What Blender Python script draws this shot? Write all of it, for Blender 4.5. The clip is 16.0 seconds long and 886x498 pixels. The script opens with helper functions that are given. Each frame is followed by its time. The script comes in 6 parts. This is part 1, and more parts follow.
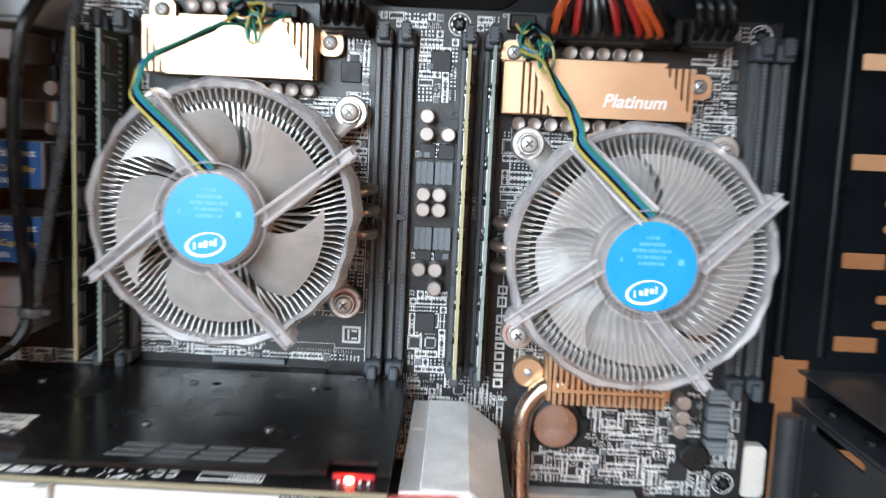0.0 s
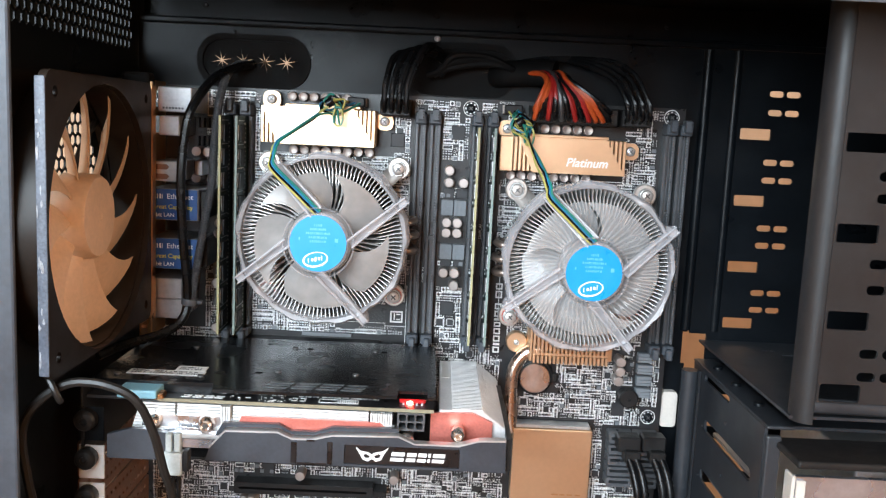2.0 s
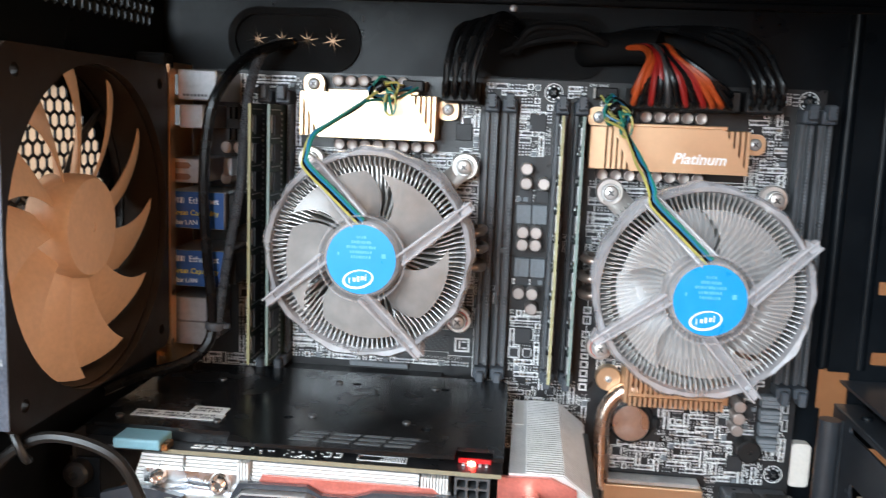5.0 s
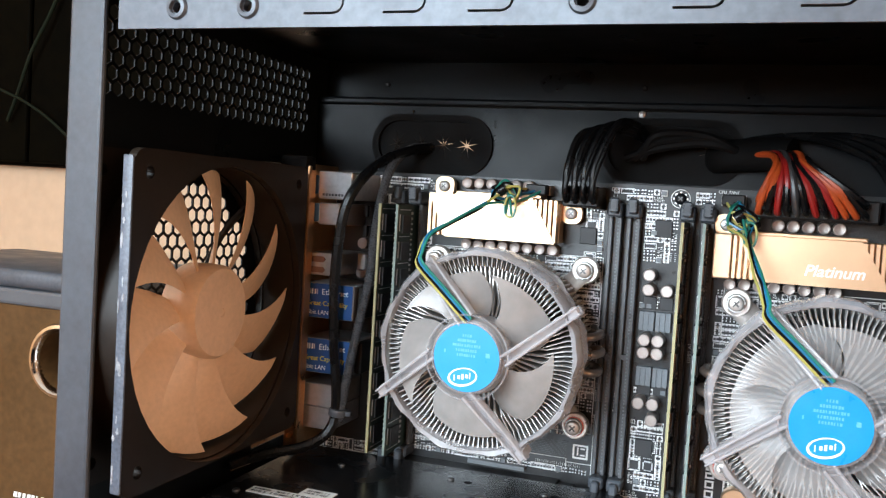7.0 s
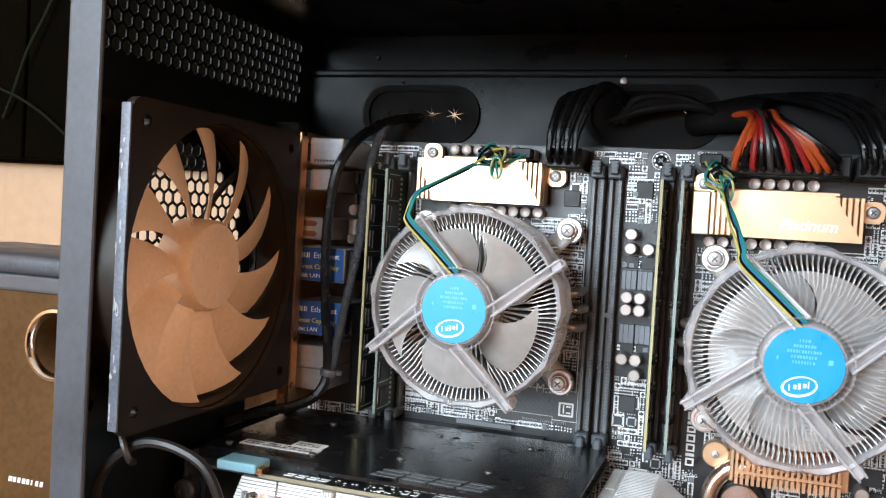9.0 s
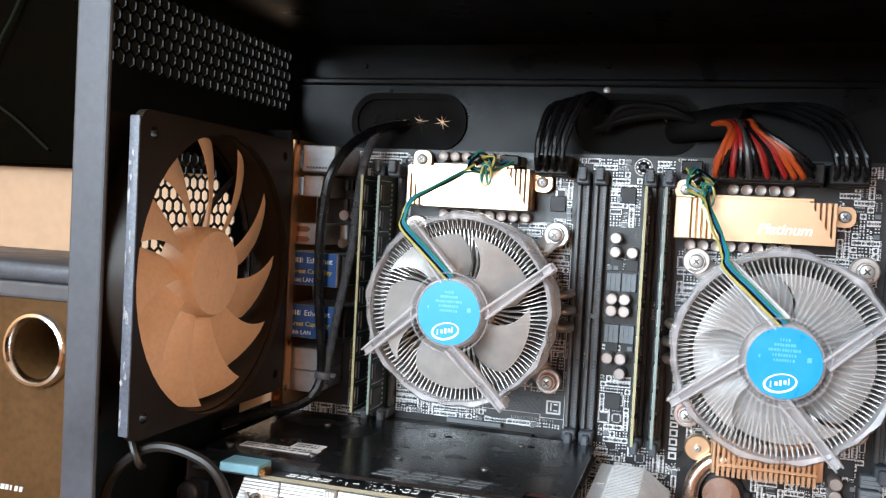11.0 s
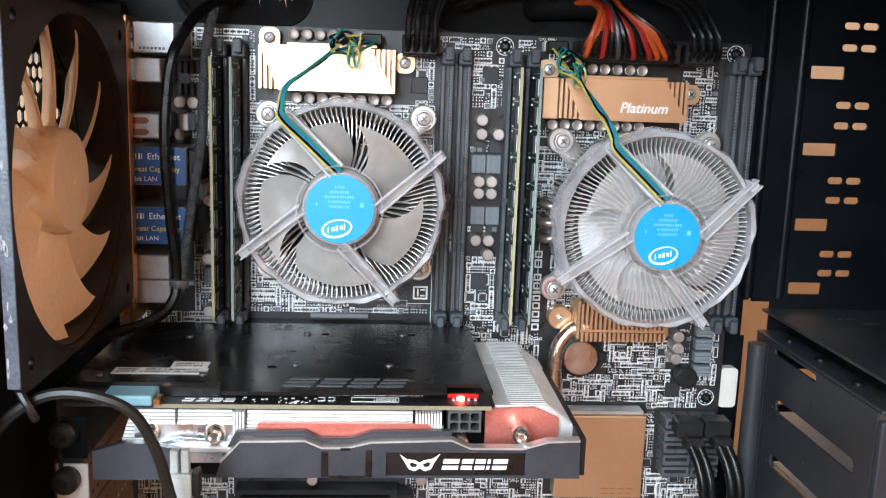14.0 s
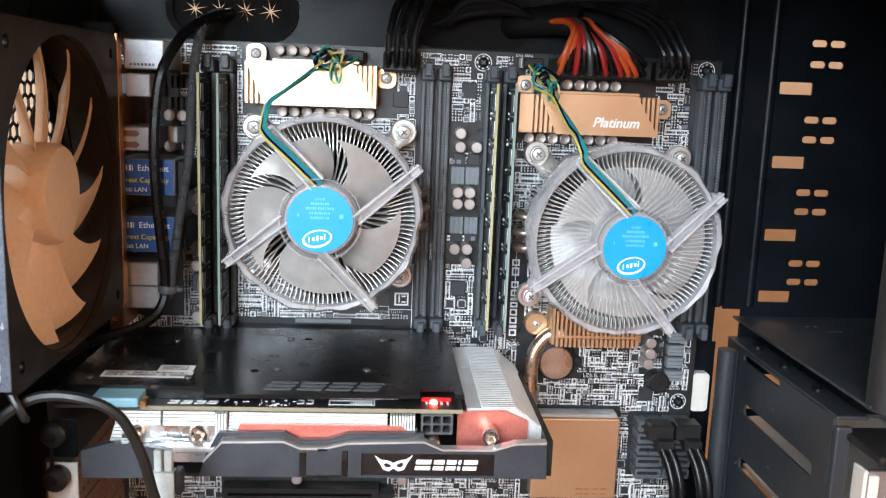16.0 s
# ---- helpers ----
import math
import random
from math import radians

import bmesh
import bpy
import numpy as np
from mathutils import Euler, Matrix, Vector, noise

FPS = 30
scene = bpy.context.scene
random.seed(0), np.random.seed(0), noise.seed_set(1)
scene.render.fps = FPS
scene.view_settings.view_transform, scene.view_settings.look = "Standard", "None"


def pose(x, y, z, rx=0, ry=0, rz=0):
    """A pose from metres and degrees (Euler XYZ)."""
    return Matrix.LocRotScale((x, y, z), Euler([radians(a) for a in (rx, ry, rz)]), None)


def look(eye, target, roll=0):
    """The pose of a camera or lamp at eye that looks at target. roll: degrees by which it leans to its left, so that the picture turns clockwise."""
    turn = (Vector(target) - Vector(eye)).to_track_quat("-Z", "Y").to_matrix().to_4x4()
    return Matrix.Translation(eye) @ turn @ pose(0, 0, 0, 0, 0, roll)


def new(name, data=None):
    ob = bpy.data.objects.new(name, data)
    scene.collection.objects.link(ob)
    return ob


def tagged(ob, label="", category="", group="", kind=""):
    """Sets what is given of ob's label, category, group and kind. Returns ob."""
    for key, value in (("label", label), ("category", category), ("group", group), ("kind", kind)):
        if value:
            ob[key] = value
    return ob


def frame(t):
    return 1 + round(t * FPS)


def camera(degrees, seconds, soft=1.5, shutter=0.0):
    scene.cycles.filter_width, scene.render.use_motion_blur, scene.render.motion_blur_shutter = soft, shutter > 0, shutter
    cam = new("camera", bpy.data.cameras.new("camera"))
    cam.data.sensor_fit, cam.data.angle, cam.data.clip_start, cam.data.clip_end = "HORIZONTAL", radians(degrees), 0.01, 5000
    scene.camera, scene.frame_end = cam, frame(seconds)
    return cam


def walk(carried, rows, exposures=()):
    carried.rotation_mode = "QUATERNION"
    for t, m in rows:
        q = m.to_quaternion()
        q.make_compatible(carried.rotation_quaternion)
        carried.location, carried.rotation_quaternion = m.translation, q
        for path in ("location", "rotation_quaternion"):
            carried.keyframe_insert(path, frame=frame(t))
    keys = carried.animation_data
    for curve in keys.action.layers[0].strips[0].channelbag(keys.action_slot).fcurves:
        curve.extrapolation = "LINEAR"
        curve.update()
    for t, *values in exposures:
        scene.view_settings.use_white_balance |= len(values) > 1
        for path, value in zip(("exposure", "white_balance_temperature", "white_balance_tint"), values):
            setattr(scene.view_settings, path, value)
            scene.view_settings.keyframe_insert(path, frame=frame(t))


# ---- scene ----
cam = camera(53.6, 16.0, soft=1.2, shutter=0.6)
METRES, EYE, TURN = 0.6, 0.4, 0.8
ROWS = [
    (0.0, 0.0, 0.0, 0.0, 0.34, -7.42, -2.59),
    (0.5, -0.004, -0.1376, 0.0153, -0.17, -7.7, -2.53),
    (1.0, -0.0422, -0.217, 0.0303, -0.45, -7.67, -2.67),
    (1.5, -0.04, -0.2661, 0.0536, -0.62, -7.82, -2.65),
    (2.0, -0.0365, -0.2907, 0.0585, -0.83, -8.11, -2.72),
    (2.5, -0.0275, -0.2981, 0.0581, -0.98, -8.31, -2.75),
    (3.0, -0.0463, -0.2606, 0.033, -1.01, -8.37, -2.72),
    (5.5, -0.0035, -0.1262, 0.0594, 10.36, -8.52, -1.97),
    (6.0, 0.022, -0.1311, 0.0642, 16.55, -5.51, -2.2),
    (6.5, 0.0458, -0.1308, 0.063, 18.42, -3.71, -2.89),
    (7.0, 0.0534, -0.1265, 0.061, 18.88, -3.06, -3.52),
    (7.5, 0.0689, -0.1236, 0.0364, 19.15, -2.72, -3.57),
    (8.0, 0.0668, -0.1192, 0.0182, 18.96, -2.2, -3.44),
    (8.5, 0.0686, -0.1308, 0.015, 18.67, -1.99, -3.36),
    (11.0, 0.0488, -0.1757, 0.0222, 15.88, -2.06, -3.01),
    (11.5, 0.0147, -0.1476, 0.0226, 10.07, -2.09, -2.99),
    (12.0, -0.0362, -0.1236, 0.0277, 3.41, -4.87, -3.08),
    (12.5, -0.0823, -0.1077, 0.0347, -0.24, -7.69, -3.04),
    (13.0, -0.1048, -0.1115, 0.0266, -2.49, -9.08, -2.7),
    (13.5, -0.1166, -0.1278, 0.0355, -4.07, -9.97, -2.16),
    (14.0, -0.1095, -0.1585, 0.0375, -4.51, -10.35, -1.89),
    (14.5, -0.1177, -0.1543, 0.0451, -4.63, -10.47, -1.86),
    (15.0, -0.1053, -0.1622, 0.0469, -4.64, -10.47, -2.01),
    (15.5, -0.0938, -0.1692, 0.0578, -4.53, -10.47, -2.03),
    (16.0, -0.0907, -0.1872, 0.0508, -4.24, -10.35, -2.12),
]
walk(cam, [(t, pose(0.2, -0.37, EYE, 0, 0, TURN) @ pose(METRES * x, METRES * y, METRES * z, 90 + pitch, roll, yaw))
           for t, x, y, z, yaw, pitch, roll in ROWS], exposures=[(0.0, -0.06), (2.0, 0.05), (3.0, 0.05), (5.8, -0.12), (6.8, 0.0), (11.0, 0.08), (12.5, -0.06), (13.5, -0.04), (14.5, 0.02), (16.0, 0.06)])

# ---- world and light ----
world = bpy.data.worlds.new("sky")
world.use_nodes = True
scene.world = world
wn = world.node_tree
sky = wn.nodes.new("ShaderNodeTexSky")
sky.sky_type, sky.sun_disc = "NISHITA", False
sky.sun_elevation, sky.sun_rotation = radians(35), radians(150)
wn.links.new(sky.outputs["Color"], wn.nodes["Background"].inputs["Color"])
wn.nodes["Background"].inputs["Strength"].default_value = 0.12

# daylight in the window behind the camera
WIN = (-1.15, 0.05, 0.36, 1.60)          # x0, x1, z0, z1
WIN_Y = -1.9
lamp_data = bpy.data.lights.new("window_daylight", "AREA")
lamp_data.shape, lamp_data.size, lamp_data.size_y = "RECTANGLE", WIN[1] - WIN[0], WIN[3] - WIN[2]
lamp_data.energy, lamp_data.color = 93.0, (0.79, 0.93, 1.04)
lamp = new("window_daylight", lamp_data)
lamp.matrix_world = look(((WIN[0] + WIN[1]) / 2, WIN_Y, (WIN[2] + WIN[3]) / 2), ((WIN[0] + WIN[1]) / 2, 0, (WIN[2] + WIN[3]) / 2))

# warm fill lamp, added at an unseen opening in the east wall
WIN2 = (-1.45, -0.25, 0.05, 1.25)         # y0, y1, z0, z1
warm_data = bpy.data.lights.new("warm_fill", "AREA")
warm_data.shape, warm_data.size, warm_data.size_y = "RECTANGLE", WIN2[1] - WIN2[0], WIN2[3] - WIN2[2]
warm_data.energy, warm_data.color = 14.0, (1.0, 0.62, 0.34)
warm = new("warm_fill", warm_data)
warm.matrix_world = look((1.69, (WIN2[0] + WIN2[1]) / 2, (WIN2[2] + WIN2[3]) / 2), (0, (WIN2[0] + WIN2[1]) / 2, (WIN2[2] + WIN2[3]) / 2))


# ---- materials ----
def mat(name, base, rough=0.5, metal=0.0, scale=60.0, vary=0.15, bump=0.0, bump_scale=400.0, coat=0.0, emit=0.0, rand=0.0, spec=0.5, rvar=0.08):
    """Principled material: base colour varied at two scales, roughness broken up, fine bump."""
    m = bpy.data.materials.new(name)
    m.use_nodes = True
    nt = m.node_tree
    b = nt.nodes["Principled BSDF"]
    co = nt.nodes.new("ShaderNodeTexCoord")
    n1 = nt.nodes.new("ShaderNodeTexNoise")
    n2 = nt.nodes.new("ShaderNodeTexNoise")
    n1.inputs["Scale"].default_value, n1.inputs["Detail"].default_value = scale, 3
    n2.inputs["Scale"].default_value, n2.inputs["Detail"].default_value = scale * 9, 2
    for n in (n1, n2):
        nt.links.new(co.outputs["Object"], n.inputs["Vector"])
    add = nt.nodes.new("ShaderNodeMath")
    add.operation = "ADD"
    nt.links.new(n1.outputs["Fac"], add.inputs[0])
    nt.links.new(n2.outputs["Fac"], add.inputs[1])
    ramp = nt.nodes.new("ShaderNodeMapRange")
    ramp.inputs["From Min"].default_value, ramp.inputs["From Max"].default_value = 0.6, 1.4
    ramp.inputs["To Min"].default_value, ramp.inputs["To Max"].default_value = 1 - vary, 1 + vary
    nt.links.new(add.outputs[0], ramp.inputs["Value"])
    value = ramp.outputs["Result"]
    if rand:
        oi = nt.nodes.new("ShaderNodeObjectInfo")
        rr = nt.nodes.new("ShaderNodeMapRange")
        rr.inputs["To Min"].default_value, rr.inputs["To Max"].default_value = 1 - rand, 1 + rand
        nt.links.new(oi.outputs["Random"], rr.inputs["Value"])
        mu = nt.nodes.new("ShaderNodeMath")
        mu.operation = "MULTIPLY"
        nt.links.new(value, mu.inputs[0])
        nt.links.new(rr.outputs["Result"], mu.inputs[1])
        value = mu.outputs[0]
    mix = nt.nodes.new("ShaderNodeVectorMath")
    mix.operation = "SCALE"
    mix.inputs[0].default_value = base
    nt.links.new(value, mix.inputs["Scale"])
    nt.links.new(mix.outputs[0], b.inputs["Base Color"])
    rmap = nt.nodes.new("ShaderNodeMapRange")
    rmap.inputs["From Min"].default_value, rmap.inputs["From Max"].default_value = 0.3, 0.7
    rmap.inputs["To Min"].default_value, rmap.inputs["To Max"].default_value = max(0.03, rough - rvar), min(1, rough + rvar)
    nt.links.new(n1.outputs["Fac"], rmap.inputs["Value"])
    nt.links.new(rmap.outputs["Result"], b.inputs["Roughness"])
    b.inputs["Metallic"].default_value = metal
    b.inputs["Specular IOR Level"].default_value = spec
    b.inputs["Coat Weight"].default_value = coat
    if bump:
        n3 = nt.nodes.new("ShaderNodeTexNoise")
        n3.inputs["Scale"].default_value, n3.inputs["Detail"].default_value = bump_scale, 4
        nt.links.new(co.outputs["Object"], n3.inputs["Vector"])
        bp = nt.nodes.new("ShaderNodeBump")
        bp.inputs["Strength"].default_value, bp.inputs["Distance"].default_value = bump, 0.0006
        nt.links.new(n3.outputs["Fac"], bp.inputs["Height"])
        nt.links.new(bp.outputs["Normal"], b.inputs["Normal"])
    if emit:
        b.inputs["Emission Color"].default_value = (*base, 1)
        b.inputs["Emission Strength"].default_value = emit
    return m


def clear_plastic(name, tint, haze, rough):
    """Clear moulded plastic: mostly see-through, with a hazy glossy skin."""
    m = bpy.data.materials.new(name)
    m.use_nodes = True
    nt = m.node_tree
    b = nt.nodes["Principled BSDF"]
    b.inputs["Base Color"].default_value, b.inputs["Roughness"].default_value = (*tint, 1), rough
    co = nt.nodes.new("ShaderNodeTexCoord")
    n = nt.nodes.new("ShaderNodeTexNoise")
    n.inputs["Scale"].default_value, n.inputs["Detail"].default_value = 120, 4
    nt.links.new(co.outputs["Object"], n.inputs["Vector"])
    r = nt.nodes.new("ShaderNodeMapRange")
    r.inputs["From Min"].default_value, r.inputs["From Max"].default_value = 0.3, 0.7
    r.inputs["To Min"].default_value, r.inputs["To Max"].default_value = haze - 0.08, haze + 0.08
    nt.links.new(n.outputs["Fac"], r.inputs["Value"])
    tr = nt.nodes.new("ShaderNodeBsdfTransparent")
    mx = nt.nodes.new("ShaderNodeMixShader")
    nt.links.new(r.outputs["Result"], mx.inputs["Fac"])
    nt.links.new(tr.outputs[0], mx.inputs[1])
    nt.links.new(b.outputs[0], mx.inputs[2])
    nt.links.new(mx.outputs[0], nt.nodes["Material Output"].inputs["Surface"])
    return m


STEEL_BLACK = mat("black_painted_steel", (0.0042, 0.0054, 0.0070), 0.34, 0.0, 30, 0.25, 0.08, 3500, spec=0.16)
STEEL_GREY = mat("textured_black_steel", (0.017, 0.0165, 0.0175), 0.44, 0.0, 30, 0.2, 0.10, 4000, spec=0.34)
STEEL_EDGE = mat("worn_grey_painted_steel", (0.070, 0.080, 0.097), 0.40, 0.2, 40, 0.3, 0.08, 4000)
STEEL_RAW = mat("bare_zinc_steel", (0.62, 0.62, 0.62), 0.38, 0.75, 50, 0.12, 0.1, 900)
PORT_STEEL = mat("dull_port_shell_steel", (0.44, 0.44, 0.45), 0.36, 0.7, 50, 0.15, 0.06, 1200)
BADGE_BLACK = mat("dark_badge_plastic", (0.010, 0.0075, 0.0075), 0.3, 0.0, 90, 0.2)
CELL = mat("polished_coin_cell_steel", (0.70, 0.65, 0.64), 0.30, 1.0, 60, 0.10, 0.03, 900)
PIPE_END = mat("copper_toned_nickel", (0.86, 0.77, 0.72), 0.24, 0.95, 80, 0.12)
FOOT_STEEL = mat("warm_plated_spring_steel", (0.66, 0.61, 0.57), 0.34, 0.65, 80, 0.12)
LOOP_BRONZE = mat("bronze_toned_fin_metal", (0.30, 0.235, 0.20), 0.32, 0.85, 80, 0.2)
NICKEL = mat("polished_nickel", (0.78, 0.76, 0.74), 0.16, 1.0, 80, 0.08)
ALUMINIUM = mat("milled_aluminium", (0.80, 0.80, 0.81), 0.30, 1.0, 120, 0.08, 0.1, 1500)
GOLD = mat("champagne_anodised_aluminium", (0.76, 0.52, 0.33), 0.36, 0.88, 40, 0.04, 0.05, 3000, rvar=0.03)
FIN_ALU = mat("scattering_aluminium_fins", (0.62, 0.60, 0.58), 0.40, 0.45, 120, 0.12)
FIN_TIP = mat("satin_fin_tips", (0.42, 0.415, 0.41), 0.5, 0.4, 120, 0.12)
PIPE_NICKEL = mat("brown_tinted_nickel", (0.72, 0.55, 0.45), 0.26, 0.95, 90, 0.15)
BRASS = mat("tarnished_brass_shield", (0.70, 0.40, 0.20), 0.35, 1.0, 90, 0.15)
PCB = mat("black_solder_mask", (0.019, 0.019, 0.020), 0.34, 0.0, 150, 0.4, 0.2, 900, spec=0.45)
PCB_EDGE = mat("pale_fibreglass_edge", (0.40, 0.37, 0.20), 0.6, 0.0, 200, 0.15)
PCB_EDGE_GREY = mat("grey_green_fibreglass_edge", (0.22, 0.28, 0.25), 0.55, 0.0, 200, 0.15)
CARD_EDGE = mat("brownish_fibreglass_edge", (0.24, 0.21, 0.14), 0.6, 0.0, 200, 0.15)
RAM_PCB = mat("dark_green_solder_mask", (0.014, 0.035, 0.026), 0.4, 0.0, 150, 0.25)
SILK = mat("white_silkscreen_ink", (0.88, 0.88, 0.86), 0.7, 0.0, 300, 0.10)
CHIP = mat("black_epoxy_chip", (0.022, 0.022, 0.024), 0.5, 0.0, 200, 0.25, 0.15, 1500)
SOLDER = mat("tinned_solder", (0.70, 0.71, 0.72), 0.35, 0.55, 200, 0.15)
SMD_TAN = mat("ceramic_capacitor_body", (0.22, 0.17, 0.13), 0.5, 0.0, 300, 0.3)
CHOKE = mat("grey_ferrite_choke", (0.17, 0.185, 0.20), 0.5, 0.1, 90, 0.2, 0.2, 1200)
CAN_TOP = mat("capacitor_can_aluminium", (0.45, 0.39, 0.36), 0.45, 0.60, 150, 0.10, 0.05, rand=0.15)
PLASTIC_BLACK = mat("matte_black_plastic", (0.014, 0.013, 0.013), 0.42, 0.0, 80, 0.2, 0.15, 1500, spec=0.28)
PLASTIC_GREY = mat("dark_grey_plastic", (0.075, 0.08, 0.09), 0.42, 0.0, 80, 0.15, 0.15, 1200)
SLOT_GREY = mat("dark_grey_slot_plastic", (0.078, 0.081, 0.087), 0.34, 0.0, 90, 0.25, 0.1, 1800)
LATCH_GREY = mat("blue_grey_latch_plastic", (0.062, 0.070, 0.082), 0.40, 0.0, 90, 0.2, 0.1, 1800)
PLASTIC_WHITE = mat("ivory_nylon", (0.66, 0.60, 0.54), 0.45, 0.0, 80, 0.08)
DRIVE_ZINC = mat("satin_drive_steel", (0.66, 0.69, 0.76), 0.27, 0.85, 40, 0.10, 0.03, 600)
PLUG_GREY = mat("pale_grey_nylon", (0.40, 0.44, 0.44), 0.45, 0.0, 80, 0.15)
PLUG_BLUE = mat("light_blue_plastic_cap", (0.22, 0.45, 0.55), 0.5, 0.0, 80, 0.1)
BACKPLATE = mat("satin_black_backplate", (0.0065, 0.0072, 0.0082), 0.24, 0.0, 40, 0.25, 0.05, 3000)
LOGO_GREY = mat("grey_printed_mark", (0.085, 0.09, 0.095), 0.35, 0.0, 90, 0.1)
SHROUD_GREY = mat("slate_grey_shroud_plastic", (0.034, 0.038, 0.047), 0.40, 0.0, 60, 0.18, 0.08, 3000)
RED_PLATE = mat("red_tinted_metal_plate", (0.64, 0.19, 0.15), 0.36, 0.5, 90, 0.18)
FIN_PALE = mat("pale_aluminium_fins", (0.88, 0.88, 0.87), 0.42, 0.35, 120, 0.06)
BLUE_LABEL = mat("cyan_blue_paper_label", (0.006, 0.297, 0.651), 0.35, 0.0, 150, 0.05)
LABEL_PALE = mat("pale_blue_print", (0.12, 0.46, 0.78), 0.4, 0.0, 150, 0.05)
LABEL_WHITE = mat("white_print", (0.86, 0.87, 0.88), 0.45, 0.0, 150, 0.05)
PAPER = mat("white_paper_sticker", (0.72, 0.72, 0.70), 0.6, 0.0, 150, 0.06)
INK = mat("dark_ink", (0.03, 0.03, 0.035), 0.6, 0.0, 150, 0.1)
NAVY = mat("navy_blue_sticker", (0.012, 0.075, 0.26), 0.35, 0.0, 100, 0.12)
YELLOW_INK = mat("yellow_print", (0.80, 0.62, 0.04), 0.5, 0.0, 150, 0.06)
RED_DARK = mat("glowing_red_light_guide", (0.35, 0.010, 0.012), 0.3, 0.0, 150, 0.1, emit=0.22)
RED_WASHER = mat("red_fibre_washer", (0.62, 0.14, 0.10), 0.5, 0.0, 150, 0.1)
CLEAR = clear_plastic("clear_shroud_plastic", (0.62, 0.60, 0.62), 0.42, 0.2)
CLEAR_HUB = clear_plastic("clear_hub_plastic", (0.60, 0.58, 0.60), 0.26, 0.16)
CLEAR_ARM = clear_plastic("clear_arm_plastic", (0.66, 0.64, 0.66), 0.50, 0.2)
CLEAR_BLADE = clear_plastic("smoky_clear_blade_plastic", (0.40, 0.37, 0.35), 0.60, 0.2)
CLEAR_THIN = clear_plastic("thin_clear_blade_plastic", (0.52, 0.50, 0.49), 0.34, 0.22)
# lighter version of the case steel; on the bay floor it stands for light
CAGE_GREY = mat("lightened_cage_steel", (0.026, 0.029, 0.034), 0.38, 0.0, 30, 0.2, 0.10, 4000, spec=0.45)
END_ALU = mat("brushed_end_block_aluminium", (0.80, 0.80, 0.80), 0.38, 0.55, 120, 0.12, 0.05)
PILLAR_GREY = mat("grey_blue_pillar_paint", (0.050, 0.057, 0.070), 0.42, 0.15, 40, 0.2, 0.06, 4000)
SILVER_PRINT = mat("silver_printed_lettering", (0.90, 0.90, 0.90), 0.5, 0.5, 150, 0.05)
LEAF_DIM = mat("dim_green_stem", (0.005, 0.007, 0.003), 0.8, 0.0, 60, 0.3, spec=0.1)
FAN_TAN = mat("beige_fan_plastic", (0.72, 0.49, 0.33), 0.42, 0.0, 50, 0.10, 0.08, 900)
FAN_BROWN = mat("dark_brown_fan_frame", (0.013, 0.0085, 0.006), 0.44, 0.0, 60, 0.25, 0.08, 2500, spec=0.24)
SCUFF = mat("chalky_scuffed_plastic", (0.30, 0.32, 0.35), 0.7, 0.0, 200, 0.4)
FAN_EDGE = mat("dusty_grey_fan_rim", (0.085, 0.103, 0.135), 0.45, 0.0, 90, 0.5, 0.3, 700)
RUBBER = mat("black_rubber", (0.0055, 0.005, 0.005), 0.65, 0.0, 80, 0.2, 0.2, 900, spec=0.12)
WIRE_BLACK = mat("black_wire_sheath", (0.005, 0.005, 0.0055), 0.26, 0.0, 90, 0.2, spec=0.26)
WIRE_RED = mat("red_wire_sheath", (0.29, 0.012, 0.010), 0.38, 0.0, 90, 0.2)
WIRE_ORANGE = mat("orange_wire_sheath", (0.44, 0.066, 0.013), 0.38, 0.0, 90, 0.2)
WIRE_GREY = mat("grey_wire_sheath", (0.048, 0.044, 0.044), 0.35, 0.0, 90, 0.15)
WIRE_YELLOW = mat("yellow_wire_sheath", (0.46, 0.41, 0.11), 0.35, 0.0, 90, 0.15)
WIRE_GREEN = mat("green_wire_sheath", (0.02, 0.20, 0.15), 0.35, 0.0, 90, 0.15)
WIRE_BLUE = mat("blue_wire_sheath", (0.02, 0.17, 0.32), 0.35, 0.0, 90, 0.15)
BRAID = mat("black_nylon_braid", (0.06, 0.062, 0.068), 0.5, 0.0, 900, 0.8, 0.8, 1800)
LED_RED = mat("lit_red_led", (1.0, 0.06, 0.04), 0.4, 0.0, 100, 0.02, emit=60.0)
TAB_WHITE = mat("pale_plated_steel_tab", (0.72, 0.70, 0.68), 0.45, 0.2, 60, 0.08)
VENT_BROWN = mat("brown_slot_cover_steel", (0.20, 0.105, 0.068), 0.42, 0.2, 60, 0.2, 0.2, 900)
WALL_TAN = mat("warm_tan_plaster", (0.68, 0.40, 0.19), 0.8, 0.0, 8, 0.08, 0.3, 60)
WALL_NORTH = mat("pinkish_tan_plaster", (0.46, 0.31, 0.20), 0.8, 0.0, 8, 0.08, 0.3, 60)
SCREW_DARK = mat("blackened_steel_screw", (0.10, 0.10, 0.10), 0.35, 0.7, 80, 0.2)
LOOP_GREY = mat("dark_grey_cable_sheath", (0.013, 0.0115, 0.0105), 0.36, 0.0, 90, 0.2, spec=0.32)
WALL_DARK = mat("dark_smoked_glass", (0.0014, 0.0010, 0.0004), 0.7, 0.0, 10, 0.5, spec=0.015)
DESK = mat("brown_desk_wood", (0.26, 0.14, 0.07), 0.45, 0.0, 12, 0.25, 0.2, 80)
SPEAKER_WOOD = mat("dark_walnut_veneer", (0.080, 0.040, 0.014), 0.5, 0.0, 18, 0.25, 0.12, 400, spec=0.16)
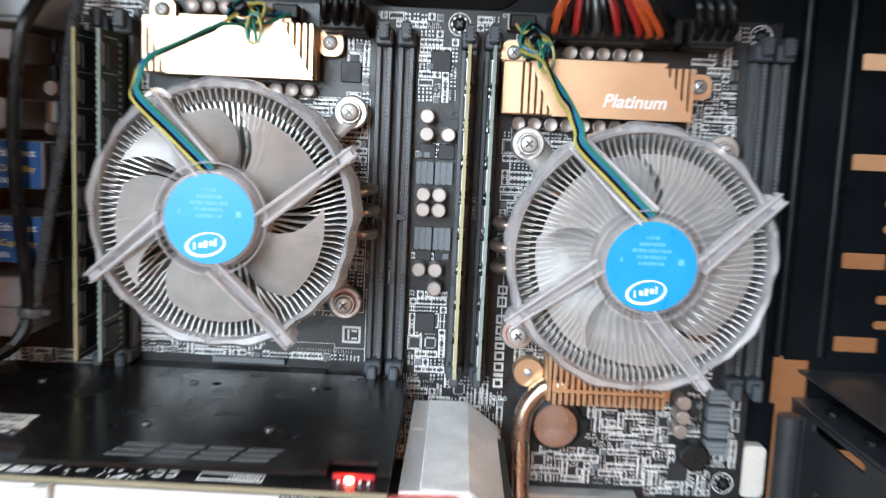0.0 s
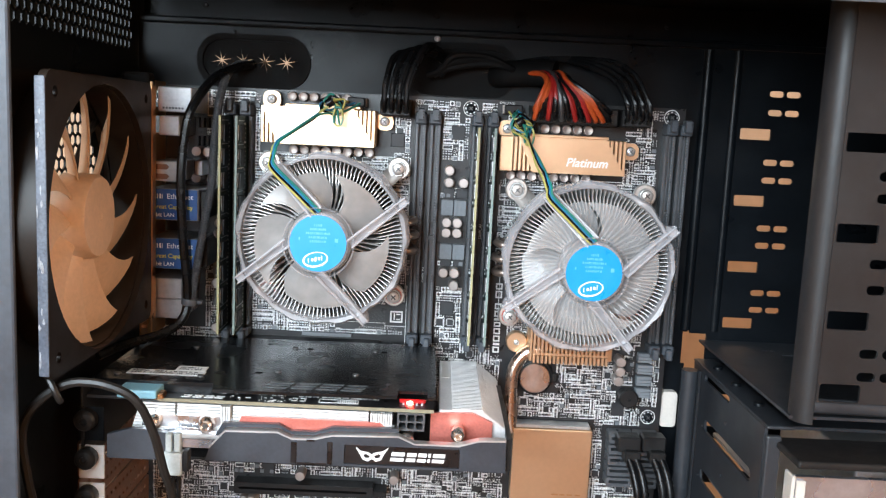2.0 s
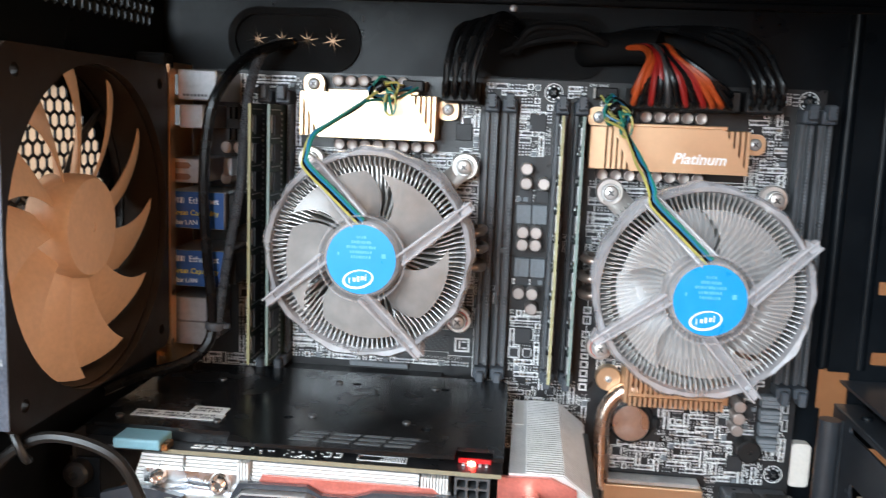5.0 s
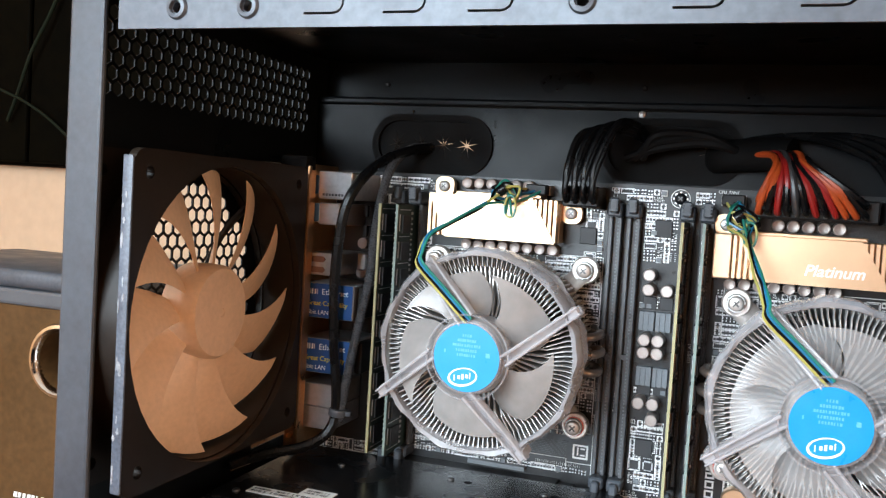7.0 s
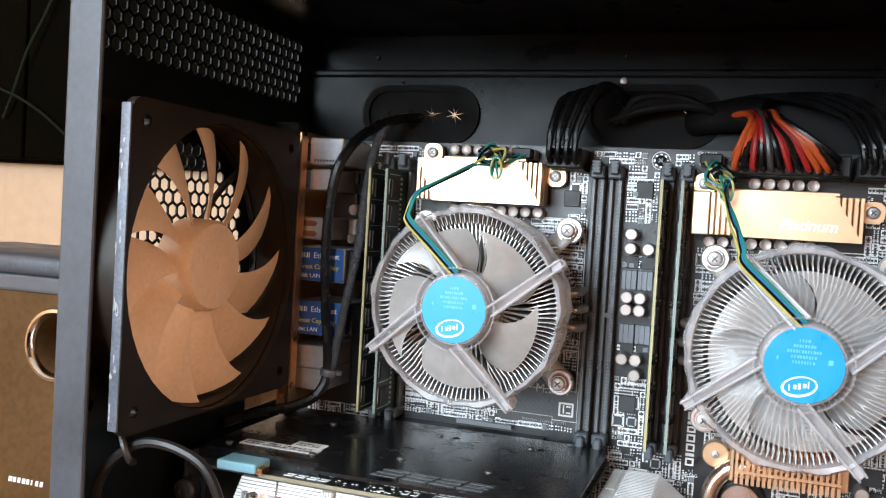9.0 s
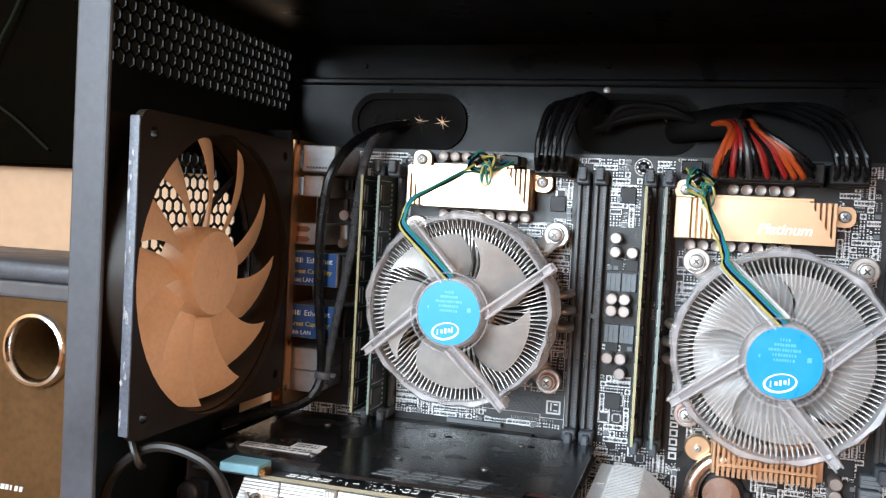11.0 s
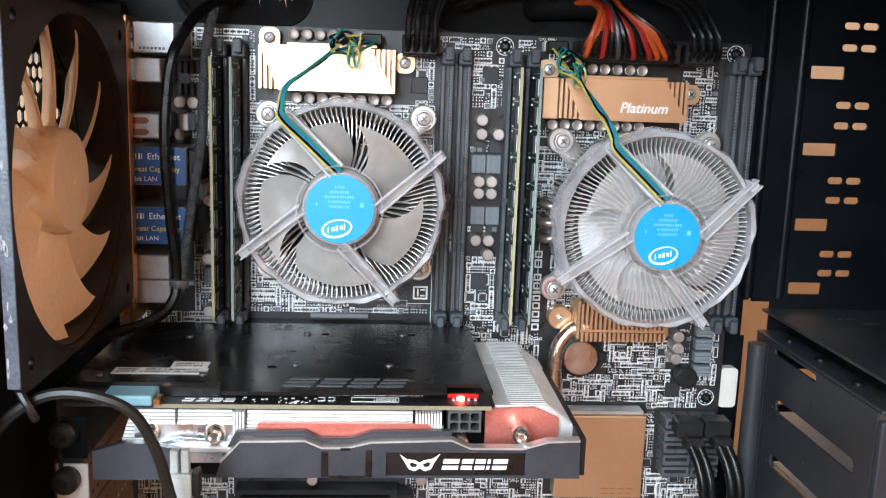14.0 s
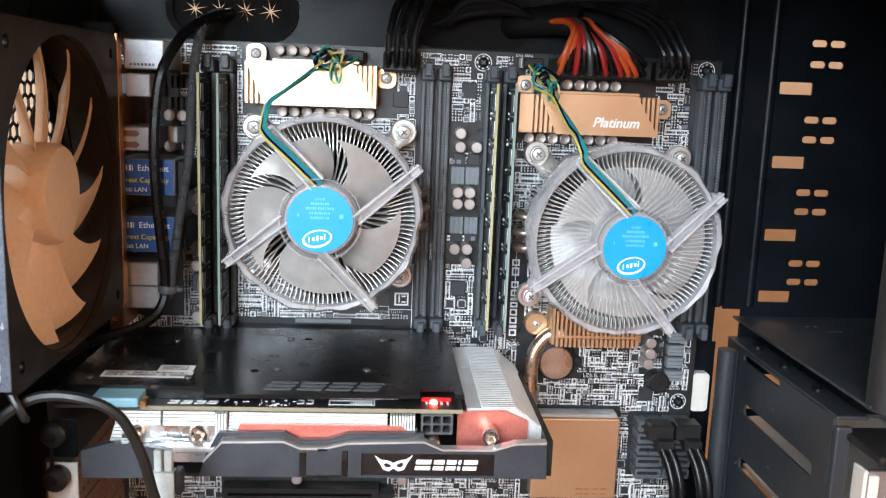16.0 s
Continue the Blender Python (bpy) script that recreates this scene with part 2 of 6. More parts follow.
PLASTER = mat("off_white_ceiling_plaster", (0.75, 0.72, 0.66), 0.85, 0.0, 8, 0.05, 0.3, 60)


# ---- building helpers ----
PLACED = {}


def thing(name, base, label, category, group="", kind=""):
    """A top-level thing: an Empty at its base."""
    ob = new(name)
    ob.empty_display_size = 0.01
    ob.location = base
    PLACED[ob] = Matrix.Translation(base)
    return tagged(ob, label, category, group, kind)


def hang(ob, parent, m=None):
    """Parents ob; m (or its mesh) is in world coordinates."""
    m = m or Matrix.Identity(4)
    ob.parent, ob.matrix_parent_inverse, ob.matrix_basis = parent, PLACED[parent].inverted(), m
    PLACED[ob] = m
    return ob


def mesh_of(name, bm, material, smooth=False):
    me = bpy.data.meshes.new(name)
    bm.normal_update()
    bm.to_mesh(me)
    bm.free()
    me.materials.append(material)
    if smooth:
        me.shade_smooth()
        me.set_sharp_from_angle(angle=radians(38))
    return me


def part(name, bm, material, parent, label="", smooth=False):
    ob = hang(new(name, mesh_of(name, bm, material, smooth)), parent)
    return tagged(ob, label)


def put(name, me, parent, m, label=""):
    """Another object on shared mesh data."""
    return tagged(hang(new(name, me), parent, m), label)


def solo(name, bm, material, label, category, group="", kind="", smooth=False):
    ob = new(name, mesh_of(name, bm, material, smooth))
    PLACED[ob] = Matrix.Identity(4)
    return tagged(ob, label, category, group, kind)


def T(x, y, z):
    return Matrix.Translation((x, y, z))


def box(bm, x0, x1, y0, y1, z0, z1, bevel=0.0, seg=2):
    vs = [bm.verts.new((x, y, z)) for x in (x0, x1) for y in (y0, y1) for z in (z0, z1)]
    fs = [bm.faces.new([vs[i] for i in f]) for f in ((0, 1, 3, 2), (4, 6, 7, 5), (0, 4, 5, 1), (2, 3, 7, 6), (0, 2, 6, 4), (1, 5, 7, 3))]
    if bevel:
        es = list({e for f in fs for e in f.edges})
        bmesh.ops.bevel(bm, geom=es, offset=bevel, segments=seg, affect="EDGES", profile=0.5)
    return bm


def lathe(bm, origin, axis, profile, seg=32, cap=True):
    """Turned body: profile of (radius, height along axis)."""
    axis = Vector(axis).normalized()
    q = Vector((0, 0, 1)).rotation_difference(axis).to_matrix()
    rings = []
    for r, h in profile:
        rings.append([bm.verts.new(Vector(origin) + q @ Vector((r * math.cos(2 * math.pi * k / seg), r * math.sin(2 * math.pi * k / seg), h))) for k in range(seg)])
    for a, b in zip(rings, rings[1:]):
        for k in range(seg):
            bm.faces.new((a[k], a[(k + 1) % seg], b[(k + 1) % seg], b[k]))
    if cap:
        if profile[0][0] > 1e-6:
            bm.faces.new(rings[0][::-1])
        if profile[-1][0] > 1e-6:
            bm.faces.new(rings[-1])
    return bm


def smooth_path(pts, n=6):
    """Catmull-Rom through the points."""
    p = [Vector(v) for v in pts]
    p = [2 * p[0] - p[1]] + p + [2 * p[-1] - p[-2]]
    out = []
    for i in range(1, len(p) - 2):
        for k in range(n):
            t = k / n
            out.append(0.5 * (2 * p[i] + (p[i + 1] - p[i - 1]) * t + (2 * p[i - 1] - 5 * p[i] + 4 * p[i + 1] - p[i + 2]) * t * t
                              + (3 * p[i] - p[i - 1] - 3 * p[i + 1] + p[i + 2]) * t ** 3))
    out.append(p[-2])
    return out


def sweep(bm, pts, r, seg=8, n=6, flat=1.0):
    path = smooth_path(pts, n)
    side = Vector((0.3, 0.2, 0.93))
    rings = []
    for i, c in enumerate(path):
        d = (path[min(i + 1, len(path) - 1)] - path[max(i - 1, 0)]).normalized()
        side = (side - d * side.dot(d)).normalized()
        up = d.cross(side)
        rings.append([bm.verts.new(c + r * (math.cos(2 * math.pi * k / seg) * side + flat * math.sin(2 * math.pi * k / seg) * up)) for k in range(seg)])
    for a, b in zip(rings, rings[1:]):
        for k in range(seg):
            bm.faces.new((a[k], a[(k + 1) % seg], b[(k + 1) % seg], b[k]))
    bm.faces.new(rings[0][::-1])
    bm.faces.new(rings[-1])
    return bm


PLANES = {"x": lambda u, v, d: (d, u, v), "y": lambda u, v, d: (u, d, v), "z": lambda u, v, d: (u, v, d)}


def sheet(bm, outline, holes, plane, d0, d1):
    """Plate between depths d0 and d1 with real holes. Outlines are (u, v) lists."""
    to = PLANES[plane]
    sub = bmesh.new()
    edges = []
    for loop in [outline] + list(holes):
        vs = [sub.verts.new(to(u, v, d0)) for u, v in loop]
        edges += [sub.edges.new((vs[i], vs[(i + 1) % len(vs)])) for i in range(len(vs))]
    bmesh.ops.triangle_fill(sub, use_beauty=True, use_dissolve=False, edges=edges)
    faces = list(sub.faces)
    made = bmesh.ops.extrude_face_region(sub, geom=faces)["geom"]
    shift = Vector(to(0, 0, d1)) - Vector(to(0, 0, d0))
    bmesh.ops.translate(sub, verts=[g for g in made if isinstance(g, bmesh.types.BMVert)], vec=shift)
    bmesh.ops.recalc_face_normals(sub, faces=list(sub.faces))
    me = bpy.data.meshes.new("sub")
    sub.to_mesh(me)
    sub.free()
    bm.from_mesh(me)
    bpy.data.meshes.remove(me)
    return bm


def rect(u0, u1, v0, v1):
    return [(u0, v0), (u1, v0), (u1, v1), (u0, v1)]


def rrect(u0, u1, v0, v1, r, n=4):
    out = []
    for cu, cv, a0 in ((u1 - r, v1 - r, 0), (u0 + r, v1 - r, 90), (u0 + r, v0 + r, 180), (u1 - r, v0 + r, 270)):
        out += [(cu + r * math.cos(radians(a0 + 90 * k / n)), cv + r * math.sin(radians(a0 + 90 * k / n))) for k in range(n + 1)]
    return out


def ngon(cu, cv, r, n=6, a0=0.0):
    return [(cu + r * math.cos(radians(a0) + 2 * math.pi * k / n), cv + r * math.sin(radians(a0) + 2 * math.pi * k / n)) for k in range(n)]


class Soup:
    """Many small boxes and quads as one mesh."""

    def __init__(self):
        self.v, self.f = [], []

    def box(self, x0, x1, y0, y1, z0, z1):
        b = len(self.v)
        self.v += [(x, y, z) for x in (x0, x1) for y in (y0, y1) for z in (z0, z1)]
        self.f += [tuple(b + i for i in f) for f in ((0, 1, 3, 2), (4, 6, 7, 5), (0, 4, 5, 1), (2, 3, 7, 6), (0, 2, 6, 4), (1, 5, 7, 3))]

    def outline(self, x0, x1, z0, z1, w, y=-0.00025):
        for a in ((x0, x1, z0, z0 + w), (x0, x1, z1 - w, z1), (x0, x0 + w, z0 + w, z1 - w), (x1 - w, x1, z0 + w, z1 - w)):
            self.box(a[0], a[1], y, y + 0.0002, a[2], a[3])

    def make(self, name, material, parent, label="", kind=""):
        me = bpy.data.meshes.new(name)
        me.from_pydata(self.v, [], self.f)
        me.materials.append(material)
        return tagged(hang(new(name, me), parent), label, kind=kind)


def lettering(name, words, size, m, material, parent, depth=0.0001, align="LEFT", shear=0.0, bold=0.0):
    cu = bpy.data.curves.new(name, "FONT")
    cu.body, cu.size, cu.extrude, cu.align_x, cu.shear, cu.offset = words, size, depth, align, shear, bold
    tmp = bpy.data.objects.new(name, cu)
    scene.collection.objects.link(tmp)
    me = bpy.data.meshes.new_from_object(tmp.evaluated_get(bpy.context.evaluated_depsgraph_get()))
    bpy.data.objects.remove(tmp)
    me.materials.clear()
    me.materials.append(material)
    return hang(new(name, me), parent, m)


FACING = pose(0, 0, 0, 90, 0, 0)      # text that faces the open side


def screw_mesh(name, r, h, material):
    """Pan-head cross screw, head towards -y, seat at the origin."""
    bm = bmesh.new()
    lathe(bm, (0, 0, 0), (0, -1, 0), [(r, 0), (r, h * 0.55), (r * 0.93, h * 0.85), (r * 0.78, h)], 20)
    bm.faces.ensure_lookup_table()
    plain = len(bm.faces)
    for a in (45, 135):
        c, d = math.cos(radians(a)), math.sin(radians(a))
        u, v = r * 0.52, r * 0.11
        ps = [(su * u * c - sv * v * d, su * u * d + sv * v * c) for su, sv in ((-1, -1), (1, -1), (1, 1), (-1, 1))]
        bm.faces.new([bm.verts.new((x, -h - 0.00006, z)) for x, z in ps])
    bm.faces.ensure_lookup_table()
    for f in list(bm.faces)[plain:]:
        f.material_index = 1
    me = mesh_of(name, bm, material, True)
    me.materials.append(SCREW_DARK)
    return me


SCREW = screw_mesh("screw", 0.0029, 0.0022, STEEL_RAW)
SCREW_BIG = screw_mesh("spring_screw", 0.0036, 0.0024, FOOT_STEEL)
SCREW_TINY = screw_mesh("screw", 0.0018, 0.0009, SCREW_DARK)
SCREW_BLACK = screw_mesh("black_screw", 0.0028, 0.002, STEEL_BLACK)


# ---- the room ----
def room():
    bm = bmesh.new()
    box(bm, -1.9, 1.9, -2.0, 0.6, -0.80, -0.75)
    solo("floor", bm, DESK, "brown wooden floor of the room", "floor", kind="structure")
    bm = bmesh.new()
    box(bm, -1.9, 1.9, -2.0, 0.6, 1.70, 1.75)
    solo("ceiling", bm, PLASTER, "plain off-white room ceiling", "ceiling", kind="structure")
    bm = bmesh.new()
    box(bm, -1.9, 1.9, 0.45, 0.50, -0.75, 1.70)
    solo("wall_north", bm, WALL_NORTH, "warm tan plastered wall behind the computer", "wall", kind="structure")
    bm = bmesh.new()
    box(bm, -1.75, -1.70, -2.0, 0.45, -0.75, 1.70)
    solo("wall_west", bm, WALL_TAN, "plain tan room wall", "wall", kind="structure")
    bm = bmesh.new()
    # opening cut only for the added warm fill lamp
    sheet(bm, rect(-2.0, 0.45, -0.75, 1.70), [rect(*WIN2)], "x", 1.70, 1.75)
    solo("wall_east", bm, WALL_TAN, "tan room wall with a window opening", "wall", kind="structure")
    bm = bmesh.new()
    sheet(bm, rect(-1.70, 1.70, -0.75, 1.70), [rect(WIN[0], WIN[1], WIN[2], WIN[3])], "y", WIN_Y - 0.06, WIN_Y + 0.02)
    solo("wall_south", bm, WALL_TAN, "tan room wall with a window opening", "wall", kind="structure")
    cab = thing("glass_cabinet", (-1.0, 0.44, 0.452), "dark smoked-glass wall cabinet on the tan wall, extended behind the case vents", "cabinet")
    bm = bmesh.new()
    # right end is added length behind the case, keeps upper vent holes dark
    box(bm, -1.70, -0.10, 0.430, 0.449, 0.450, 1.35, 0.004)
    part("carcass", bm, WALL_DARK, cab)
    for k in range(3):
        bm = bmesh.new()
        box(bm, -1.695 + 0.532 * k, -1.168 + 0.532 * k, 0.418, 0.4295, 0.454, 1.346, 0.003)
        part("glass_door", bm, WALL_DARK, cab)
    bm = bmesh.new()
    sweep(bm, [(-0.660, 0.412, 0.505), (-0.643, 0.408, 0.534), (-0.618, 0.405, 0.590), (-0.591, 0.408, 0.642), (-0.560, 0.412, 0.72)], 0.0022, 8, 4)
    sweep(bm, [(-0.720, 0.412, 0.560), (-0.662, 0.407, 0.541), (-0.625, 0.405, 0.528), (-0.588, 0.408, 0.507), (-0.540, 0.412, 0.470)], 0.0018, 8, 4)
    part("trailing_stem", bm, LEAF_DIM, cab, "dim green plant stem")
    bm = bmesh.new()
    box(bm, -1.30, 1.30, -0.50, 0.44, -0.035, -0.001, 0.004)
    solo("desk", bm, DESK, "brown wooden desk top under the computer", "desk")


room()


def subwoofer():
    base = thing("subwoofer", (-0.42, 0.25, 0.0), "walnut subwoofer box with chrome port beside the computer", "speaker")
    px, pz = -0.314, 0.2815
    bm = bmesh.new()
    sheet(bm, rrect(-0.575, -0.249, 0.0, 0.3240, 0.004, 3), [ngon(px, pz, 0.0300, 40)], "y", 0.150, 0.160)
    part("baffle", bm, SPEAKER_WOOD, base, "walnut veneered front")
    bm = bmesh.new()
    sheet(bm, rect(-0.574, -0.250, 0.001, 0.3230), [rect(-0.564, -0.260, 0.011, 0.3130)], "y", 0.1602, 0.370)
    part("cabinet", bm, SPEAKER_WOOD, base)
    bm = bmesh.new()
    box(bm, -0.574, -0.250, 0.3702, 0.380, 0.001, 0.3230)
    part("back", bm, SPEAKER_WOOD, base)
    bm = bmesh.new()
    lathe(bm, (px, 0.1495, pz), (0, -1, 0), [(0.0330, 0), (0.0330, 0.004), (0.0312, 0.008), (0.0285, 0.0088), (0.0262, 0.0060), (0.0252, -0.001)], 48, cap=False)
    part("port_ring", bm, NICKEL, base, "polished chrome port ring", True)
    bm = bmesh.new()
    lathe(bm, (px, 0.1490, pz), (0, 1, 0), [(0.0262, -0.004), (0.0245, 0.004), (0.0222, 0.016), (0.0210, 0.040), (0.0210, 0.110)], 40, cap=False)
    lathe(bm, (px, 0.2590, pz), (0, 1, 0), [(0.0, 0), (0.0210, 0.0005)], 32, cap=False)
    part("port_tube", bm, SPEAKER_WOOD, base, "flared dark brown port tube", True)
    for k, w in enumerate((5, 4, 4, 5, 4, 2, 4, 4)):
        x = -0.3650 + k * 0.0050
        bm = bmesh.new()
        sheet(bm, [(x, 0.1545), (x + w * 0.0008, 0.1545), (x + w * 0.0008 + 0.0008, 0.1590), (x + 0.0008, 0.1590)], [], "y", 0.1492, 0.1499)
        part("mark_block", bm, PAPER, base, "pale printed mark")
    dev = thing("external_drive", (-0.40, 0.23, 0.325), "grey external drive lying on the subwoofer", "drive")
    bm = bmesh.new()
    box(bm, -0.54, -0.262, 0.147, 0.32, 0.3242, 0.3390, 0.003)
    part("body", bm, PLASTIC_GREY, dev)
    bm = bmesh.new()
    box(bm, -0.542, -0.260, 0.145, 0.322, 0.3392, 0.3560, 0.006, 4)
    part("lid", bm, STEEL_EDGE, dev, smooth=True)


subwoofer()


# ---- the computer case ----
case = thing("computer_case", (0.27, -0.08, 0.0), "black steel tower case with its side panel off", "computer case")


def hex_field(u0, u1, v0, v1, pitch, r, keep=lambda u, v: True):
    out, row, v = [], 0, v0
    while v <= v1:
        u = u0 + (pitch / 2 if row % 2 else 0)
        while u <= u1:
            if keep(u, v):
                out.append(ngon(u, v, r, 6, 90))
            u += pitch
        v += pitch * 0.866
        row += 1
    return out


FAN_C = (-0.1145, 0.3820)


def case_shell():
    # rear panel with fan grille, upper vent, port cut-out
    holes = hex_field(-0.170, -0.058, 0.325, 0.440, 0.0067, 0.0032, lambda u, v: (u - FAN_C[0]) ** 2 + (v - FAN_C[1]) ** 2 < 0.058 ** 2)
    holes += hex_field(-0.166, -0.003, 0.4735, 0.5045, 0.0068, 0.0031)
    holes.append(rect(-0.046, -0.002, 0.300, 0.452))
    for k in range(6):
        z = 0.2763 - 0.0203 * k
        holes.append(rect(-0.066, -0.030, z - 0.0045, z + 0.0045))
    bm = bmesh.new()
    sheet(bm, rect(-0.1760, 0.045, 0.004, 0.5150), holes, "x", -0.0097, -0.0090)
    part("rear_panel", bm, STEEL_BLACK, case, "black steel rear panel with hexagon vents")
    # pillar at the open side
    bm = bmesh.new()
    box(bm, -0.0106, 0.0050, -0.1845, -0.1816, 0.004, 0.5140, 0.0012)
    box(bm, -0.0105, -0.0083, -0.1815, -0.1762, 0.004, 0.5140)
    part("rear_pillar", bm, PILLAR_GREY, case, "grey-blue painted steel pillar, worn edge")
    # top rail with bosses and hook slots
    holes = [ngon(x, 0.4975, 0.0019, 16) for x in (0.041, 0.069, 0.181, 0.30, 0.42)]
    for x in (0.090, 0.118, 0.146, 0.2065, 0.240, 0.275, 0.33, 0.36):
        line = [(x, 0.4949), (x + 0.0105, 0.4949)] + [(x + 0.0105 + 0.0035 * math.sin(radians(a)), 0.4984 - 0.0035 * math.cos(radians(a))) for a in (25, 50, 75)] + [(x + 0.0141, 0.5005)]
        holes.append([(u, v - 0.00042) for u, v in line[:2]] + [(u + 0.0003, v - 0.0003) for u, v in line[2:-1]] + [(line[-1][0] + 0.00042, line[-1][1]), (line[-1][0] - 0.00042, line[-1][1])]
                     + [(u - 0.0003, v + 0.0003) for u, v in line[-2:1:-1]] + [(u, v + 0.00042) for u, v in line[1::-1]])
    bm = bmesh.new()
    sheet(bm, rect(0.0165, 0.535, 0.4905, 0.5135), holes, "y", -0.1905, -0.1890)
    part("top_rail", bm, STEEL_EDGE, case, "grey painted steel rail with hook slots")
    for x in (0.041, 0.069, 0.181, 0.30, 0.42):
        bm = bmesh.new()
        lathe(bm, (x, -0.1905, 0.4975), (0, -1, 0), [(0.0042, 0.0002), (0.0036, 0.0012), (0.0024, 0.0014), (0.0021, 0.0006), (0.0020, -0.003)], 24, cap=False)
        part("boss", bm, STEEL_EDGE, case, smooth=True)
    bm = bmesh.new()
    box(bm, -0.0125, 0.545, -0.1925, 0.045, 0.5145, 0.5215, 0.001)
    box(bm, 0.012, 0.535, -0.1885, -0.178, 0.5105, 0.5140)
    part("top_panel", bm, STEEL_BLACK, case)
    bm = bmesh.new()
    box(bm, -0.0125, 0.545, -0.1925, 0.045, 0.000, 0.0035)
    part("bottom_panel", bm, STEEL_BLACK, case)
    bm = bmesh.new()
    box(bm, 0.5360, 0.545, -0.1925, 0.045, 0.004, 0.5140)
    part("front_panel", bm, PLASTIC_BLACK, case)
    # tray
    holes = [rrect(0.029, 0.096, 0.453, 0.4825, 0.0145, 8), rrect(0.157, 0.224, 0.454, 0.4835, 0.0145, 8), ngon(0.051, 0.4855, 0.0010, 10)]
    bm = bmesh.new()
    sheet(bm, [(-0.0085, 0.004), (0.3442, 0.004), (0.3442, 0.2890), (0.3418, 0.2890), (0.3418, 0.3100), (0.3445, 0.3100), (0.3445, 0.4885), (-0.0085, 0.4885)], holes, "y", 0.0080, 0.0095)
    part("tray", bm, STEEL_BLACK, case, "black steel tray behind the board")
    bm = bmesh.new()
    box(bm, -0.0085, 0.5355, 0.0180, 0.0200, 0.4935, 0.5135)
    box(bm, -0.0085, 0.5355, 0.0081, 0.0200, 0.4889, 0.4931, 0.0012)
    part("tray_flange", bm, STEEL_BLACK, case)
    # unseen strips added behind the tray seams to block light leaks
    bm = bmesh.new()
    box(bm, -0.0088, 0.5355, 0.0203, 0.0220, 0.4800, 0.5150)
    box(bm, -0.0088, 0.0000, 0.0098, 0.0120, 0.0040, 0.4798)
    part("light_seal", bm, STEEL_BLACK, case)
    for x in (0.030, 0.174, 0.318):
        put("rivet", SCREW_BLACK, case, T(x, 0.0178, 0.5015) @ Matrix.Diagonal((0.55, 0.7, 0.55, 1)))
    bm = bmesh.new()
    lathe(bm, (0.175, 0.0078, 0.4868), (0, -1, 0), [(0.0020, 0), (0.0018, 0.0009), (0.0009, 0.0013)], 16)
    part("rivet", bm, STEEL_RAW, case, "bare steel rivet", True)
    # drive bay side on the far side, with slots
    slots = []
    for z in (0.438, 0.3965, 0.3545, 0.318):
        slots.append(rrect(0.3655, 0.3845, z - 0.0034, z + 0.0034, 0.0008, 2))
    for z in (0.463, 0.4515, 0.4208, 0.4097, 0.3795, 0.3685, 0.3380, 0.3270):
        for x in (0.3815, 0.3920):
            slots.append(rrect(x, x + 0.0090, z - 0.0019, z + 0.0019, 0.0018, 3))
    for k in range(7):
        z = 0.2595 - 0.0300 * k
        slots.append(rrect(0.3560, 0.4600, z - 0.0110, z + 0.0110, 0.002, 2))
    bm = bmesh.new()
    sheet(bm, [(0.3514, 0.004), (0.5355, 0.004), (0.5355, 0.4885), (0.3450, 0.4885), (0.3450, 0.3100), (0.3560, 0.3100), (0.3560, 0.2890), (0.3514, 0.2890)], slots, "y", 0.0045, 0.0060)
    for x in (0.3425, 0.3605):
        sweep(bm, [(x, 0.0060, 0.4880), (x, 0.0060, 0.40), (x, 0.0060, 0.312)], 0.0032, 10, 2)
    part("bay_far_side", bm, STEEL_BLACK, case, "slotted black drive bay side", True)
    # drive bay near side
    slots = []
    for z in (0.4365, 0.3955, 0.355, 0.3205):
        slots.append(rrect(0.3615, 0.3805, z - 0.0050, z + 0.0036, 0.0010, 2))
    for z in (0.462, 0.450, 0.421, 0.411, 0.381, 0.369, 0.339, 0.328):
        for x in (0.3780, 0.3888):
            slots.append(rrect(x, x + 0.0088, z - 0.0022, z + 0.0022, 0.0020, 3))
    bm = bmesh.new()
    sheet(bm, rect(0.3602, 0.5355, 0.3150, 0.5000), slots, "y", -0.1500, -0.1485)
    part("bay_near_side", bm, STEEL_GREY, case, "slotted black drive bay side")
    bm = bmesh.new()
    prof = [(0.3600 - 0.0080 * math.sin(radians(a)), -0.1420 - 0.0080 * math.cos(radians(a))) for a in range(0, 91, 9)] + [(0.3520, -0.1400), (0.3532, -0.1400)]
    prof += [(0.3600 - 0.0068 * math.sin(radians(a)), -0.1420 - 0.0068 * math.cos(radians(a))) for a in range(90, -1, -9)]
    sheet(bm, prof, [], "z", 0.3040, 0.4980)
    part("bay_corner", bm, STEEL_GREY, case, "rounded steel corner of the drive bay", True)
    bm = bmesh.new()
    sweep(bm, [(0.3600, -0.1470, 0.3125), (0.44, -0.1470, 0.3115), (0.534, -0.1470, 0.3115)], 0.0036, 12, 3)
    sheet(bm, rect(0.3510, 0.5355, -0.1450, 0.0030), [rrect(0.3920, 0.4010, -0.0300, -0.0275, 0.001, 2), ngon(0.3850, -0.0190, 0.0012, 10), ngon(0.3900, -0.0190, 0.0012, 10), ngon(0.3700, -0.1080, 0.0014, 10)], "z", 0.3050, 0.3065)
    # light on the floor's top is put into this paler colour
    part("bay_floor", bm, CAGE_GREY, case, smooth=True)
    # drive cage below
    slots = [rrect(-0.0670, -0.0205, 0.2866, 0.2904, 0.0016, 3)]
